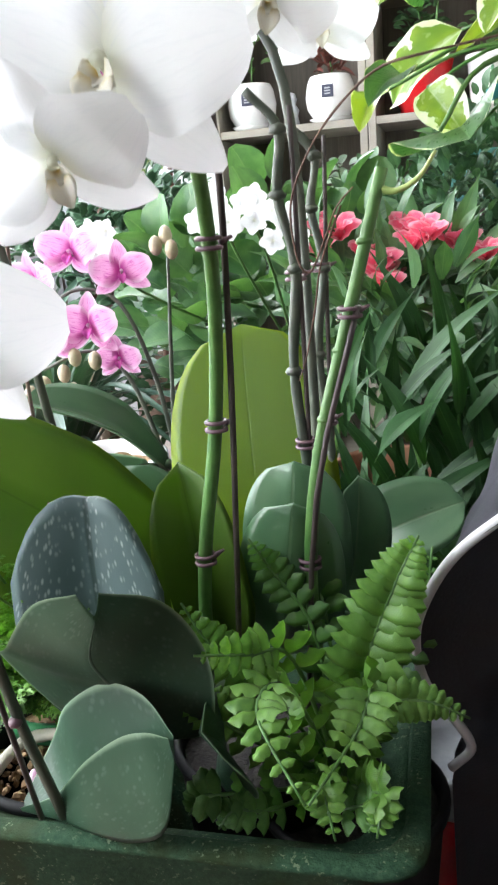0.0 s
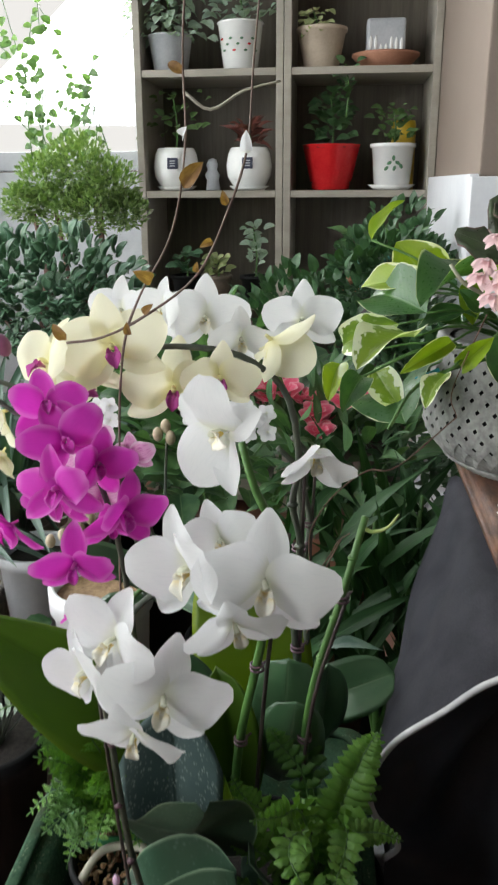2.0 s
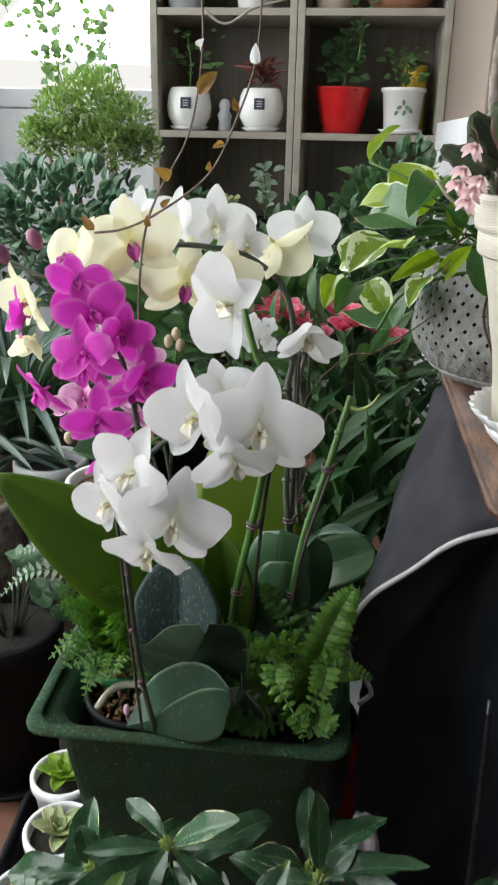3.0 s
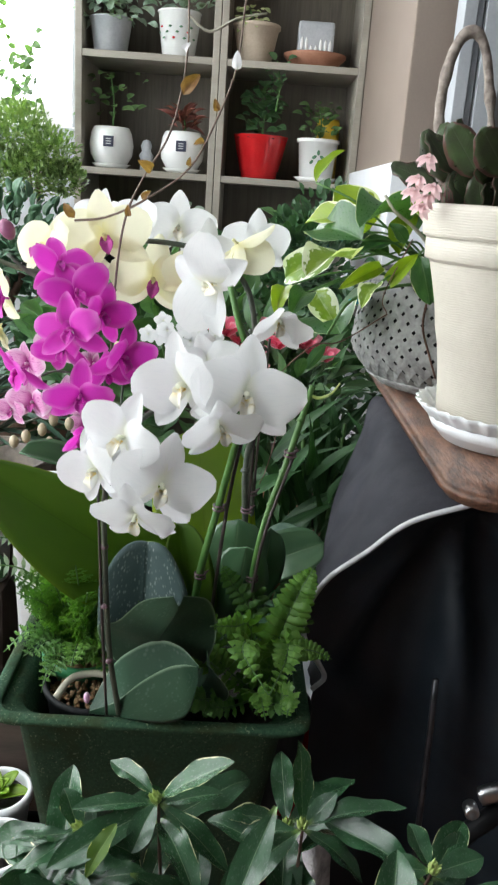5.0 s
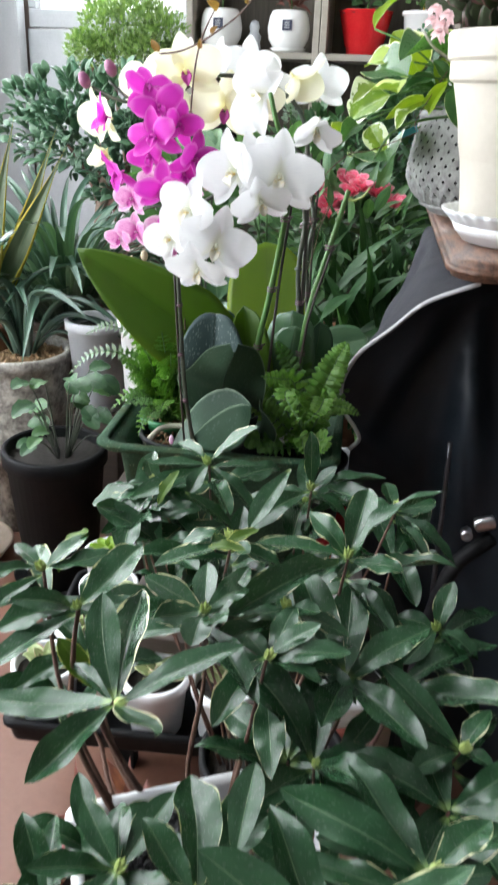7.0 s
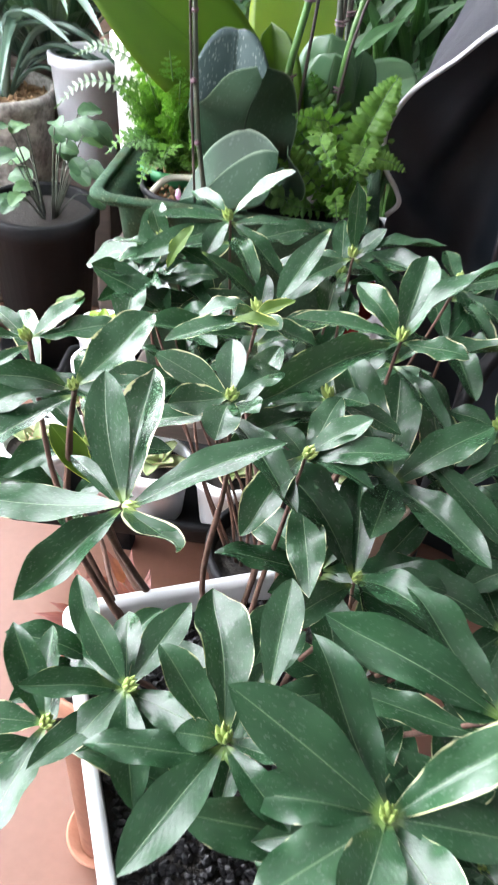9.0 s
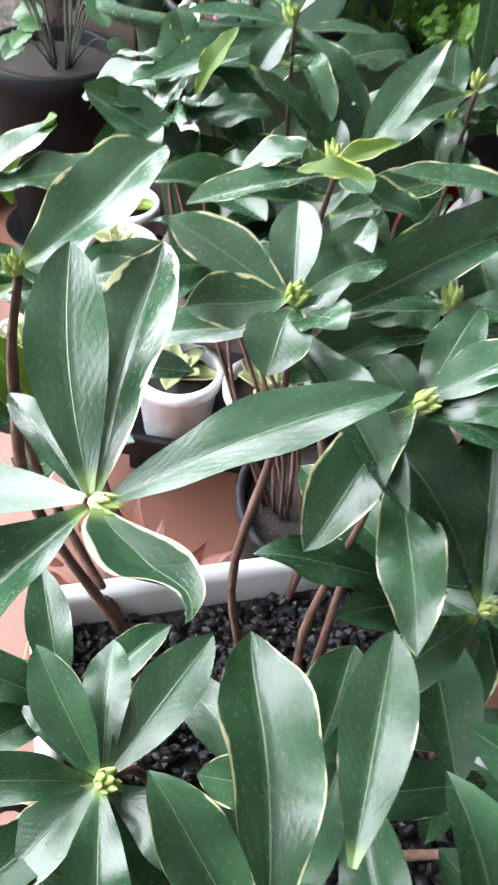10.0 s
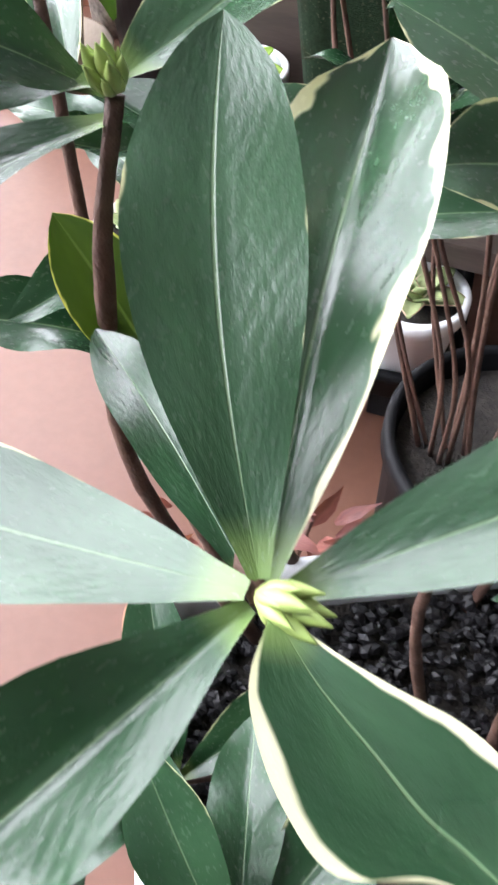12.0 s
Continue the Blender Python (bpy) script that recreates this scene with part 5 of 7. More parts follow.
# two dull spikes behind
for a, b, c in (((-0.002, 0.513, 0.58), (0.002, 0.503, 0.73), (0.002, 0.49, 0.85)), ((0.006, 0.55, 0.58), (0.007, 0.552, 0.73), (0.009, 0.548, 0.84))):
    a, b, c = Vector(a), Vector(b), Vector(c)
    bends = [a, a.lerp(b, 0.5) + Vector((0.004, 0, 0)), b + Vector((-0.002, 0, 0)), b.lerp(c, 0.45) + Vector((0.003, 0, 0)), b.lerp(c, 0.75) + Vector((-0.003, 0, 0)), c, c + Vector((-0.014, -0.004, 0.018))]
    part("flower_stem", tube(bends, 0.0030, 0.0022, 8, 6, bumps=0.25), STEM_DARK, tall_orchid)
    for p in bends[1:6]:
        part("node", ball(p, 0.0044, 2, (1, 1, 0.7), rough=0.3), STEM_DARK, tall_orchid)
    part("stake", tube([Vector(a) + Vector((0.005, 0, 0)), Vector(b) + Vector((0.004, 0, 0)), Vector(c) + Vector((0.006, 0, 0.01))], 0.0015, 0.0013, 6, 4), STAKE, tall_orchid, "dark plant stake")
    tie(tall_orchid, Vector(b) + Vector((0.002, 0, 0.05)), 0.005, 0.006)
    tie(tall_orchid, Vector(b) + Vector((0.002, 0, -0.04)), 0.005, 0.006)
for at, fc, s, rl, dr in (((-0.005, 0.306, 0.851), (0.16, -0.98, -0.05), 0.088, -4, 2), ((-0.045, 0.316, 0.852), (-0.52, -0.82, -0.05), 0.084, 18, 8), ((-0.020, 0.300, 0.830), (0.35, -0.80, -0.40), 0.064, 20, 12), ((-0.033, 0.360, 0.918), (-0.45, -0.86, -0.05), 0.084, 72, 6), ((0.017, 0.411, 0.889), (0.25, -0.75, -0.55), 0.066, -6, 34), ((-0.030, 0.330, 0.862), (-0.1, -0.9, 0.3), 0.058, 20, 14)):
    flower(tall_orchid, at, fc, s, "white", rl, dr)
for at, fc, s in (((-0.082, 0.60, 0.943), (0.05, -1, 0.1), 0.082), ((-0.006, 0.69, 0.928), (0.25, -1, -0.05), 0.086), ((-0.118, 0.60, 0.948), (-0.55, -0.8, 0.2), 0.066), ((-0.052, 0.59, 0.928), (0.3, -0.9, -0.3), 0.066), ((-0.160, 0.62, 0.945), (-0.3, -1, 0.2), 0.07)):
    flower(tall_orchid, at, fc, s, "white", 0, 8)

cream_orchid = thing("cream_orchid", "pale yellow moth orchid with pink lips on an arching spray", "orchid", (-0.06, 0.53, 0.55))
part("flower_stem", tube([(0.000, 0.545, 0.56), (0.004, 0.535, 0.72), (-0.002, 0.53, 0.875), (-0.035, 0.53, 0.922), (-0.085, 0.52, 0.935), (-0.125, 0.515, 0.93), (-0.165, 0.51, 0.905), (-0.21, 0.50, 0.905), (-0.25, 0.50, 0.92)], 0.0030, 0.0018, 8, 5), STEM_DARK, cream_orchid)
part("flower_stalk", tube([(-0.115, 0.516, 0.932), (-0.125, 0.52, 0.942), (-0.14, 0.53, 0.944)], 0.0018, 0.0015, 6, 3), STEM, cream_orchid)
for at, fc, s, rl, dr in (((-0.138, 0.508, 0.934), (0.20, -0.95, 0.15), 0.096, 14, 10), ((-0.098, 0.530, 0.899), (0.22, -1, -0.08), 0.094, -8, 2), ((-0.022, 0.545, 0.935), (0.55, 0.35, -0.65), 0.088, 20, 20), ((-0.186, 0.500, 0.922), (-0.6, -0.55, 0.35), 0.086, 0, 12), ((-0.228, 0.50, 0.884), (-0.7, -0.65, -0.15), 0.086, 10, 15), ((-0.232, 0.505, 0.850), (-0.2, -0.7, -0.6), 0.056, 0, 45), ((-0.060, 0.52, 0.912), (0.3, -0.9, -0.2), 0.072, 0, 10), ((-0.165, 0.53, 0.908), (0.1, -0.6, -0.7), 0.082, 30, 10)):
    flower(cream_orchid, at, fc, s, "cream", rl, dr)
BUDM = plain("purple_bud", (0.22, 0.06, 0.14), (0.32, 0.12, 0.2), 60, 0.5)
for p in ((-0.253, 0.50, 0.925), (-0.222, 0.50, 0.938)):
    orchid_bud(cream_orchid, p, 0.0085, BUDM, (-0.5, 0, 1))

magenta_orchid = thing("magenta_orchid", "small-flowered magenta moth orchid with a crowded spray", "orchid", (-0.13, 0.45, 0.55))
part("flower_stem", tube([(-0.10, 0.47, 0.57), (-0.115, 0.45, 0.70), (-0.118, 0.43, 0.80), (-0.128, 0.415, 0.87), (-0.150, 0.41, 0.905), (-0.175, 0.41, 0.91), (-0.195, 0.41, 0.925)], 0.0026, 0.0015, 8, 5), STEM_DARK, magenta_orchid)
for at, fc, s, rl, dr in (((-0.153, 0.402, 0.918), (0.25, -0.75, 0.55), 0.056, 5, 10), ((-0.136, 0.384, 0.901), (0.35, -0.85, 0.3), 0.060, 20, 4), ((-0.118, 0.384, 0.886), (0.65, -0.72, 0.15), 0.054, -12, 8), ((-0.135, 0.366, 0.876), (-0.25, -0.95, 0.10), 0.060, 8, 2), ((-0.101, 0.380, 0.856), (0.68, -0.65, -0.15), 0.060, -14, 4), ((-0.181, 0.394, 0.838), (-0.70, -0.60, -0.35), 0.060, 10, 6), ((-0.128, 0.364, 0.828), (0.05, -0.95, -0.25), 0.058, 0, 4), ((-0.200, 0.412, 0.890), (-0.85, -0.45, 0.1), 0.052, 5, 16), ((-0.148, 0.398, 0.856), (-0.3, -0.85, -0.2), 0.054, 18, 10), ((-0.116, 0.402, 0.840), (0.4, -0.8, -0.3), 0.050, 8, 14), ((-0.132, 0.385, 0.790), (0.1, -0.85, -0.6), 0.042, 0, 25)):
    flower(magenta_orchid, at, fc, s, "magenta", rl, dr)

# dry twig spray with papery bracts
dry_spray = thing("dry_orchid_spray", "two long dry flower stems with brown papery bracts", "dry stem", (-0.12, 0.44, 0.56))
part("dry_stem", tube([(-0.122, 0.45, 0.56), (-0.125, 0.445, 0.75), (-0.119, 0.44, 0.852), (-0.116, 0.44, 0.912), (-0.110, 0.44, 0.955), (-0.098, 0.44, 0.985), (-0.076, 0.44, 1.024), (-0.066, 0.44, 1.076), (-0.066, 0.44, 1.13), (-0.062, 0.45, 1.20)], 0.0011, 0.0007, 6, 5, bumps=0.3), TWIG, dry_spray)
part("dry_stem", tube([(-0.150, 0.44, 0.952), (-0.126, 0.44, 0.956), (-0.097, 0.44, 0.970), (-0.061, 0.44, 0.997), (-0.041, 0.44, 1.035), (-0.028, 0.44, 1.073), (-0.024, 0.44, 1.12), (-0.018, 0.45, 1.19)], 0.0010, 0.0006, 6, 5, bumps=0.3), TWIG, dry_spray)
grng = random.Random(21)
for p, s, pale in (((-0.150, 0.44, 0.954), 0.014, 0), ((-0.107, 0.44, 0.958), 0.010, 0), ((-0.097, 0.44, 0.972), 0.010, 0), ((-0.090, 0.44, 0.994), 0.016, 0), ((-0.061, 0.44, 0.999), 0.008, 0), ((-0.05, 0.44, 1.018), 0.010, 0), ((-0.068, 0.44, 1.050), 0.020, 0), ((-0.067, 0.44, 1.08), 0.012, 1), ((-0.028, 0.44, 1.070), 0.014, 1), ((-0.041, 0.44, 1.040), 0.010, 0), ((-0.066, 0.44, 1.115), 0.012, 0)):
    d = Vector((grng.uniform(-0.7, 0.7), grng.uniform(-0.4, 0.2), grng.uniform(-0.2, 1))).normalized()
    leaf(dry_spray, p, Vector(p) + d * s, "dry%d" % (s * 1000 % 3), DRY if not pale else WHITE_PETAL, 0.55, (0, -1, 0.2), name="bract", shape="ovate", ratio=1.0, arch=0.15, fold=0.4, nl=6, nw=4)
part("dry_stem", tube([(-0.066, 0.44, 1.105), (-0.05, 0.44, 1.095), (-0.03, 0.44, 1.105), (-0.008, 0.44, 1.11)], 0.0011, 0.0007, 6, 4), ROOT, dry_spray)

# pink striped orchid in the tall white pot behind
pink_orchid = thing("pink_orchid", "pink striped moth orchid with clustered buds in a white pot", "orchid", (-0.22, 0.73, 0.60))
for at, fc, s in (((-0.232, 0.73, 0.79), (0.0, -1, 0.2), 0.05), ((-0.192, 0.735, 0.772), (0.5, -0.9, 0.1), 0.045), ((-0.268, 0.73, 0.768), (-0.4, -1, 0.0), 0.048), ((-0.262, 0.725, 0.722), (-0.1, -1, 0.0), 0.05), ((-0.222, 0.725, 0.728), (0.2, -1, 0.2), 0.05), ((-0.288, 0.73, 0.71), (-0.3, -1, -0.1), 0.04), ((-0.20, 0.73, 0.70), (0.2, -1, -0.1), 0.035)):
    flower(pink_orchid, at, fc, s, "pink", 0, 16)
for a in ([(-0.16, 0.74, 0.60), (-0.175, 0.745, 0.68), (-0.20, 0.745, 0.745), (-0.235, 0.74, 0.76), (-0.27, 0.74, 0.745)], [(-0.17, 0.74, 0.60), (-0.20, 0.745, 0.68), (-0.235, 0.745, 0.705), (-0.28, 0.74, 0.69)], [(-0.165, 0.745, 0.6), (-0.16, 0.75, 0.70), (-0.155, 0.755, 0.79)]):
    part("flower_stem", tube(a, 0.0024, 0.0014, 7, 5), STEM_DARK, pink_orchid)
BUDP = plain("beige_bud", (0.34, 0.28, 0.18), (0.5, 0.42, 0.3), 60, 0.5)
for p in ((-0.156, 0.755, 0.80), (-0.164, 0.75, 0.792), (-0.150, 0.75, 0.788), (-0.235, 0.715, 0.705), (-0.215, 0.712, 0.702), (-0.25, 0.72, 0.69), (-0.27, 0.72, 0.68), (-0.285, 0.72, 0.672), (-0.24, 0.715, 0.675), (-0.262, 0.715, 0.665)):
    orchid_bud(pink_orchid, p, 0.0075, BUDP)
for a, b, c in (((-0.17, 0.73, 0.60), (-0.26, 0.66, 0.68), 0.4), ((-0.16, 0.73, 0.6), (-0.09, 0.66, 0.62), 0.34), ((-0.18, 0.73, 0.6), (-0.22, 0.62, 0.60), 0.36)):
    leaf(pink_orchid, a, b, "phal_pink", PHAL_GREEN, c, (0, -0.4, 1), **dict(PHAL, arch=0.1, fold=0.2, seed=12))

# ---- green planter and what stands in it ----
green_planter = thing("window_planter", "dark green speckled plastic planter with a rolled rim", "planter", (-0.07, 0.47, 0.28))
GP = Matrix.Translation((-0.0715, 0.474, 0.0)) @ Matrix.Rotation(radians(1.5), 4, "Z")
square_planter(green_planter, GP, 0.268, 0.222, 0.275, 0.541, 0.004, 0.030, GREEN_PLASTIC, 0.0006, 0.006, 0.02, inset=0.014)
rim_ring(green_planter, GP, 0.268, 0.222, 0.5414, 0.007, 0.0056, 0.004, GREEN_PLASTIC, 0.02)
bench = thing("low_bench", "low dark wooden bench under the green planter", "bench", (-0.05, 0.5, 0))
part("bench_top", box(-0.20, 0.064, 0.372, 0.80, 0.248, 0.272, 0.003), BENCH_WOOD, bench, smooth=False)
part("bench_top", box(0.066, 0.30, 0.52, 0.80, 0.248, 0.272, 0.003), BENCH_WOOD, bench, smooth=False)
for x in (-0.18, 0.27):
    for y in (0.60, 0.77):
        part("leg", box(x - 0.014, x + 0.014, y - 0.014, y + 0.014, 0.0, 0.2475, 0.003), BENCH_WOOD, bench, smooth=False)

bark_pot = pot("nursery_pot", "clear grey nursery pot of bark chips and pale roots", (-0.122, 0.428, 0.44), cup(0.038, 0.050, 0.102, 0.002, 0.002, 0.006), BLACK_PLASTIC)
g = random.Random(8)
bm = bmesh.new()
for i in range(420):
    a, r = g.uniform(0, 6.28), 0.045 * math.sqrt(g.random())
    ball((-0.122 + r * math.cos(a), 0.428 + r * math.sin(a), 0.528 + g.uniform(-0.004, 0.006)), g.uniform(0.0015, 0.0042), 1, (1, 0.7, 0.5), bm, 0.4, Euler((g.uniform(0, 3), g.uniform(0, 3), g.uniform(0, 3))).to_matrix())
part("bark_mulch", bm, BARK_CHIPS, bark_pot, "brown bark chips", smooth=False)["kind"] = "stuff"
for pts in ([(-0.158, 0.395, 0.535), (-0.145, 0.420, 0.546), (-0.115, 0.425, 0.548), (-0.095, 0.405, 0.545), (-0.096, 0.385, 0.535)], [(-0.115, 0.390, 0.536), (-0.10, 0.392, 0.543), (-0.085, 0.398, 0.538)], [(-0.10, 0.382, 0.534), (-0.09, 0.390, 0.538), (-0.08, 0.405, 0.535)]):
    part("root", tube(pts, 0.0038, 0.003, 7, 5, bumps=0.2), ROOT, bark_pot, "pale aerial root")
part("fallen_petal", ball((-0.128, 0.398, 0.541), 0.005, 2, (0.6, 0.6, 1.2)), PINK_PETAL, bark_pot)

fern_pot = pot("small_pot", "small bright green plastic pot with a lacy fern", (-0.146, 0.472, 0.475), cup(0.028, 0.037, 0.07, 0.002, 0.003, 0.012), SMALL_GREEN, BARK_CHIPS, fill=(0.034, 0.062))
for k in range(2):
    pot("nursery_pot", "black nursery pot sunk in the green planter", ((-0.02, 0.455, 0.42), (0.03, 0.442, 0.42))[k], cup(0.04, 0.048, (0.12, 0.10)[k], 0.002, 0.002, 0.006), BLACK_PLASTIC, SOIL, fill=(0.044, (0.11, 0.09)[k]))


def frond(parent, pts, width, mat, n=22, up=(0, -0.3, 1), shape="ellipse", ratio=0.5, wave=0.06, seed=0, name="frond", stalk=True, tilt=0.25, sub=False, shingle=0.0):
    """A fern frond: a stalk with pairs of leaflets that grow shorter to the tip."""
    line = smooth_line(pts, 12)
    g = random.Random(seed)
    rows = []
    b = blade(shape, ratio, 0.14, 0.0, wave, 2.5, cup=0.9, nl=7, nw=6) if shingle else blade(shape, ratio, 0.06, 0.15, wave, 2, nl=6, nw=4)
    tot = len(line) - 1
    for i in range(n):
        f = 0.10 + 0.9 * i / n
        k = min(tot - 1, int(f * tot))
        p = line[k].lerp(line[k + 1], f * tot - k)
        d = (line[k + 1] - line[k]).normalized()
        u = (Vector(up) - d * d.dot(Vector(up))).normalized()
        s = d.cross(u)
        w = width * (math.sin(math.pi * min(1, 0.18 + 0.82 * f ** 0.8)) ** 0.7) * (1 - 0.12 * g.random())
        for sg in (-1, 1):
            q = p + (s * sg + d * 0.35 + u * tilt * g.uniform(-0.4, 1)).normalized() * w
            if sub:
                for e in range(4):
                    a = p.lerp(q, 0.2 + 0.22 * e)
                    for s2 in (-1, 1):
                        rows.append((b, along(a, a + (d * s2 * 0.8 + (q - p).normalized() * 0.6 + u * g.uniform(-0.2, 0.3)).normalized() * w * (0.42 - 0.07 * e), u)))
                rows.append((b, along(p, q, u, 0.5)))
            else:
                rows.append((b, along(p, q, u - d * shingle)))
    fr = put(name, many(name, rows), mat, Matrix.Identity(4), parent)
    if stalk:
        part("stalk", tube(pts, 0.0013, 0.0006, 5, 5), STEM, fr)
    return fr


sword_fern = thing("sword_fern", "bright green ruffled sword fern in the green planter", "fern", (0.03, 0.42, 0.53))
c = (0.028, 0.425, 0.535)
for i, (pts, w, n, mat) in enumerate((
        ([c, (0.040, 0.42, 0.60), (0.055, 0.428, 0.642), (0.067, 0.431, 0.668)], 0.0235, 18, FERN),
        ([c, (0.046, 0.405, 0.592), (0.068, 0.408, 0.598), (0.089, 0.412, 0.588)], 0.0130, 15, FERN),
        ([c, (0.014, 0.380, 0.618), (0.008, 0.350, 0.626), (0.030, 0.328, 0.604)], 0.0165, 13, FERN),
        ([c, (0.046, 0.400, 0.606), (0.044, 0.372, 0.606), (0.031, 0.330, 0.603)], 0.0165, 13, FERN),
        ([c, (0.014, 0.395, 0.622), (0.000, 0.375, 0.636), (-0.020, 0.362, 0.642)], 0.0165, 13, FERN),
        ([c, (0.0, 0.40, 0.575), (-0.018, 0.395, 0.595), (-0.030, 0.395, 0.60)], 0.0155, 12, FERN),
        ([c, (0.015, 0.44, 0.61), (-0.005, 0.445, 0.64), (-0.015, 0.44, 0.66)], 0.015, 13, FERN_DARK),
        ([c, (0.02, 0.45, 0.61), (0.01, 0.46, 0.635), (0.0, 0.455, 0.655)], 0.015, 13, FERN_DARK),
        ([c, (0.03, 0.39, 0.55), (0.052, 0.385, 0.56), (0.046, 0.376, 0.552)], 0.013, 12, FERN_DARK),
        ([c, (0.0, 0.385, 0.55), (-0.015, 0.380, 0.552), (-0.022, 0.375, 0.545)], 0.012, 11, FERN_DARK),
        ([c, (0.055, 0.44, 0.59), (0.068, 0.455, 0.62), (0.072, 0.46, 0.65)], 0.014, 12, FERN_DARK),
        ([c, (-0.005, 0.41, 0.60), (-0.026, 0.40, 0.625), (-0.038, 0.40, 0.645)], 0.0155, 12, FERN),
        ([c, (-0.010, 0.395, 0.58), (-0.028, 0.388, 0.60), (-0.038, 0.385, 0.61)], 0.014, 12, FERN),
        ([c, (0.045, 0.392, 0.560), (0.052, 0.382, 0.566), (0.050, 0.373, 0.552)], 0.0155, 12, FERN),
        ([c, (0.022, 0.392, 0.560), (0.026, 0.382, 0.566), (0.032, 0.373, 0.548)], 0.0155, 12, FERN),
        ([c, (-0.02, 0.38, 0.56), (-0.030, 0.380, 0.558), (-0.036, 0.376, 0.550)], 0.014, 11, FERN_DARK))):
    frond(sword_fern, pts, w, mat, n, ((0, -1, 0.45), (0, -0.6, 1), (0, -0.8, 0.6))[0 if i in (0, 4, 5, 6, 7, 10, 11, 12) else i % 2 + 1], "ellipse", 0.72, 0.10, i, shingle=0.55)

chips(fern_pot, (-0.146, 0.472, 0.538), 0.031, 60, BARK_CHIPS, 6, (0.002, 0.005))
lace_fern = thing("lace_fern", "fine feathery green fern in the small green pot", "fern", (-0.146, 0.472, 0.538))
g = random.Random(4)
for i in range(40):
    a = g.uniform(0, 6.28)
    r = g.uniform(0.035, 0.080)
    h = g.uniform(0.01, 0.135)
    b0 = Vector((-0.146, 0.468, 0.538))
    tip = b0 + Vector((math.cos(a) * r, math.sin(a) * r * 0.7 - 0.035, h))
    frond(lace_fern, [b0, b0.lerp(tip, 0.5) + Vector((0, 0, 0.018)), tip], g.uniform(0.018, 0.027), (FERN_DARK, FERN, FERN)[i % 3], 11, (0, -0.5, 1), "ellipse", 0.45, 0.1, i, sub=True)
for pts in ([(-0.16, 0.475, 0.54), (-0.19, 0.45, 0.575), (-0.215, 0.44, 0.555)], [(-0.15, 0.46, 0.54), (-0.165, 0.425, 0.56), (-0.172, 0.41, 0.535)]):
    frond(lace_fern, pts, 0.012, FERN, 9, (0, -0.5, 1), "ellipse", 0.5, 0.1, 5, sub=True)
silver_fern = thing("silver_fern", "arching silver-green fern fronds beside the planter", "fern", (-0.20, 0.55, 0.50))
for pts in ([(-0.19, 0.56, 0.50), (-0.215, 0.54, 0.585), (-0.26, 0.52, 0.60), (-0.295, 0.51, 0.57)], [(-0.19, 0.56, 0.50), (-0.20, 0.53, 0.61), (-0.235, 0.51, 0.64), (-0.265, 0.50, 0.63)]):
    frond(silver_fern, pts, 0.017, SILVER_FERN, 18, (0, -0.6, 1), "lance", 0.35, 0.03, 3)

# ---- wooden board with the cream pot and the basket ----
board = thing("wooden_board", "worn dark brown wooden board with rounded corners", "table", (0.40, 0.55, 0.765))
bm = bmesh.new()
out = []
for cx, cy, a0 in ((0.66, 0.92, 0), (0.205, 0.92, 90), (0.205, 0.405, 180), (0.66, 0.405, 270)):
    for k in range(7):
        a = radians(a0 + 15 * k)
        out.append((cx + 0.045 * math.cos(a), cy + 0.045 * math.sin(a)))
top = bm.faces.new([bm.verts.new((x, y, 0.774)) for x, y in out])
ex = bmesh.ops.extrude_face_region(bm, geom=[top])
for v in ex["geom"]:
    if isinstance(v, bmesh.types.BMVert):
        v.co.z -= 0.018
bmesh.ops.bevel(bm, geom=[e for e in bm.edges if abs(e.verts[0].co.z - e.verts[1].co.z) < 1e-6], offset=0.006, segments=3, affect="EDGES")
part("board_top", bm, TABLE_WOOD, board)
for x, y in ((0.45, 0.88), (0.66, 0.88), (0.66, 0.46)):
    part("leg", box(x - 0.02, x + 0.02, y - 0.02, y + 0.02, 0.0, 0.7565, 0.004), TABLE_WOOD, board, smooth=False)

cream = thing("cream_flowerpot", "tall cream ribbed flowerpot on a white scalloped saucer", "plant pot", (0.245, 0.51, 0.775))
part("saucer", lathe([(0.058, 0), (0.062, 0.001), (0.070, 0.010), (0.0715, 0.0105), (0.0765, 0.021), (0.0735, 0.021), (0.066, 0.006), (0.05, 0.004)], (0.245, 0.51, 0.775), 64), WHITE_PLASTIC, cream)
part("saucer_rim", lathe([(0.0750, 0.0205), (0.0785, 0.0235), (0.0850, 0.0300), (0.0880, 0.0345), (0.0868, 0.0352), (0.0835, 0.0310), (0.0775, 0.0250), (0.0742, 0.0212)], (0.245, 0.51, 0.775), 264, scallop=33, depth=0.055), WHITE_PLASTIC, cream, "petalled white rim")
prof = [(0.062, 0.008), (0.0675, 0.009), (0.0685, 0.012)]
for i in range(14):
    f = i / 13
    prof.append((0.069 + 0.0235 * f ** 1.7, 0.013 + 0.145 * f))
prof += [(0.0932, 0.160), (0.0962, 0.161), (0.0978, 0.163), (0.0985, 0.1775), (0.0982, 0.1795), (0.0992, 0.1805), (0.1012, 0.1815), (0.1022, 0.184), (0.1040, 0.203), (0.1036, 0.2062), (0.1022, 0.2080), (0.1005, 0.2085), (0.098, 0.2075), (0.096, 0.202), (0.08, 0.10), (0.058, 0.012)]
part("pot_body", lathe(prof, (0.245, 0.51, 0.777), 72), CREAM_POT, cream)
bm = bmesh.new()
bmesh.ops.create_circle(bm, cap_ends=True, segments=24, radius=0.094, matrix=Matrix.Translation((0.245, 0.51, 0.972)))
part("soil", bm, SOIL, cream, "dark potting soil")
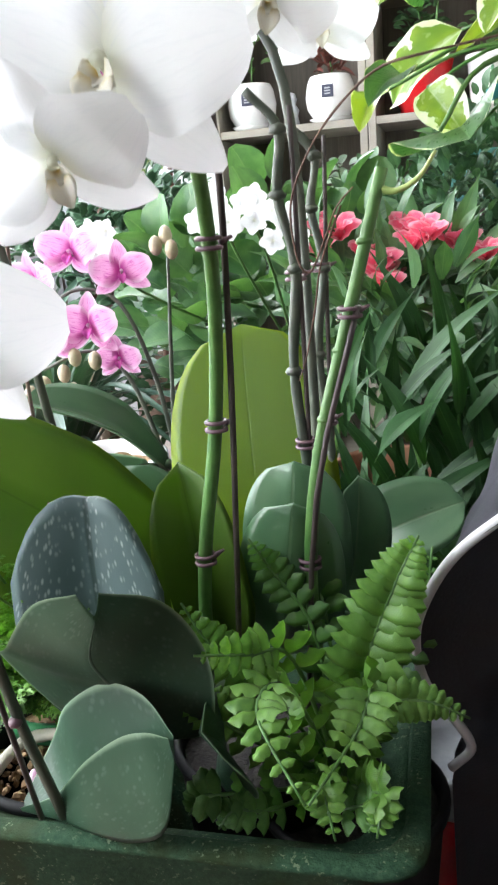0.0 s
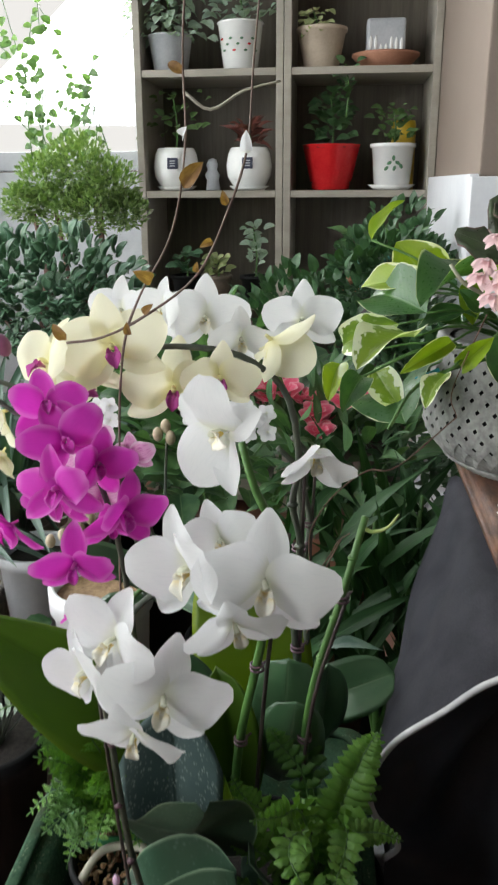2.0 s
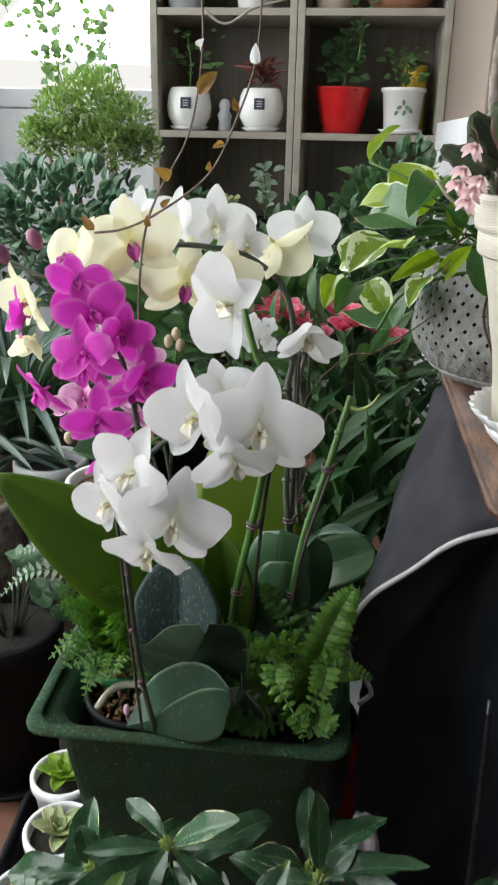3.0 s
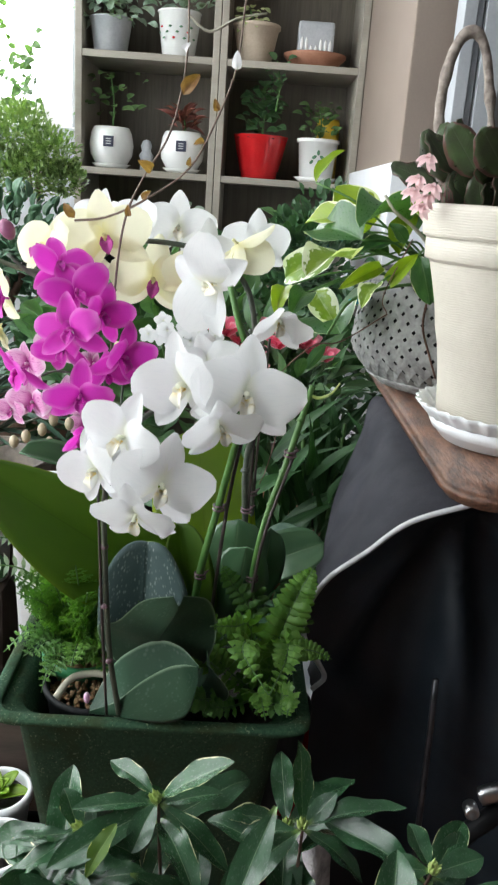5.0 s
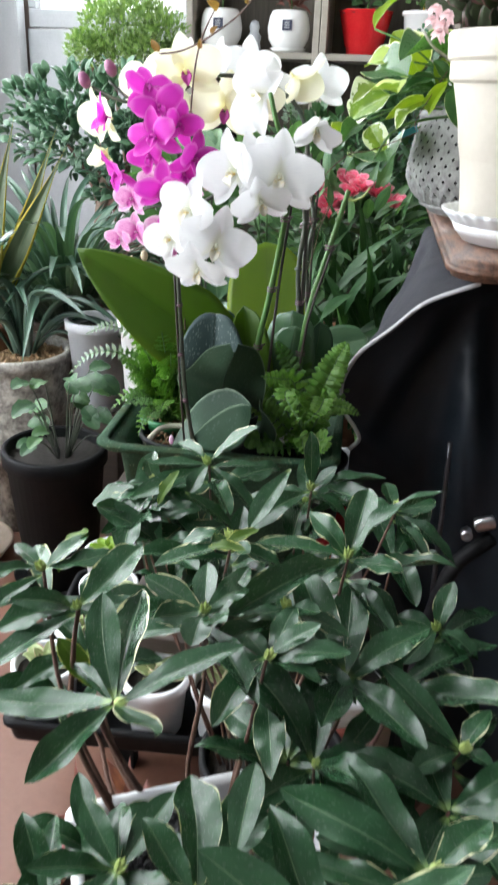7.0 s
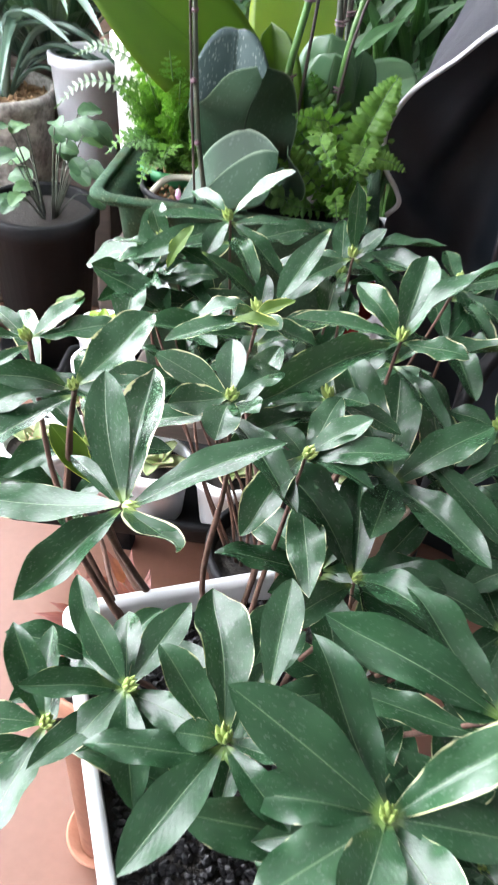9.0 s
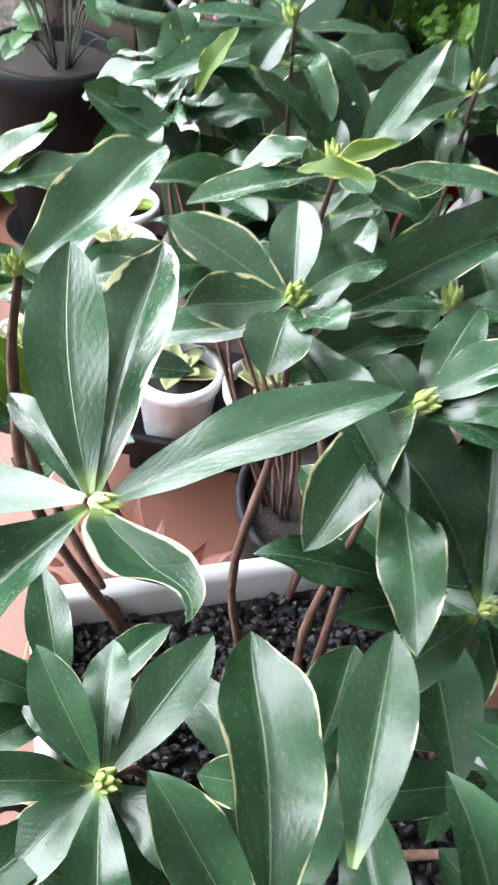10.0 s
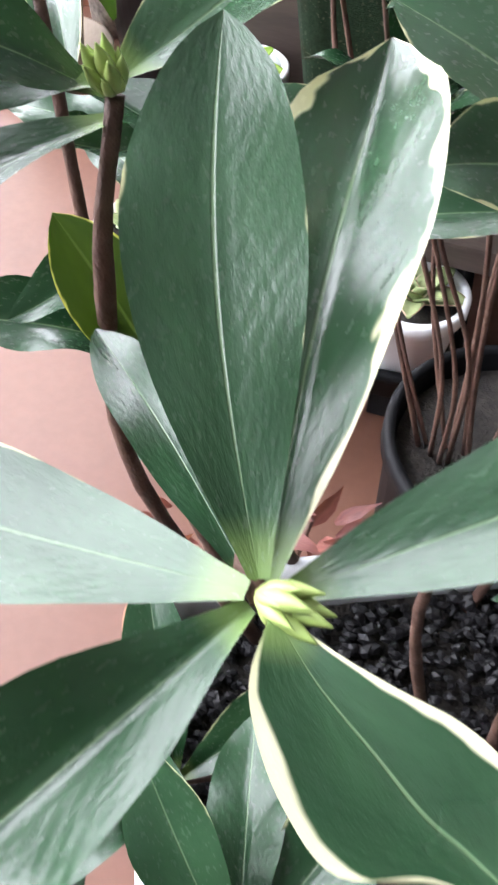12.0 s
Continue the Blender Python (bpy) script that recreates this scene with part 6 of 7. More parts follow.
holiday = thing("christmas_cactus", "dark flat-leaved cactus with pale pink drooping flowers", "houseplant", (0.245, 0.51, 0.972))
g = random.Random(31)
for i in range(76):
    a = g.uniform(0, 6.28)
    b0 = Vector((0.240 + 0.062 * math.cos(a), 0.51 + 0.055 * math.sin(a), 0.971))
    d = Vector((math.cos(a) * g.uniform(0.3, 1), math.sin(a) * g.uniform(0.3, 1), g.uniform(0.5, 1.6))).normalized()
    q = b0
    for s in range(g.randint(1, 2)):
        t = q + d * g.uniform(0.036, 0.050)
        leaf(holiday, q, t, "cactus%d" % (i % 3), CACTUS, 0.66, (g.uniform(-1, 1), -0.8, g.uniform(0.1, 1)), shape="petal", ratio=1.0, wave=0.05, waves=3, nl=8, nw=4, thick=0.04, seed=i % 3)
        q = t
        d = (d + Vector((g.uniform(-0.3, 0.3), g.uniform(-0.3, 0.3), -0.30))).normalized()
PALE_PINK = petal_stuff("pale_pink_petal", (0.82, 0.60, 0.61), (0.85, 0.74, 0.74), (0.74, 0.42, 0.44))
for i, p in enumerate(((0.126, 0.475, 1.004), (0.131, 0.466, 1.020), (0.134, 0.472, 0.990), (0.124, 0.480, 0.994), (0.137, 0.462, 0.998), (0.131, 0.470, 0.982), (0.30, 0.42, 1.0), (0.27, 0.425, 1.015), (0.250, 0.425, 0.995))):
    rows = []
    b = blade("sepal", 0.42, 0.12, 0.2, nl=6, nw=4)
    for k in range(8):
        a = k * 2.4
        d = Vector((math.cos(a) * 0.6 - 0.3, math.sin(a) * 0.6 - 0.3, -0.75 + 0.1 * k)).normalized()
        rows.append((b, along(p, Vector(p) + d * 0.0125, (-1, -1, 0.4))))
    put("flower", many("flower", rows), PALE_PINK, Matrix.Identity(4), holiday, "pale pink drooping flower")

basket = thing("woven_basket", "grey woven basket pot with tucked strips", "basket", (0.238, 0.745, 0.785))
BR = lambda z: 0.074 + 0.044 * math.sin(math.pi * min(0.5, 0.05 + z * 1.2)) - 0.022 * max(0, z - 0.38) ** 1.2
prof = [(BR(0) * 0.9, 0)] + [(BR(k / 10) - 0.009, 0.13 * k / 10) for k in range(11)] + [(BR(1) - 0.014, 0.13), (BR(0.5) - 0.016, 0.065), (0.07, 0.008)]
# Black shell added inside so that the gaps in the weave read dark
part("lining", lathe(prof, (0.238, 0.745, 0.775), 40), BLACK_GAP, basket, "black shell added behind the strips to darken the gaps")
# diagonal woven strips, each in two families that pass over and under
NS = 42
for fam in (1, -1):
    rows = []
    for k in range(NS):
        verts, faces = [], []
        steps = 15
        for s in range(steps + 1):
            z = s / steps
            a = 2 * math.pi * k / NS + fam * z * 1.05
            over = 0.0009 * math.sin((z * 2 * 1.05 * NS / (2 * math.pi)) * math.pi + math.pi * k + (0 if fam > 0 else math.pi))
            for e, off in ((-1, 0), (0, 0.0008), (1, 0)):
                aa = a + e * 0.037
                r = BR(z) + over + off
                verts.append((0.238 + r * math.cos(aa), 0.745 + r * math.sin(aa), 0.777 + 0.128 * z - e * fam * 0.0020))
            if s:
                q = 3 * s
                faces += [(q - 3, q - 2, q + 1, q), (q - 2, q - 1, q + 2, q + 1)]
        put("strip", mesh_of("strip", verts, faces), WICKER, Matrix.Identity(4), basket)
part("base_ring", lathe([(BR(0) - 0.012, 0), (BR(0) - 0.001, 0), (BR(0) + 0.003, 0.003), (BR(0.08) + 0.003, 0.010), (BR(0.1) + 0.0005, 0.0125), (BR(0.08) - 0.006, 0.010)], (0.238, 0.745, 0.7755), 48), WICKER, basket)
part("rim", lathe([(BR(1) - 0.005, 0.122), (BR(0.95) + 0.003, 0.121), (BR(1) + 0.0035, 0.126), (BR(1) + 0.002, 0.132), (BR(1) - 0.004, 0.133), (BR(1) - 0.007, 0.128)], (0.238, 0.745, 0.777), 48), WICKER, basket)
variegated = thing("variegated_houseplant", "trailing plant with cream and lime variegated leaves in the basket", "houseplant", (0.238, 0.745, 0.91))


for k, (base, tip, w, mat) in enumerate((
    ((0.059, 0.740, 1.000), (0.089, 0.740, 1.037), 0.34, VARIEG_LIME),
    ((0.123, 0.740, 0.950), (0.083, 0.743, 0.998), 0.95, VARIEG_LIME),
    ((0.113, 0.693, 0.961), (0.050, 0.740, 0.954), 0.42, VARIEG_LIME),
    ((0.106, 0.645, 0.944), (0.061, 0.740, 0.945), 0.55, VARIEG_DEEP),
    ((0.088, 0.718, 0.922), (0.035, 0.793, 0.886), 0.42, VARIEG),
    ((0.096, 0.637, 0.924), (0.045, 0.558, 0.911), 0.55, VARIEG),
    ((0.065, 0.686, 0.884), (0.091, 0.669, 0.849), 0.72, VARIEG),
    ((0.032, 0.702, 0.885), (0.022, 0.657, 0.858), 0.45, VARIEG_LIME),
    ((0.052, 0.639, 0.887), (0.035, 0.591, 0.866), 0.50, VARIEG_DEEP),
    ((0.091, 0.740, 0.852), (0.092, 0.633, 0.846), 0.90, VARIEG_DEEP),
    ((0.181, 0.740, 0.954), (0.094, 0.580, 0.958), 0.34, VARIEG_DEEP),
    ((0.142, 0.663, 0.943), (0.101, 0.665, 0.925), 0.50, VARIEG_DEEP),
    ((0.150, 0.665, 0.930), (0.177, 0.735, 0.976), 0.34, VARIEG_LIME),
    ((0.131, 0.651, 0.918), (0.084, 0.622, 0.894), 0.30, VARIEG_LIME),
    ((0.150, 0.560, 0.939), (0.135, 0.613, 0.903), 0.26, VARIEG_LIME),
    ((0.116, 0.568, 0.907), (0.098, 0.534, 0.887), 0.50, VARIEG),
    ((0.160, 0.600, 0.934), (0.176, 0.600, 0.887), 0.62, VARIEG_DEEP),
    ((0.155, 0.660, 0.944), (0.135, 0.660, 0.963), 0.60, VARIEG_DEEP),
    ((0.142, 0.680, 0.930), (0.111, 0.680, 0.934), 0.60, VARIEG_DEEP),
    ((0.148, 0.620, 0.990), (0.171, 0.620, 0.967), 0.50, VARIEG_LIME),
)):
    d = Vector(tip) - Vector(base)
    turn = (-0.45, -0.65, 0.75) if d.z > -0.02 else (-0.15, -0.95, 0.25)
    leaf(variegated, base, tip, "vleaf%d" % (k % 4), mat, w, turn, shape="ovate", ratio=1.0, arch=0.10, fold=0.28, wave=0.035, waves=1.6, nl=14, nw=10, seed=k % 4)
    part("leaf_stalk", tube([Vector(base), Vector(base).lerp(Vector((0.20, 0.69, 0.91)), 0.4) + Vector((0, 0, 0.012)), (0.205, 0.70, 0.905)], 0.0012, 0.0015, 5, 4), STEM, variegated)
part("stem", tube([(0.22, 0.70, 0.90), (0.16, 0.66, 0.90), (0.10, 0.62, 0.885), (0.075, 0.60, 0.85)], 0.0022, 0.0015, 6, 5), STEM, variegated)
part("stem", tube([(0.23, 0.70, 0.90), (0.19, 0.64, 0.93), (0.155, 0.62, 0.96), (0.13, 0.60, 0.975), (0.118, 0.60, 0.99)], 0.0022, 0.0015, 6, 5), ROOT, variegated)
part("stem", tube([(0.185, 0.655, 0.89), (0.18, 0.64, 0.86), (0.19, 0.637, 0.83), (0.20, 0.635, 0.805)], 0.0014, 0.0010, 6, 5), BARK, variegated)
part("plant_tag", box(0.103, 0.127, 0.679, 0.681, 0.875, 0.883, 0.0008), TURQUOISE, variegated, "turquoise plant tag", smooth=False, m=Matrix.Translation((0.115, 0.68, 0.879)) @ Matrix.Rotation(radians(-25), 4, "Y") @ Matrix.Translation((-0.115, -0.68, -0.879)))

for pts in ([(0.120, 0.52, 0.885), (0.073, 0.45, 0.869), (0.053, 0.45, 0.865), (0.036, 0.45, 0.852), (0.023, 0.45, 0.836), (0.014, 0.45, 0.815), (0.015, 0.452, 0.792), (0.020, 0.455, 0.785), (0.028, 0.45, 0.799), (0.034, 0.448, 0.812), (0.042, 0.445, 0.820)], [(0.036, 0.449, 0.813), (0.026, 0.45, 0.789), (0.022, 0.45, 0.768), (0.017, 0.45, 0.747), (0.013, 0.45, 0.736)], [(0.150, 0.60, 0.95), (0.12, 0.55, 0.90), (0.120, 0.52, 0.885)]):
    part("tendril", tube(pts, 0.0006, 0.0004, 5, 6, bumps=0.3), BARK, variegated, "thin brown trailing tendril")

# branch handle of a basket behind the cactus
handle = thing("branch_handle", "arched lichened branch standing in the cream pot", "branch", (0.21, 0.565, 0.97))
part("handle", tube([(0.168, 0.565, 0.972), (0.158, 0.565, 1.030), (0.1535, 0.565, 1.070), (0.157, 0.565, 1.106), (0.166, 0.565, 1.128), (0.178, 0.565, 1.131), (0.188, 0.565, 1.116), (0.196, 0.565, 1.085), (0.203, 0.565, 1.05), (0.216, 0.565, 0.972)], 0.0050, 0.0046, 10, 8, bumps=0.45), plain("lichened_bark", (0.13, 0.10, 0.085), (0.36, 0.31, 0.27), 120, 0.85, relief=0.002), handle)

# ---- folded canopy under the board ----
canopy = thing("folded_canopy", "black fabric canopy with grey piping, folded under the board", "fabric cover", (0.3, 0.6, 0.0))
edge = [(0.199, 0.415, 0.746), (0.147, 0.43, 0.718), (0.114, 0.437, 0.684), (0.083, 0.44, 0.655), (0.067, 0.442, 0.625), (0.064, 0.444, 0.602), (0.070, 0.448, 0.577), (0.084, 0.452, 0.556), (0.090, 0.455, 0.540), (0.080, 0.458, 0.525)]
part("piping", tube(edge, 0.0026, 0.0026, 8, 6), PIPING, canopy, "light grey piping along the opening")
line = smooth_line(edge, 6)
back_edge = smooth_line([(0.20, 0.60, 0.752), (0.160, 0.76, 0.752), (0.145, 0.76, 0.70), (0.12, 0.74, 0.63), (0.11, 0.72, 0.58), (0.105, 0.70, 0.55), (0.105, 0.70, 0.52), (0.105, 0.70, 0.48), (0.105, 0.70, 0.44), (0.10, 0.70, 0.40)], 6)


def sheet(a_line, b_line, n, mat, name, wob=0.004, seed=0.0, label=""):
    bm = bmesh.new()
    rows = []
    for a, b in zip(a_line, b_line):
        row = []
        for k in range(n + 1):
            p = a.lerp(b, k / n)
            w = math.sin(math.pi * k / n)
            p = p + Vector((noise.noise(p * 16 + Vector((seed, 0, 0))), noise.noise(p * 14 + Vector((0, seed, 3))), noise.noise(p * 15 + Vector((9, 0, seed))))) * wob * w
            row.append(bm.verts.new(p))
        rows.append(row)
    for r, s in zip(rows, rows[1:]):
        for k in range(n):
            bm.faces.new((r[k], r[k + 1], s[k + 1], s[k]))
    bmesh.ops.solidify(bm, geom=bm.faces[:], thickness=0.0015)
    return part(name, bm, mat, canopy, label)


sheet(line, back_edge, 14, CLOTH_GREY, "outer_fabric", 0.010, 2.0, "dark grey outer fabric")
# black lining with hanging folds
bm = bmesh.new()
rows = []
for i in range(60):
    f = i / 59
    a = line[min(len(line) - 1, int(f * 1.35 * (len(line) - 1)))] if f * 1.35 <= 1 else Vector((0.080 + 0.06 * (f - 0.74), 0.46, 0.525 - (f - 0.74) * 1.9))
    row = []
    for k in range(48):
        u = k / 47
        x = a.x + (0.62 - a.x) * u
        lean = 0.35 * (0.75 - a.z) * u
        zz = a.z + (0.745 - 0.75 * f - a.z) * min(1, u * 2)
        turn = math.atan2(x - 0.199, max(0.02, 0.75 - zz))
        away = math.hypot(x - 0.199, 0.75 - zz)
        fold = min(0.026, 0.16 * away) * (math.cos(turn * 9.0 + 2.2) + 0.45 * math.cos(turn * 21.0 + away * 5)) * min(1, u * 6) + 0.006 * noise.noise(Vector((x * 9, zz * 5, 2.0)))
        y = a.y + 0.06 * math.sin(math.pi * min(1, u * 2.2)) + fold * min(1, (1 - f) + 0.3)
        z = a.z + (0.745 - 0.75 * f - a.z) * min(1, u * 2)
        row.append(bm.verts.new((x, y, z)))
    rows.append(row)
for r, s in zip(rows, rows[1:]):
    for k in range(47):
        bm.faces.new((r[k], r[k + 1], s[k + 1], s[k]))
part("lining", bm, CLOTH_BLACK, canopy, "black inner fabric with hanging folds")
part("frame_tube", tube([(0.197, 0.452, 0.549), (0.200, 0.450, 0.45), (0.205, 0.445, 0.20), (0.207, 0.445, 0.003)], 0.0032, 0.0032, 10, 3), DARK_METAL, canopy, "dark metal frame tube")
part("frame_tube", tube([(0.248, 0.371, 0.472), (0.206, 0.369, 0.417), (0.186, 0.369, 0.277), (0.181, 0.379, 0.057)], 0.009, 0.009, 10, 4), BLACK_PLASTIC, canopy, "black padded bar")
clamp = part("clamp", box(0.240, 0.264, 0.345, 0.357, 0.484, 0.500, 0.005), CHROME, canopy, "bright metal clamp", m=Matrix.Translation((0.236, 0.369, 0.487)) @ Matrix.Rotation(radians(-22), 4, "Y") @ Matrix.Translation((-0.25, -0.35, -0.49)))
part("bolt", lathe([(0.006, 0), (0.0065, 0.001), (0.0065, 0.012), (0.004, 0.014), (0.003, 0.010)], (0, 0, 0), 16), CHROME, canopy, "bright metal bolt", m=Matrix.Translation((0.218, 0.367, 0.479)) @ Matrix.Rotation(radians(90), 4, "X"))

# ---- red pot with a grey collar, and the pale rock ----
redpot = thing("red_pot", "red plastic pot with a ribbed grey rim behind the planter", "plant pot", (0.083, 0.605, 0.272))
part("pot_body", lathe(cup(0.042, 0.050, 0.135), (0.083, 0.605, 0.273), 40), RED_GLAZE, redpot)
part("collar", lathe([(0.050, 0.131), (0.057, 0.133), (0.057, 0.139), (0.054, 0.141), (0.058, 0.143), (0.058, 0.150), (0.054, 0.152), (0.057, 0.154), (0.057, 0.160), (0.049, 0.16), (0.047, 0.133)], (0.083, 0.605, 0.278), 40), GREY_PLASTIC, redpot, "ribbed grey rim")
rock = tagged(part("rock", ball((0.088, 0.420, 0.290), 0.034, 4, (0.75, 0.7, 4.4), rough=0.3), STONE, None), "rough pale grey rock beside the planter", "rock")
rock2 = tagged(part("pale_pot_shard", ball((0.055, 0.21, 0.20), 0.04, 3, (0.9, 0.8, 1.6), rough=0.5), BEIGE_CLAY, None), "pale weathered rock among the pots", "rock")

# ---- beige tub with a white pot, between the shrubs ----
tub = pot("beige_tub", "round beige clay tub holding a white pot", (0.104, 0.414, 0.0), [(0.060, 0), (0.062, 0.003), (0.068, 0.16), (0.078, 0.188), (0.079, 0.194), (0.075, 0.196), (0.066, 0.180), (0.062, 0.05)], BEIGE_CLAY, SOIL, fill=(0.064, 0.140))
RED_STRAP = plain("dull_red_strap", (0.20, 0.055, 0.045), (0.28, 0.09, 0.07), 40, 0.5)
strap_line = [(0.040, 0.349, 0.176), (0.066, 0.336, 0.186), (0.098, 0.330, 0.196), (0.130, 0.338, 0.205), (0.150, 0.352, 0.212)]
gutter_leaf(tub, [(x, y, z + 0.008) for x, y, z in strap_line], [(x, y - 0.001, z) for x, y, z in strap_line], [(x, y, z - 0.008) for x, y, z in strap_line], RED_STRAP, "strap", "dull red strap", n=16, m=4, thick=0.001)
tub_pot = pot("small_white_pot", "white plastic pot with mossy growth, standing in the beige tub", (0.110, 0.405, 0.142), cup(0.036, 0.050, 0.085, 0.003, 0.003, 0.014), WHITE_PLASTIC, SOIL, fill=(0.045, 0.072))
moss = thing("mossy_plant", "low mossy yellow-green growth in the white pot", "houseplant", (0.110, 0.405, 0.214))
crown(moss, (0.112, 0.402, 0.228), (0.036, 0.034, 0.018), 240, 0.010, SUCCULENT, "petal", 0.6, 41, shell=0.1, label="tiny pale green leaves")

# ---- white pots on a black tray ----
tray = thing("plant_tray", "black plastic tray holding small white pots", "tray", (-0.165, 0.355, 0.0))
square_planter(tray, Matrix.Translation((-0.176, 0.493, 0)) @ Matrix.Rotation(radians(4), 4, "Z"), 0.33, 0.358, 0.130, 0.165, 0.004, 0.004, BLACK_PLASTIC, 0.004, 0.01, 0.015)
for x, y in ((-0.20, 0.42), (-0.06, 0.42), (-0.20, 0.55), (-0.06, 0.55)):
    part("leg", box(x - 0.012, x + 0.012, y - 0.012, y + 0.012, 0.0, 0.1295, 0.002), BLACK_PLASTIC, tray, smooth=False)
for i, (x, y) in enumerate(((-0.140, 0.360), (-0.049, 0.364), (-0.288, 0.356), (-0.268, 0.452), (-0.264, 0.546), (-0.290, 0.636))):
    z = 0.141
    pot("small_white_pot", "small round white plastic pot with young plants", (x, y, z), cup(0.034, 0.042, 0.085, 0.003, 0.003, 0.014), WHITE_PLASTIC, SOIL, "white pots on the tray", fill=(0.038, 0.07))
    s = thing("succulent", "pale green rosette succulent in a white pot", "succulent", (x, y, z + 0.07), "succulents in white pots")
    g = random.Random(40 + i)
    for k in range(13):
        a = k * 2.4
        el = 0.25 + 0.09 * k
        d = Vector((math.cos(a) * math.cos(el), math.sin(a) * math.cos(el), math.sin(el)))
        b0 = Vector((x + g.uniform(-0.004, 0.004), y, z + 0.073))
        leaf(s, b0, b0 + d * (0.044 - 0.0017 * k), "succ", LIME if i == 5 else SUCCULENT, 0.55, (0, 0, 1), shape="petal", ratio=1.0, arch=0.05, cup=-0.2, nl=8, nw=6, thick=0.06)
pot("black_pot", "black nursery pot of the smaller daphne", (0.035, 0.165, 0.0), cup(0.055, 0.072, 0.315, 0.003, 0.003, 0.014), BLACK_PLASTIC, SOIL, fill=(0.066, 0.298))
brown = pot("clay_pot", "terracotta clay pot beside the white planter", (-0.101, 0.012, 0.0), [(0.024, 0), (0.026, 0.003), (0.033, 0.26), (0.037, 0.262), (0.037, 0.292), (0.035, 0.294), (0.031, 0.29), (0.02, 0.02)], CLAY, SOIL, fill=(0.031, 0.275))
part("saucer", lathe([(0.028, 0), (0.03, 0.002), (0.040, 0.018), (0.037, 0.019), (0.027, 0.006)], (-0.101, 0.012, 0.0), 40), CLAY, brown)
red_plant = thing("reddish_plant", "small reddish trailing plant among the pots", "houseplant", (-0.08, 0.07, 0.2))
crown(red_plant, (-0.09, 0.075, 0.29), (0.07, 0.03, 0.05), 40, 0.035, RED_LEAF, "lance", 0.3, 6, shell=0.1)
twiggy(red_plant, (-0.08, 0.08, 0.004), ((-0.12, 0.07, 0.29), (-0.06, 0.08, 0.31), (-0.09, 0.06, 0.27)), 0.003)

# ---- pots on the floor at the window side ----
black = pot("black_pot", "black plastic pot on a black saucer", (-0.47, 0.86, 0.012), cup(0.068, 0.092, 0.285, 0.004, 0.006, 0.03), BLACK_PLASTIC, SOIL, fill=(0.087, 0.265))
part("saucer", lathe([(0.075, 0), (0.077, 0.001), (0.095, 0.025), (0.091, 0.025), (0.07, 0.01)], (-0.47, 0.86, 0.001), 40), BLACK_PLASTIC, black)
seedling = thing("leafy_seedling", "small plant with a few round green leaves in the black pot", "houseplant", (-0.455, 0.86, 0.28))
g = random.Random(3)
for i in range(24):
    a, h = g.uniform(0, 6.28), g.uniform(0.03, 0.17)
    r = g.uniform(0.02, 0.075)
    b0 = Vector((-0.455 + 0.012 * math.cos(a), 0.86 + 0.012 * math.sin(a), 0.275))
    p = Vector((-0.455 + r * math.cos(a), 0.86 + r * math.sin(a), 0.28 + h))
    part("leaf_stalk", tube([b0, b0.lerp(p, 0.6) + Vector((0, 0, 0.015)), p], 0.0014, 0.0010, 5, 3), STEM_DARK, seedling)
    leaf(seedling, p, p + Vector((math.cos(a), math.sin(a) - 0.4, g.uniform(-0.9, 0.1))).normalized() * g.uniform(0.03, 0.05), "soft%d" % (i % 4), BUSH_DARK if i % 3 else BUSH, 0.75, (0, -0.5, 0.8), shape="petal", ratio=1.0, arch=0.1, fold=0.2, wave=0.04, nl=8, nw=6, seed=i % 4)
clivia_pot = pot("brown_clay_pot", "mottled pale glazed clay pot with bark and soil", (-0.635, 1.09, 0.0), [(0.075, 0), (0.08, 0.01), (0.105, 0.36), (0.108, 0.38), (0.116, 0.385), (0.116, 0.405), (0.110, 0.408), (0.102, 0.405), (0.08, 0.1)], MOTTLED_CLAY, BARK_CHIPS, fill=(0.101, 0.385))
chips(clivia_pot, (-0.635, 1.09, 0.388), 0.095, 160, BARK_CHIPS, 5)
clivia = thing("clivia", "clivia with broad arching strap leaves in the mottled pot", "houseplant", (-0.64, 1.12, 0.39))
g = random.Random(29)
for i in range(22):
    a, ln = 2.4 * i, g.uniform(0.16, 0.30)
    dx, dy, dz = ln * math.cos(a), ln * math.sin(a) * 0.7 - 0.04, g.uniform(-0.02, 0.20)
    leaf(clivia, (-0.63 + 0.08 * dx, 1.11 + 0.08 * dy, 0.385), (-0.63 + dx, 1.11 + dy, 0.39 + dz), "clivia%d" % (i % 3), CLIVIA if i % 3 else GREYSTRAP, g.uniform(0.075, 0.105), (-dx, -dy - 0.1, 0.9), shape="strap", ratio=1.0, arch=(0.30, 0.38, 0.26)[i % 3], fold=0.08, nl=20, nw=6, thick=0.006, seed=i % 3)
snake = thing("snake_plant", "yellow-edged snake plant leaves beside the clivia", "houseplant", (-0.72, 1.20, 0.0))
for i, (a, b, w) in enumerate((((-0.70, 1.16, 0.50), (-0.508, 1.10, 0.812), 0.13), ((-0.70, 1.18, 0.48), (-0.533, 1.12, 0.845), 0.10), ((-0.74, 1.16, 0.45), (-0.60, 1.08, 0.86), 0.11), ((-0.75, 1.16, 0.45), (-0.64, 1.12, 0.80), 0.10))):
    leaf(snake, a, b, "snake%d" % i, SNAKE, w, (0.4, -1, 0.2), shape="lance", ratio=1.0, arch=0.12, fold=0.05, nl=14, nw=8, thick=0.008, seed=i)
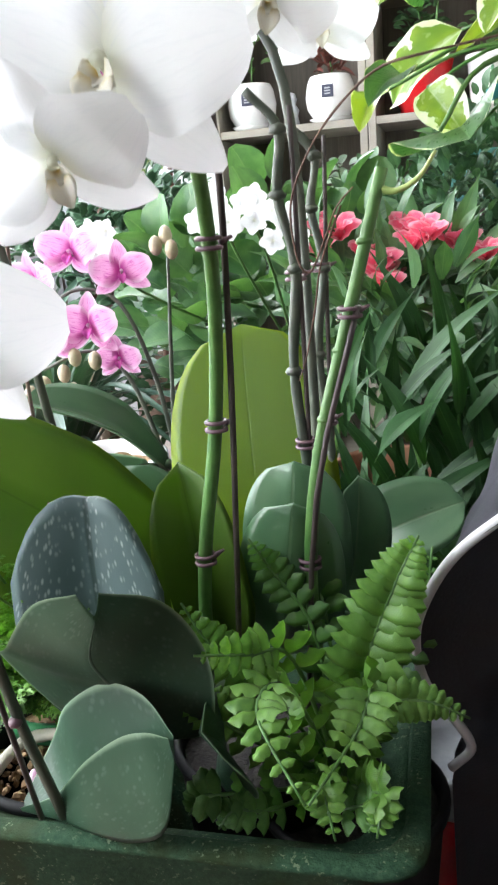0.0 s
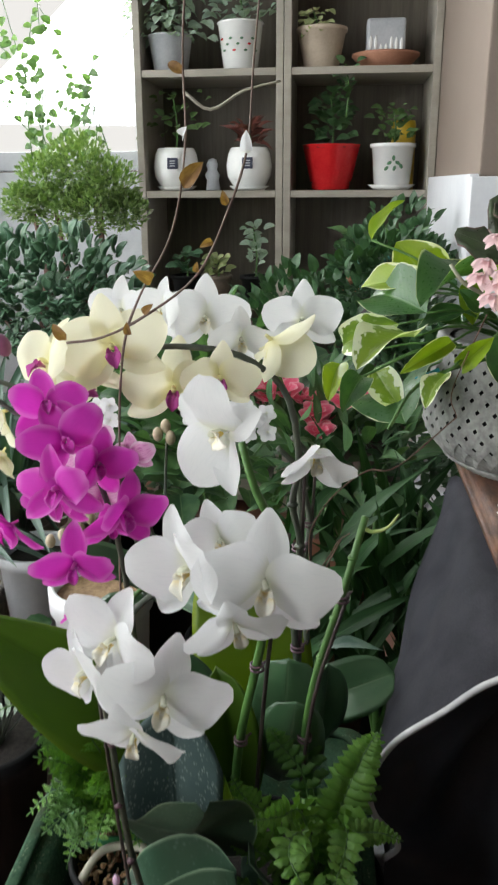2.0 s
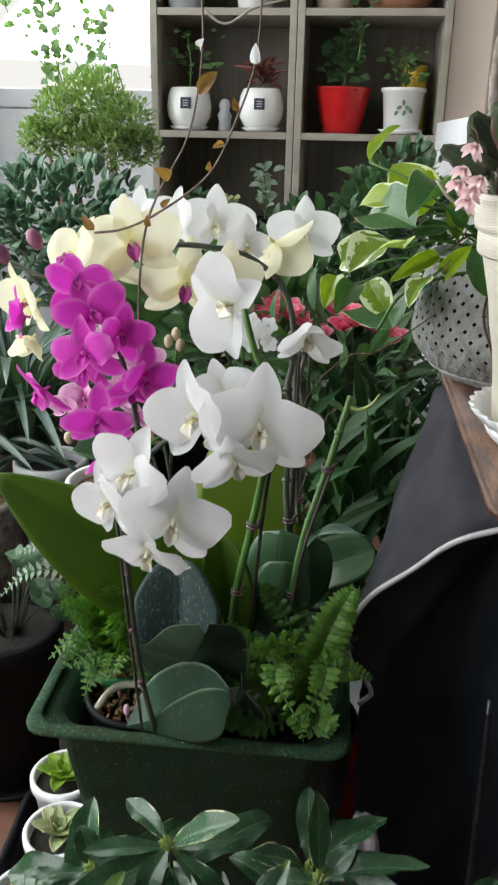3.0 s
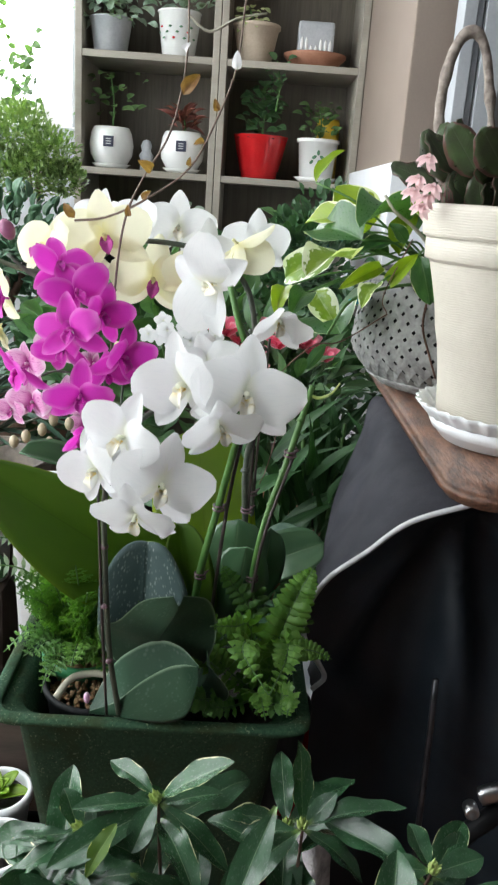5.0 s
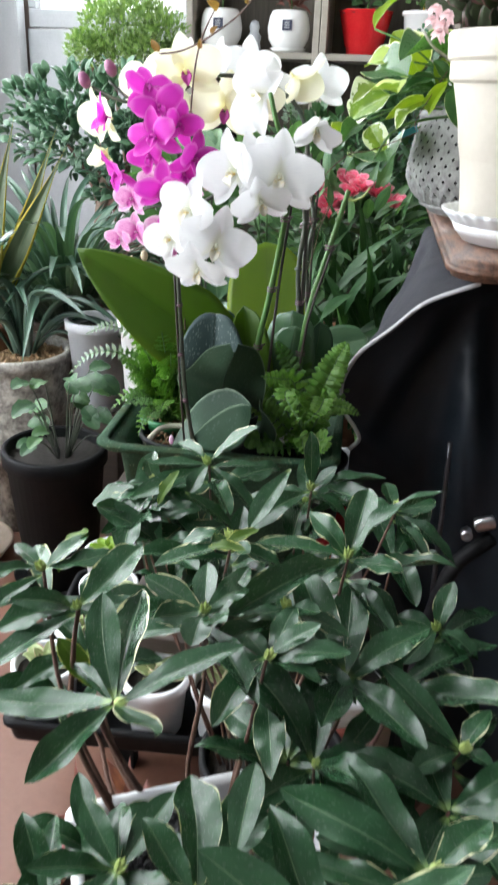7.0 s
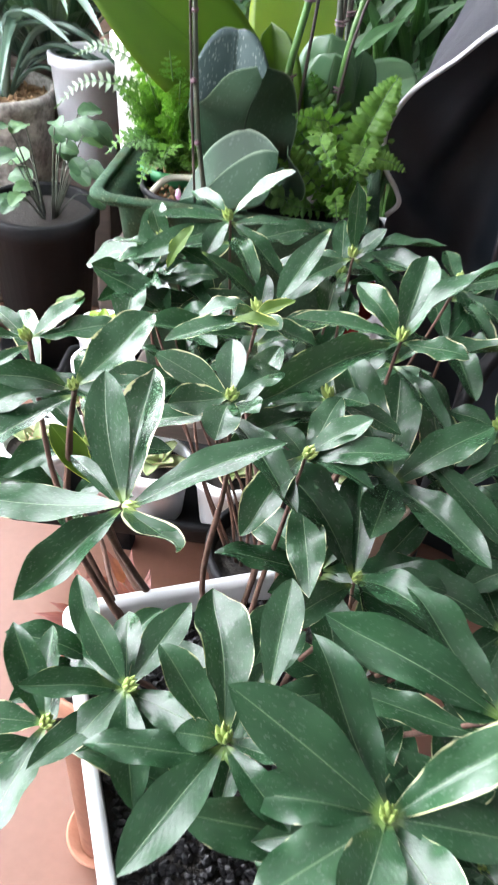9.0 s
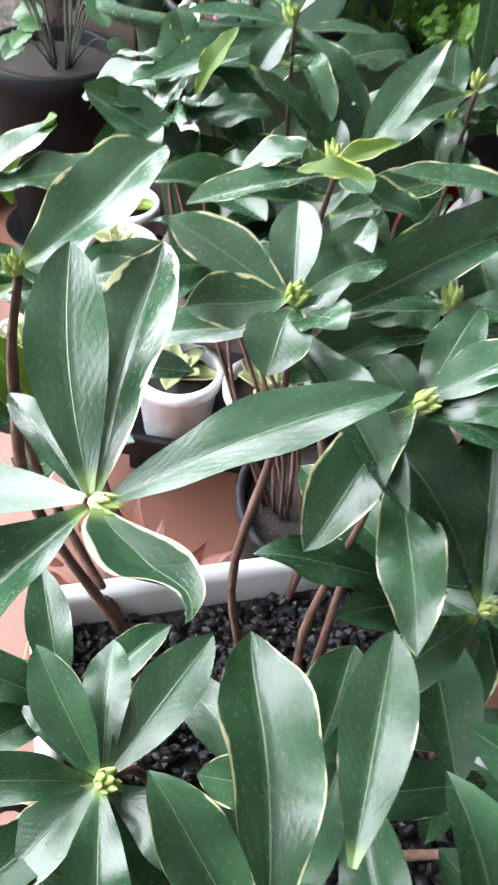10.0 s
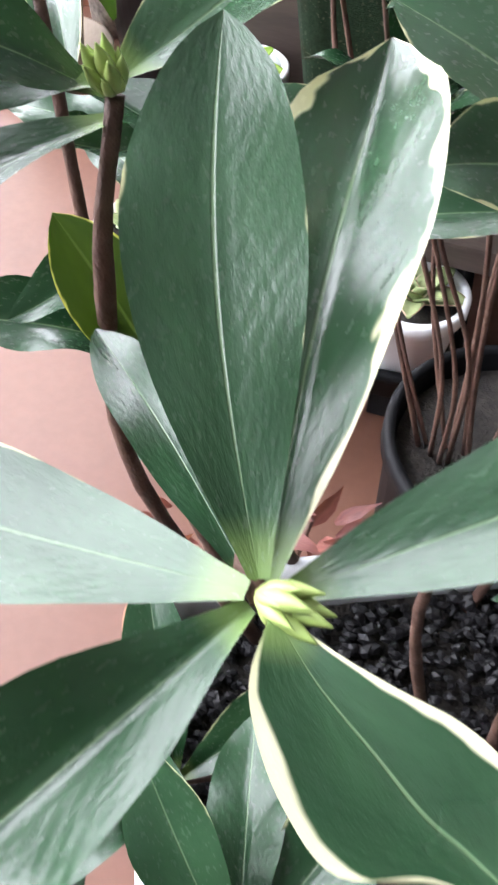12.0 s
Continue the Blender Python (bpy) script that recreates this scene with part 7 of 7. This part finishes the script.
part("pot_body", lathe([(0.07, 0), (0.072, 0.003), (0.09, 0.42), (0.094, 0.424), (0.094, 0.44), (0.088, 0.44), (0.08, 0.4)], (-0.76, 1.16, 0.001), 32), CLAY, snake)
greypot = pot("grey_pot", "pale grey plastic pot beside the strap-leaved plants", (-0.462, 1.10, 0.285), cup(0.048, 0.062, 0.195, 0.004, 0.004, 0.02), PALE_GREY, SOIL, fill=(0.049, 0.175))
part("pot_stand", box(-0.515, -0.41, 1.05, 1.15, 0.001, 0.2845, 0.004), BENCH_WOOD, greypot, "dark block under the pot", smooth=False)
grass = thing("strap_leaf_plant", "fountain of narrow grey-green strap leaves behind the clivia", "houseplant", (-0.66, 1.38, 0.0))
g = random.Random(17)
for i in range(190):
    a = g.uniform(0, 6.28)
    ln = g.uniform(0.20, 0.46)
    d = Vector((math.cos(a) * 0.9 - 0.15, math.sin(a) * 0.9 - 0.2, g.uniform(0.1, 1.1))).normalized() * ln
    b0 = Vector((-0.63 + 0.06 * math.cos(a), 1.34 + 0.05 * math.sin(a), 0.40))
    leaf(grass, b0, b0 + d, "gstrap%d" % (i % 4), GREYSTRAP if i % 4 == 0 else CLIVIA, g.uniform(0.04, 0.065), (-d.x, -d.y - 0.1, 0.5), shape="strap", ratio=1.0, arch=0.20 + 0.06 * (i % 3), fold=0.025, nl=12, nw=4, seed=i % 4)
part("pot_body", lathe(cup(0.07, 0.10, 0.41, 0.004, 0.004, 0.02), (-0.63, 1.36, 0.001), 32), BROWN_CLAY, grass)
whitepot = pot("tall_white_pot", "tall white plastic pot behind the orchid leaves", (-0.245, 0.765, 0.285), cup(0.045, 0.058, 0.315, 0.003, 0.004, 0.03), WHITE_PLASTIC, BARK_CHIPS, fill=(0.054, 0.30))
part("pot_stand", box(-0.32, -0.17, 0.815 - 0.12, 0.84, 0.001, 0.2845, 0.004), BENCH_WOOD, whitepot, "dark block under the pot", smooth=False)
beige = pot("beige_pot", "beige clay pot standing in a wide saucer", (-0.70, 0.90, 0.012), [(0.05, 0), (0.052, 0.003), (0.075, 0.20), (0.08, 0.205), (0.08, 0.22), (0.072, 0.22), (0.05, 0.02)], BEIGE_CLAY, SOIL, fill=(0.068, 0.20))
part("saucer", lathe([(0.07, 0), (0.075, 0.001), (0.10, 0.035), (0.094, 0.036), (0.07, 0.01)], (-0.70, 0.90, 0.001), 40), BEIGE_CLAY, beige)

# ---- jade plant, aralia and vines at the window ----
jade = thing("jade_plant", "old jade plant with thick trunk and glossy leaves", "houseplant", (-0.56, 1.75, 0.0))
part("trunk", tube([(-0.62, 1.60, 0.30), (-0.625, 1.58, 0.50), (-0.61, 1.60, 0.62), (-0.60, 1.64, 0.76)], 0.028, 0.016, 10, 5, bumps=0.3), plain("jade_bark", (0.16, 0.11, 0.08), (0.27, 0.20, 0.15), 40, 0.8, relief=0.002), jade)
twiggy(jade, (-0.61, 1.60, 0.62), ((-0.72, 1.62, 0.80), (-0.47, 1.58, 0.74), (-0.62, 1.7, 0.9), (-0.50, 1.62, 0.86)), 0.014)
crown(jade, (-0.63, 1.64, 0.83), (0.25, 0.18, 0.13), 820, 0.034, JADE, "petal", 0.62, 3, nl=6, nw=4, thick=0.1, lift=0.4, label="thick oval glossy leaves")
crown(jade, (-0.50, 1.60, 0.72), (0.16, 0.12, 0.14), 300, 0.034, JADE, "petal", 0.62, 4, nl=6, nw=4, thick=0.1, lift=0.3)
part("pot_body", lathe([(0.11, 0), (0.115, 0.01), (0.15, 0.30), (0.155, 0.32), (0.155, 0.34), (0.145, 0.34), (0.12, 0.05)], (-0.62, 1.62, 0.001), 32), BROWN_CLAY, jade)
aralia = thing("ming_aralia", "bushy feathery light green aralia in front of the window", "houseplant", (-0.66, 2.15, 0.0))
for k, (dx, dz, rr) in enumerate(((0.0, 0.05, 0.085), (0.085, 0.0, 0.075), (-0.085, 0.01, 0.08), (0.04, -0.06, 0.08), (-0.05, -0.07, 0.085), (-0.14, -0.05, 0.06), (0.115, -0.07, 0.06))):
    crown(aralia, (-0.64 + dx, 2.02 - 0.02 * (k % 2), 1.06 + dz), (rr, rr, rr * 0.80), 760, 0.0175, ARALIA, "lance", 0.5, 7 + k, lift=0.5, shell=0.1, lumps=2.2, label="fine feathery leaves")
twiggy(aralia, (-0.66, 2.15, 0.02), ((-0.74, 2.1, 1.0), (-0.62, 2.12, 1.05), (-0.80, 2.1, 0.98)), 0.012)
part("pot_body", lathe(cup(0.10, 0.13, 0.45), (-0.66, 2.14, 0.001), 32), BROWN_CLAY, aralia)
vine = thing("window_vine", "thin vine with scattered leaves against the bright window", "vine", (-0.66, 2.3, 0.9))
part("branch", tube([(-0.64, 2.34, 0.001), (-0.66, 2.33, 0.6), (-0.70, 2.28, 1.12)], 0.006, 0.003, 6, 4), BARK, vine)
g = random.Random(12)
for i in range(9):
    a = Vector((-0.62 - 0.03 * i, 2.28, 1.1))
    b = Vector((-0.60 - g.uniform(0, 0.42), 2.26, g.uniform(1.3, 1.62)))
    part("branch", tube([a, a.lerp(b, 0.5) + Vector((g.uniform(-0.05, 0.05), 0, 0.02)), b], 0.0022, 0.0012, 5, 4), STEM, vine)
    for k in range(18):
        p = a.lerp(b, 0.1 + 0.9 * k / 17) + Vector((g.uniform(-0.02, 0.02), g.uniform(-0.02, 0.02), g.uniform(-0.02, 0.02)))
        leaf(vine, p, p + Vector((g.uniform(-1, 1), -0.3, g.uniform(-0.7, 0.5))).normalized() * g.uniform(0.016, 0.036), "vine%d" % (k % 3), VINE, 0.72, (0, -1, 0.3), shape="ovate", ratio=1.0, arch=0.08, fold=0.25, nl=6, nw=4, seed=k % 3)

# ---- green growth between orchids and bookcase ----
geranium = thing("geranium", "geranium with soft lobed green leaves and small white flowers", "houseplant", (-0.12, 1.15, 0.3))
crown(geranium, (-0.14, 1.15, 0.70), (0.24, 0.16, 0.15), 260, 0.055, BUSH, "petal", 0.95, 21, nl=6, nw=4, lift=0.3, label="soft rounded leaves", arch=0.1, fold=0.35)
twiggy(geranium, (-0.12, 1.15, 0.30), ((-0.2, 1.12, 0.66), (-0.05, 1.12, 0.7), (-0.15, 1.2, 0.72)), 0.005, STEM)
part("pot_body", lathe(cup(0.08, 0.10, 0.30), (-0.12, 1.15, 0.001), 32), BLACK_PLASTIC, geranium)
g = random.Random(77)
b = blade("petal", 0.9, 0.1, 0.1, 0.06, nl=6, nw=5)
for c0 in ((-0.115, 0.76, 0.818), (-0.085, 0.75, 0.815), (-0.055, 0.78, 0.80), (-0.245, 0.80, 0.80)):
    rows = []
    for q in range(5):
        p = Vector(c0) + Vector((g.uniform(-0.016, 0.016), g.uniform(-0.01, 0.01), g.uniform(-0.014, 0.014)))
        for k in range(5):
            a = k * 1.2566 + q
            d = Vector((math.cos(a), -0.35, math.sin(a))).normalized() * 0.0125
            rows.append((b, along(p, p + d, (0, -1, 0.1))))
    put("blossom", many("blossom", rows), WHITE_PETAL, Matrix.Identity(4), geranium, "small white blossom cluster")
    part("flower_stalk", tube([(c0[0], c0[1] + 0.02, c0[2] - 0.005), (c0[0] - 0.005, c0[1] + 0.12, c0[2] - 0.06), (-0.12, 1.12, 0.62)], 0.0015, 0.0018, 5, 4), STEM, geranium)
jasmine = thing("dark_leafed_shrub", "dark green leafy shrub behind the orchids", "shrub", (-0.34, 1.45, 0.3))
crown(jasmine, (-0.32, 1.38, 0.62), (0.16, 0.14, 0.2), 420, 0.038, BUSH_DARK, "ovate", 0.55, 22, nl=5, nw=3)
crown(jasmine, (0.02, 1.7, 0.69), (0.3, 0.2, 0.2), 1400, 0.036, BUSH_DARK, "ovate", 0.55, 23, nl=5, nw=3)
part("pot_body", lathe(cup(0.10, 0.13, 0.35), (-0.30, 1.42, 0.001), 32), BLACK_PLASTIC, jasmine)
kalanchoe = thing("coral_flowering_plant", "plant with dense coral red flower heads among green leaves", "flowering plant", (0.03, 1.02, 0.3))
g = random.Random(55)
for i in range(18):
    q = ((-0.05, 0.765), (-0.01, 0.735), (0.045, 0.775), (0.085, 0.75))[i % 4]
    p = Vector((q[0] + g.uniform(-0.03, 0.03), g.uniform(0.98, 1.05), q[1] + g.uniform(-0.02, 0.02)))
    rows = []
    b = blade("petal", 0.75, 0.14, 0.25, 0.05, nl=6, nw=4)
    tw = g.uniform(0, 6.28)
    for k in range(6):
        a = tw + k * 1.05
        rows.append((b, along(p, p + Vector((math.cos(a) * 0.9, math.sin(a) * 0.6 - 0.35, 0.6)).normalized() * g.uniform(0.022, 0.032), (-math.cos(a), -math.sin(a) - 0.4, 0.3))))
    put("flower", many("flower", rows), RED_PETAL, Matrix.Identity(4), kalanchoe)
crown(kalanchoe, (0.02, 0.99, 0.70), (0.13, 0.1, 0.09), 170, 0.065, BUSH, "lance", 0.26, 31, nl=6, nw=4)
part("pot_body", lathe(cup(0.07, 0.09, 0.5), (0.02, 1.04, 0.001), 32), CLAY, kalanchoe)
strap_plant = thing("strap_leaf_orchid", "dense clump of dark green lance-shaped leaves", "houseplant", (0.10, 0.90, 0.30))
g = random.Random(66)
for i in range(290):
    c0 = Vector((g.uniform(-0.03, 0.20), g.uniform(0.78, 1.0), g.uniform(0.36, 0.655)))
    a = g.uniform(0, 6.28)
    d = Vector((math.cos(a) * 0.75 + 0.15, math.sin(a) * 0.5 - 0.25, g.uniform(0.5, 1.8))).normalized() * g.uniform(0.08, 0.16)
    leaf(strap_plant, c0, c0 + d, "lance%d" % (i % 5), STRAP, g.uniform(0.085, 0.14), (-d.x * 3, -0.6, 0.6), shape="lance", ratio=1.0, arch=0.06 + 0.05 * (i % 3), fold=0.035, nl=10, nw=4, twist=0.2 * (i % 3 - 1), seed=i % 5)
twiggy(strap_plant, (0.10, 0.90, 0.3), ((0.02, 0.88, 0.66), (0.08, 0.86, 0.68), (0.14, 0.88, 0.68), (0.18, 0.9, 0.62)), 0.006, STEM)
part("pot_body", lathe(cup(0.08, 0.10, 0.32), (0.10, 0.90, 0.001), 32), BLACK_PLASTIC, strap_plant)
silver_leaf = leaf(strap_plant, (0.03, 0.64, 0.605), (0.086, 0.62, 0.618), "silver_lance", GREYSTRAP, 0.24, (0, -0.5, 1), shape="lance", ratio=1.0, arch=0.08, fold=0.3, nl=10, nw=4)

# ---- things on the shelves ----
SHELF = 1.0355


def small_plant(name, label, at, n, size, mat, shape="ovate", ratio=0.5, spread=0.05, height=0.06, seed=0, hang=False, cat="houseplant"):
    t = thing(name, label, cat, at)
    g = random.Random(seed)
    for i in range(n):
        a = g.uniform(0, 6.28)
        h = g.uniform(0.1, 1) * height
        p = Vector(at) + Vector((math.cos(a) * spread * g.random(), math.sin(a) * spread * 0.6 * g.random(), h))
        d = Vector((math.cos(a), math.sin(a) - 0.2, g.uniform(-0.4, 0.9) - (0.7 if hang else 0))).normalized() * size * g.uniform(0.6, 1.2)
        leaf(t, p, p + d, name + str(i % 3), mat, ratio * 1.6, (0, -0.6, 0.8), shape=shape, ratio=1.0, arch=0.1, fold=0.25, nl=6, nw=4, seed=i % 3)
    part("stem", tube([Vector(at) - Vector((0, 0, 0.03)), Vector(at) + Vector((0.006, 0, height * 0.4)), Vector(at) + Vector((-0.006, 0, height * 0.95))], 0.0035, 0.002, 6, 3), STEM, t)
    return t


for x in (-0.485, -0.259):
    p = pot("round_white_pot", "round white glazed pot with a dark square label and saucer", (x, 2.50, SHELF), [(0.048, 0.012), (0.05, 0.013), (0.066, 0.04), (0.070, 0.07), (0.064, 0.105), (0.056, 0.122), (0.052, 0.124), (0.049, 0.12), (0.055, 0.09), (0.045, 0.02)], WHITE_GLAZE, SOIL, "round white pots", fill=(0.05, 0.115))
    saucer(p, (x, 2.50, SHELF), 0.062, 0.013, WHITE_GLAZE)
    lab = part("label", box(-0.016, 0.016, -0.0015, 0.0015, -0.016, 0.016, 0.001), INK, p, "dark square label", smooth=False, m=Matrix.Translation((x + 0.002, 2.50 - 0.0695, SHELF + 0.078)) @ Matrix.Rotation(radians(-6), 4, "X"))
    for k in (-0.007, 0.0, 0.007):
        part("print_bar", box(-0.008, 0.008, -0.0008, 0.0008, -0.0015, 0.0015), GREY_PLASTIC, lab, smooth=False, m=Matrix.Translation((x + 0.002, 2.50 - 0.0722, SHELF + 0.078 + k)) @ Matrix.Rotation(radians(-6), 4, "X"))
small_plant("trailing_houseplant", "sparse trailing plant with grey-green leaves in a white pot", (-0.485, 2.50, SHELF + 0.125), 34, 0.030, VINE, height=0.16, spread=0.11, seed=71)
small_plant("red_leafed_plant", "small plant with narrow drooping red leaves", (-0.259, 2.50, SHELF + 0.12), 44, 0.06, RED_LEAF, "lance", 0.18, 0.04, 0.06, 72)
fig = thing("figurine", "small grey stone figurine on the shelf", "figurine", (-0.374, 2.52, SHELF))
part("figure", lathe([(0.02, 0), (0.022, 0.004), (0.018, 0.03), (0.023, 0.045), (0.014, 0.06), (0.018, 0.075), (0.012, 0.09), (0.002, 0.094)], (-0.374, 2.51, SHELF), 20, wobble=0.06), GREY_PLASTIC, fig)
p = pot("red_pot", "flared glossy red ceramic pot", (-0.011, 2.51, SHELF), [(0.05, 0), (0.056, 0.002), (0.058, 0.02), (0.062, 0.024), (0.086, 0.128), (0.088, 0.13), (0.083, 0.13), (0.06, 0.03)], RED_GLAZE, SOIL, fill=(0.08, 0.12), seg=8)
small_plant("ivy_plant", "dark green ivy-like plant in the red pot", (-0.011, 2.51, SHELF + 0.125), 60, 0.042, BUSH, "ovate", 0.5, 0.06, 0.15, 73)
small_plant("trailing_vine", "thin trailing vine hanging from the shelf above", (0.03, 2.46, SHELF + 0.23), 22, 0.03, BUSH, "ovate", 0.5, 0.03, 0.12, 74)
p = pot("white_pot", "straight white ceramic pot with green printed leaves and saucer", (0.172, 2.50, SHELF), [(0.05, 0.013), (0.053, 0.014), (0.062, 0.118), (0.068, 0.119), (0.068, 0.13), (0.062, 0.131), (0.056, 0.12), (0.045, 0.02)], WHITE_GLAZE, SOIL, fill=(0.057, 0.118))
saucer(p, (0.172, 2.50, SHELF), 0.072, 0.015, WHITE_GLAZE)
for k, (dx, dz, a) in enumerate(((0.0, 0.088, 0), (-0.012, 0.075, 60), (0.012, 0.075, -60), (0.003, 0.06, 20), (0.022, 0.066, -30), (-0.02, 0.06, 40))):
    r = 0.0535 + (dz - 0.013) * 0.086 + 0.0012
    part("print_leaf", ball((0, 0, 0), 0.008, 2, (0.6, 0.12, 1.0)), INK_GREEN, p, "printed green leaf", m=Matrix.Translation((0.172 + dx, 2.50 - math.sqrt(r * r - dx * dx), SHELF + dz)) @ Matrix.Rotation(radians(a), 4, "Y"))
small_plant("upright_houseplant", "small upright green plant in the printed pot", (0.172, 2.50, SHELF + 0.125), 55, 0.03, VINE, "ovate", 0.45, 0.065, 0.11, 75)
can = tagged(part("yellow_canister", lathe([(0.035, 0), (0.037, 0.002), (0.037, 0.19), (0.034, 0.20), (0.03, 0.20)], (0.207, 2.60, SHELF), 24), YELLOW_THING, None), "tall yellow canister at the back of the shelf", "canister")
UP = 1.3705
p = pot("printed_white_pot", "white ceramic pot printed with green sprigs and red berries", (-0.283, 2.50, UP), cup(0.05, 0.066, 0.13, 0.004, 0.002, 0.006), WHITE_GLAZE, SOIL, fill=(0.06, 0.12))
for k in range(12):
    a = radians(-150 + 10 * k)
    part("print_leaf", ball((0, 0, 0), 0.006, 1, (1.0, 0.2, 0.6)), RED_GLAZE if k % 4 == 1 else INK_GREEN, p, "printed sprig", m=Matrix.Translation((-0.283 + 0.0635 * math.cos(a), 2.50 + 0.0635 * math.sin(a), UP + 0.065 + 0.018 * math.sin(k * 2.1))) @ Matrix.Rotation(a + 1.57, 4, "Z"))
small_plant("grey_leafed_plant", "bushy plant with grey-green oval leaves", (-0.283, 2.50, UP + 0.12), 80, 0.036, SILVER_FERN, "ovate", 0.5, 0.10, 0.10, 76)
p = pot("glass_pot", "grey translucent round pot under overflowing leaves", (-0.492, 2.50, UP), cup(0.05, 0.065, 0.10, 0.004, 0.002, 0.006), GREY_PLASTIC, SOIL, fill=(0.06, 0.09))
small_plant("overflowing_plant", "overflowing plant with pale grey-green leaves", (-0.492, 2.49, UP + 0.07), 150, 0.034, SILVER_FERN, "ovate", 0.45, 0.13, 0.14, 77, True)
p = pot("beige_pot", "beige ceramic pot with a trailing succulent", (-0.046, 2.50, UP), cup(0.05, 0.07, 0.11, 0.004, 0.004, 0.012), BEIGE_CLAY, SOIL, fill=(0.064, 0.10))
small_plant("trailing_succulent", "pale trailing succulent spilling over a beige pot", (-0.065, 2.46, UP + 0.09), 60, 0.022, SUCCULENT, "petal", 0.5, 0.04, 0.06, 78, True)
p = thing("brown_dish", "wide brown clay dish with a grey glazed pot", "plant pot", (0.14, 2.52, UP))
part("dish", lathe([(0.06, 0), (0.064, 0.002), (0.098, 0.035), (0.098, 0.042), (0.092, 0.042), (0.06, 0.01)], (0.14, 2.53, UP), 40), CLAY, p)
part("pot_body", box(0.082, 0.192, 2.48, 2.58, UP + 0.012, UP + 0.13, 0.008), GREY_PLASTIC, p, "square grey pot with drip glaze", smooth=False)
g = random.Random(2)
for k in range(7):
    part("drip", ball((0.094 + 0.0145 * k, 2.4795, UP + 0.055 + g.uniform(-0.012, 0.012)), 0.006, 2, (0.8, 0.25, 3.2)), WHITE_GLAZE, p, "pale drip of glaze")
for i, (x, lab, s) in enumerate(((-0.46, 0.05, 81), (-0.36, 0.06, 82), (-0.24, 0.05, 83), (0.05, 0.05, 84), (0.2, 0.05, 85))):
    pot("small_dark_pot", "small dark pot in the lower shelf", (x, 2.48, 0.7005), cup(0.035, 0.045, 0.08), (BLACK_PLASTIC, BROWN_CLAY, BLACK_PLASTIC, CLAY, BLACK_PLASTIC)[i], SOIL, "pots on the lower shelf", fill=(0.04, 0.07))
    small_plant("small_succulent", "small upright succulent in the lower shelf", (x, 2.48, 0.7005 + 0.075), 26, 0.035, (JADE, SUCCULENT, SILVER_FERN, BUSH, JADE)[i], "petal", 0.45, 0.03, (0.07, 0.06, 0.16, 0.1, 0.1)[i], s)
teal = pot("teal_bowl", "teal glazed bowl of low green plants", (0.13, 1.95, 0.80), [(0.05, 0), (0.052, 0.002), (0.088, 0.08), (0.098, 0.085), (0.098, 0.10), (0.09, 0.10), (0.06, 0.02)], TEAL, SOIL, fill=(0.085, 0.09))
part("stand", lathe([(0.07, 0), (0.072, 0.002), (0.05, 0.4), (0.06, 0.797), (0.03, 0.798)], (0.13, 1.95, 0.001), 24), BENCH_WOOD, teal, "dark stand under the bowl")
small_plant("low_houseplant", "low spreading green plant in the teal bowl", (0.13, 1.95, 0.89), 50, 0.05, BUSH, "lance", 0.3, 0.1, 0.05, 91)
shrub2 = thing("dark_leafed_shrub", "dark green bushy plant below the bookcase", "shrub", (0.12, 1.6, 0.4))
crown(shrub2, (0.14, 1.72, 0.84), (0.14, 0.12, 0.17), 800, 0.032, BUSH_DARK, "ovate", 0.55, 24, nl=5, nw=3)
crown(shrub2, (0.22, 1.25, 0.62), (0.16, 0.2, 0.22), 700, 0.04, BUSH_DARK, "ovate", 0.5, 25, nl=5, nw=3)
crown(shrub2, (0.50, 0.75, 0.55), (0.15, 0.15, 0.14), 160, 0.055, BUSH_DARK, "ovate", 0.5, 26, nl=5, nw=3)
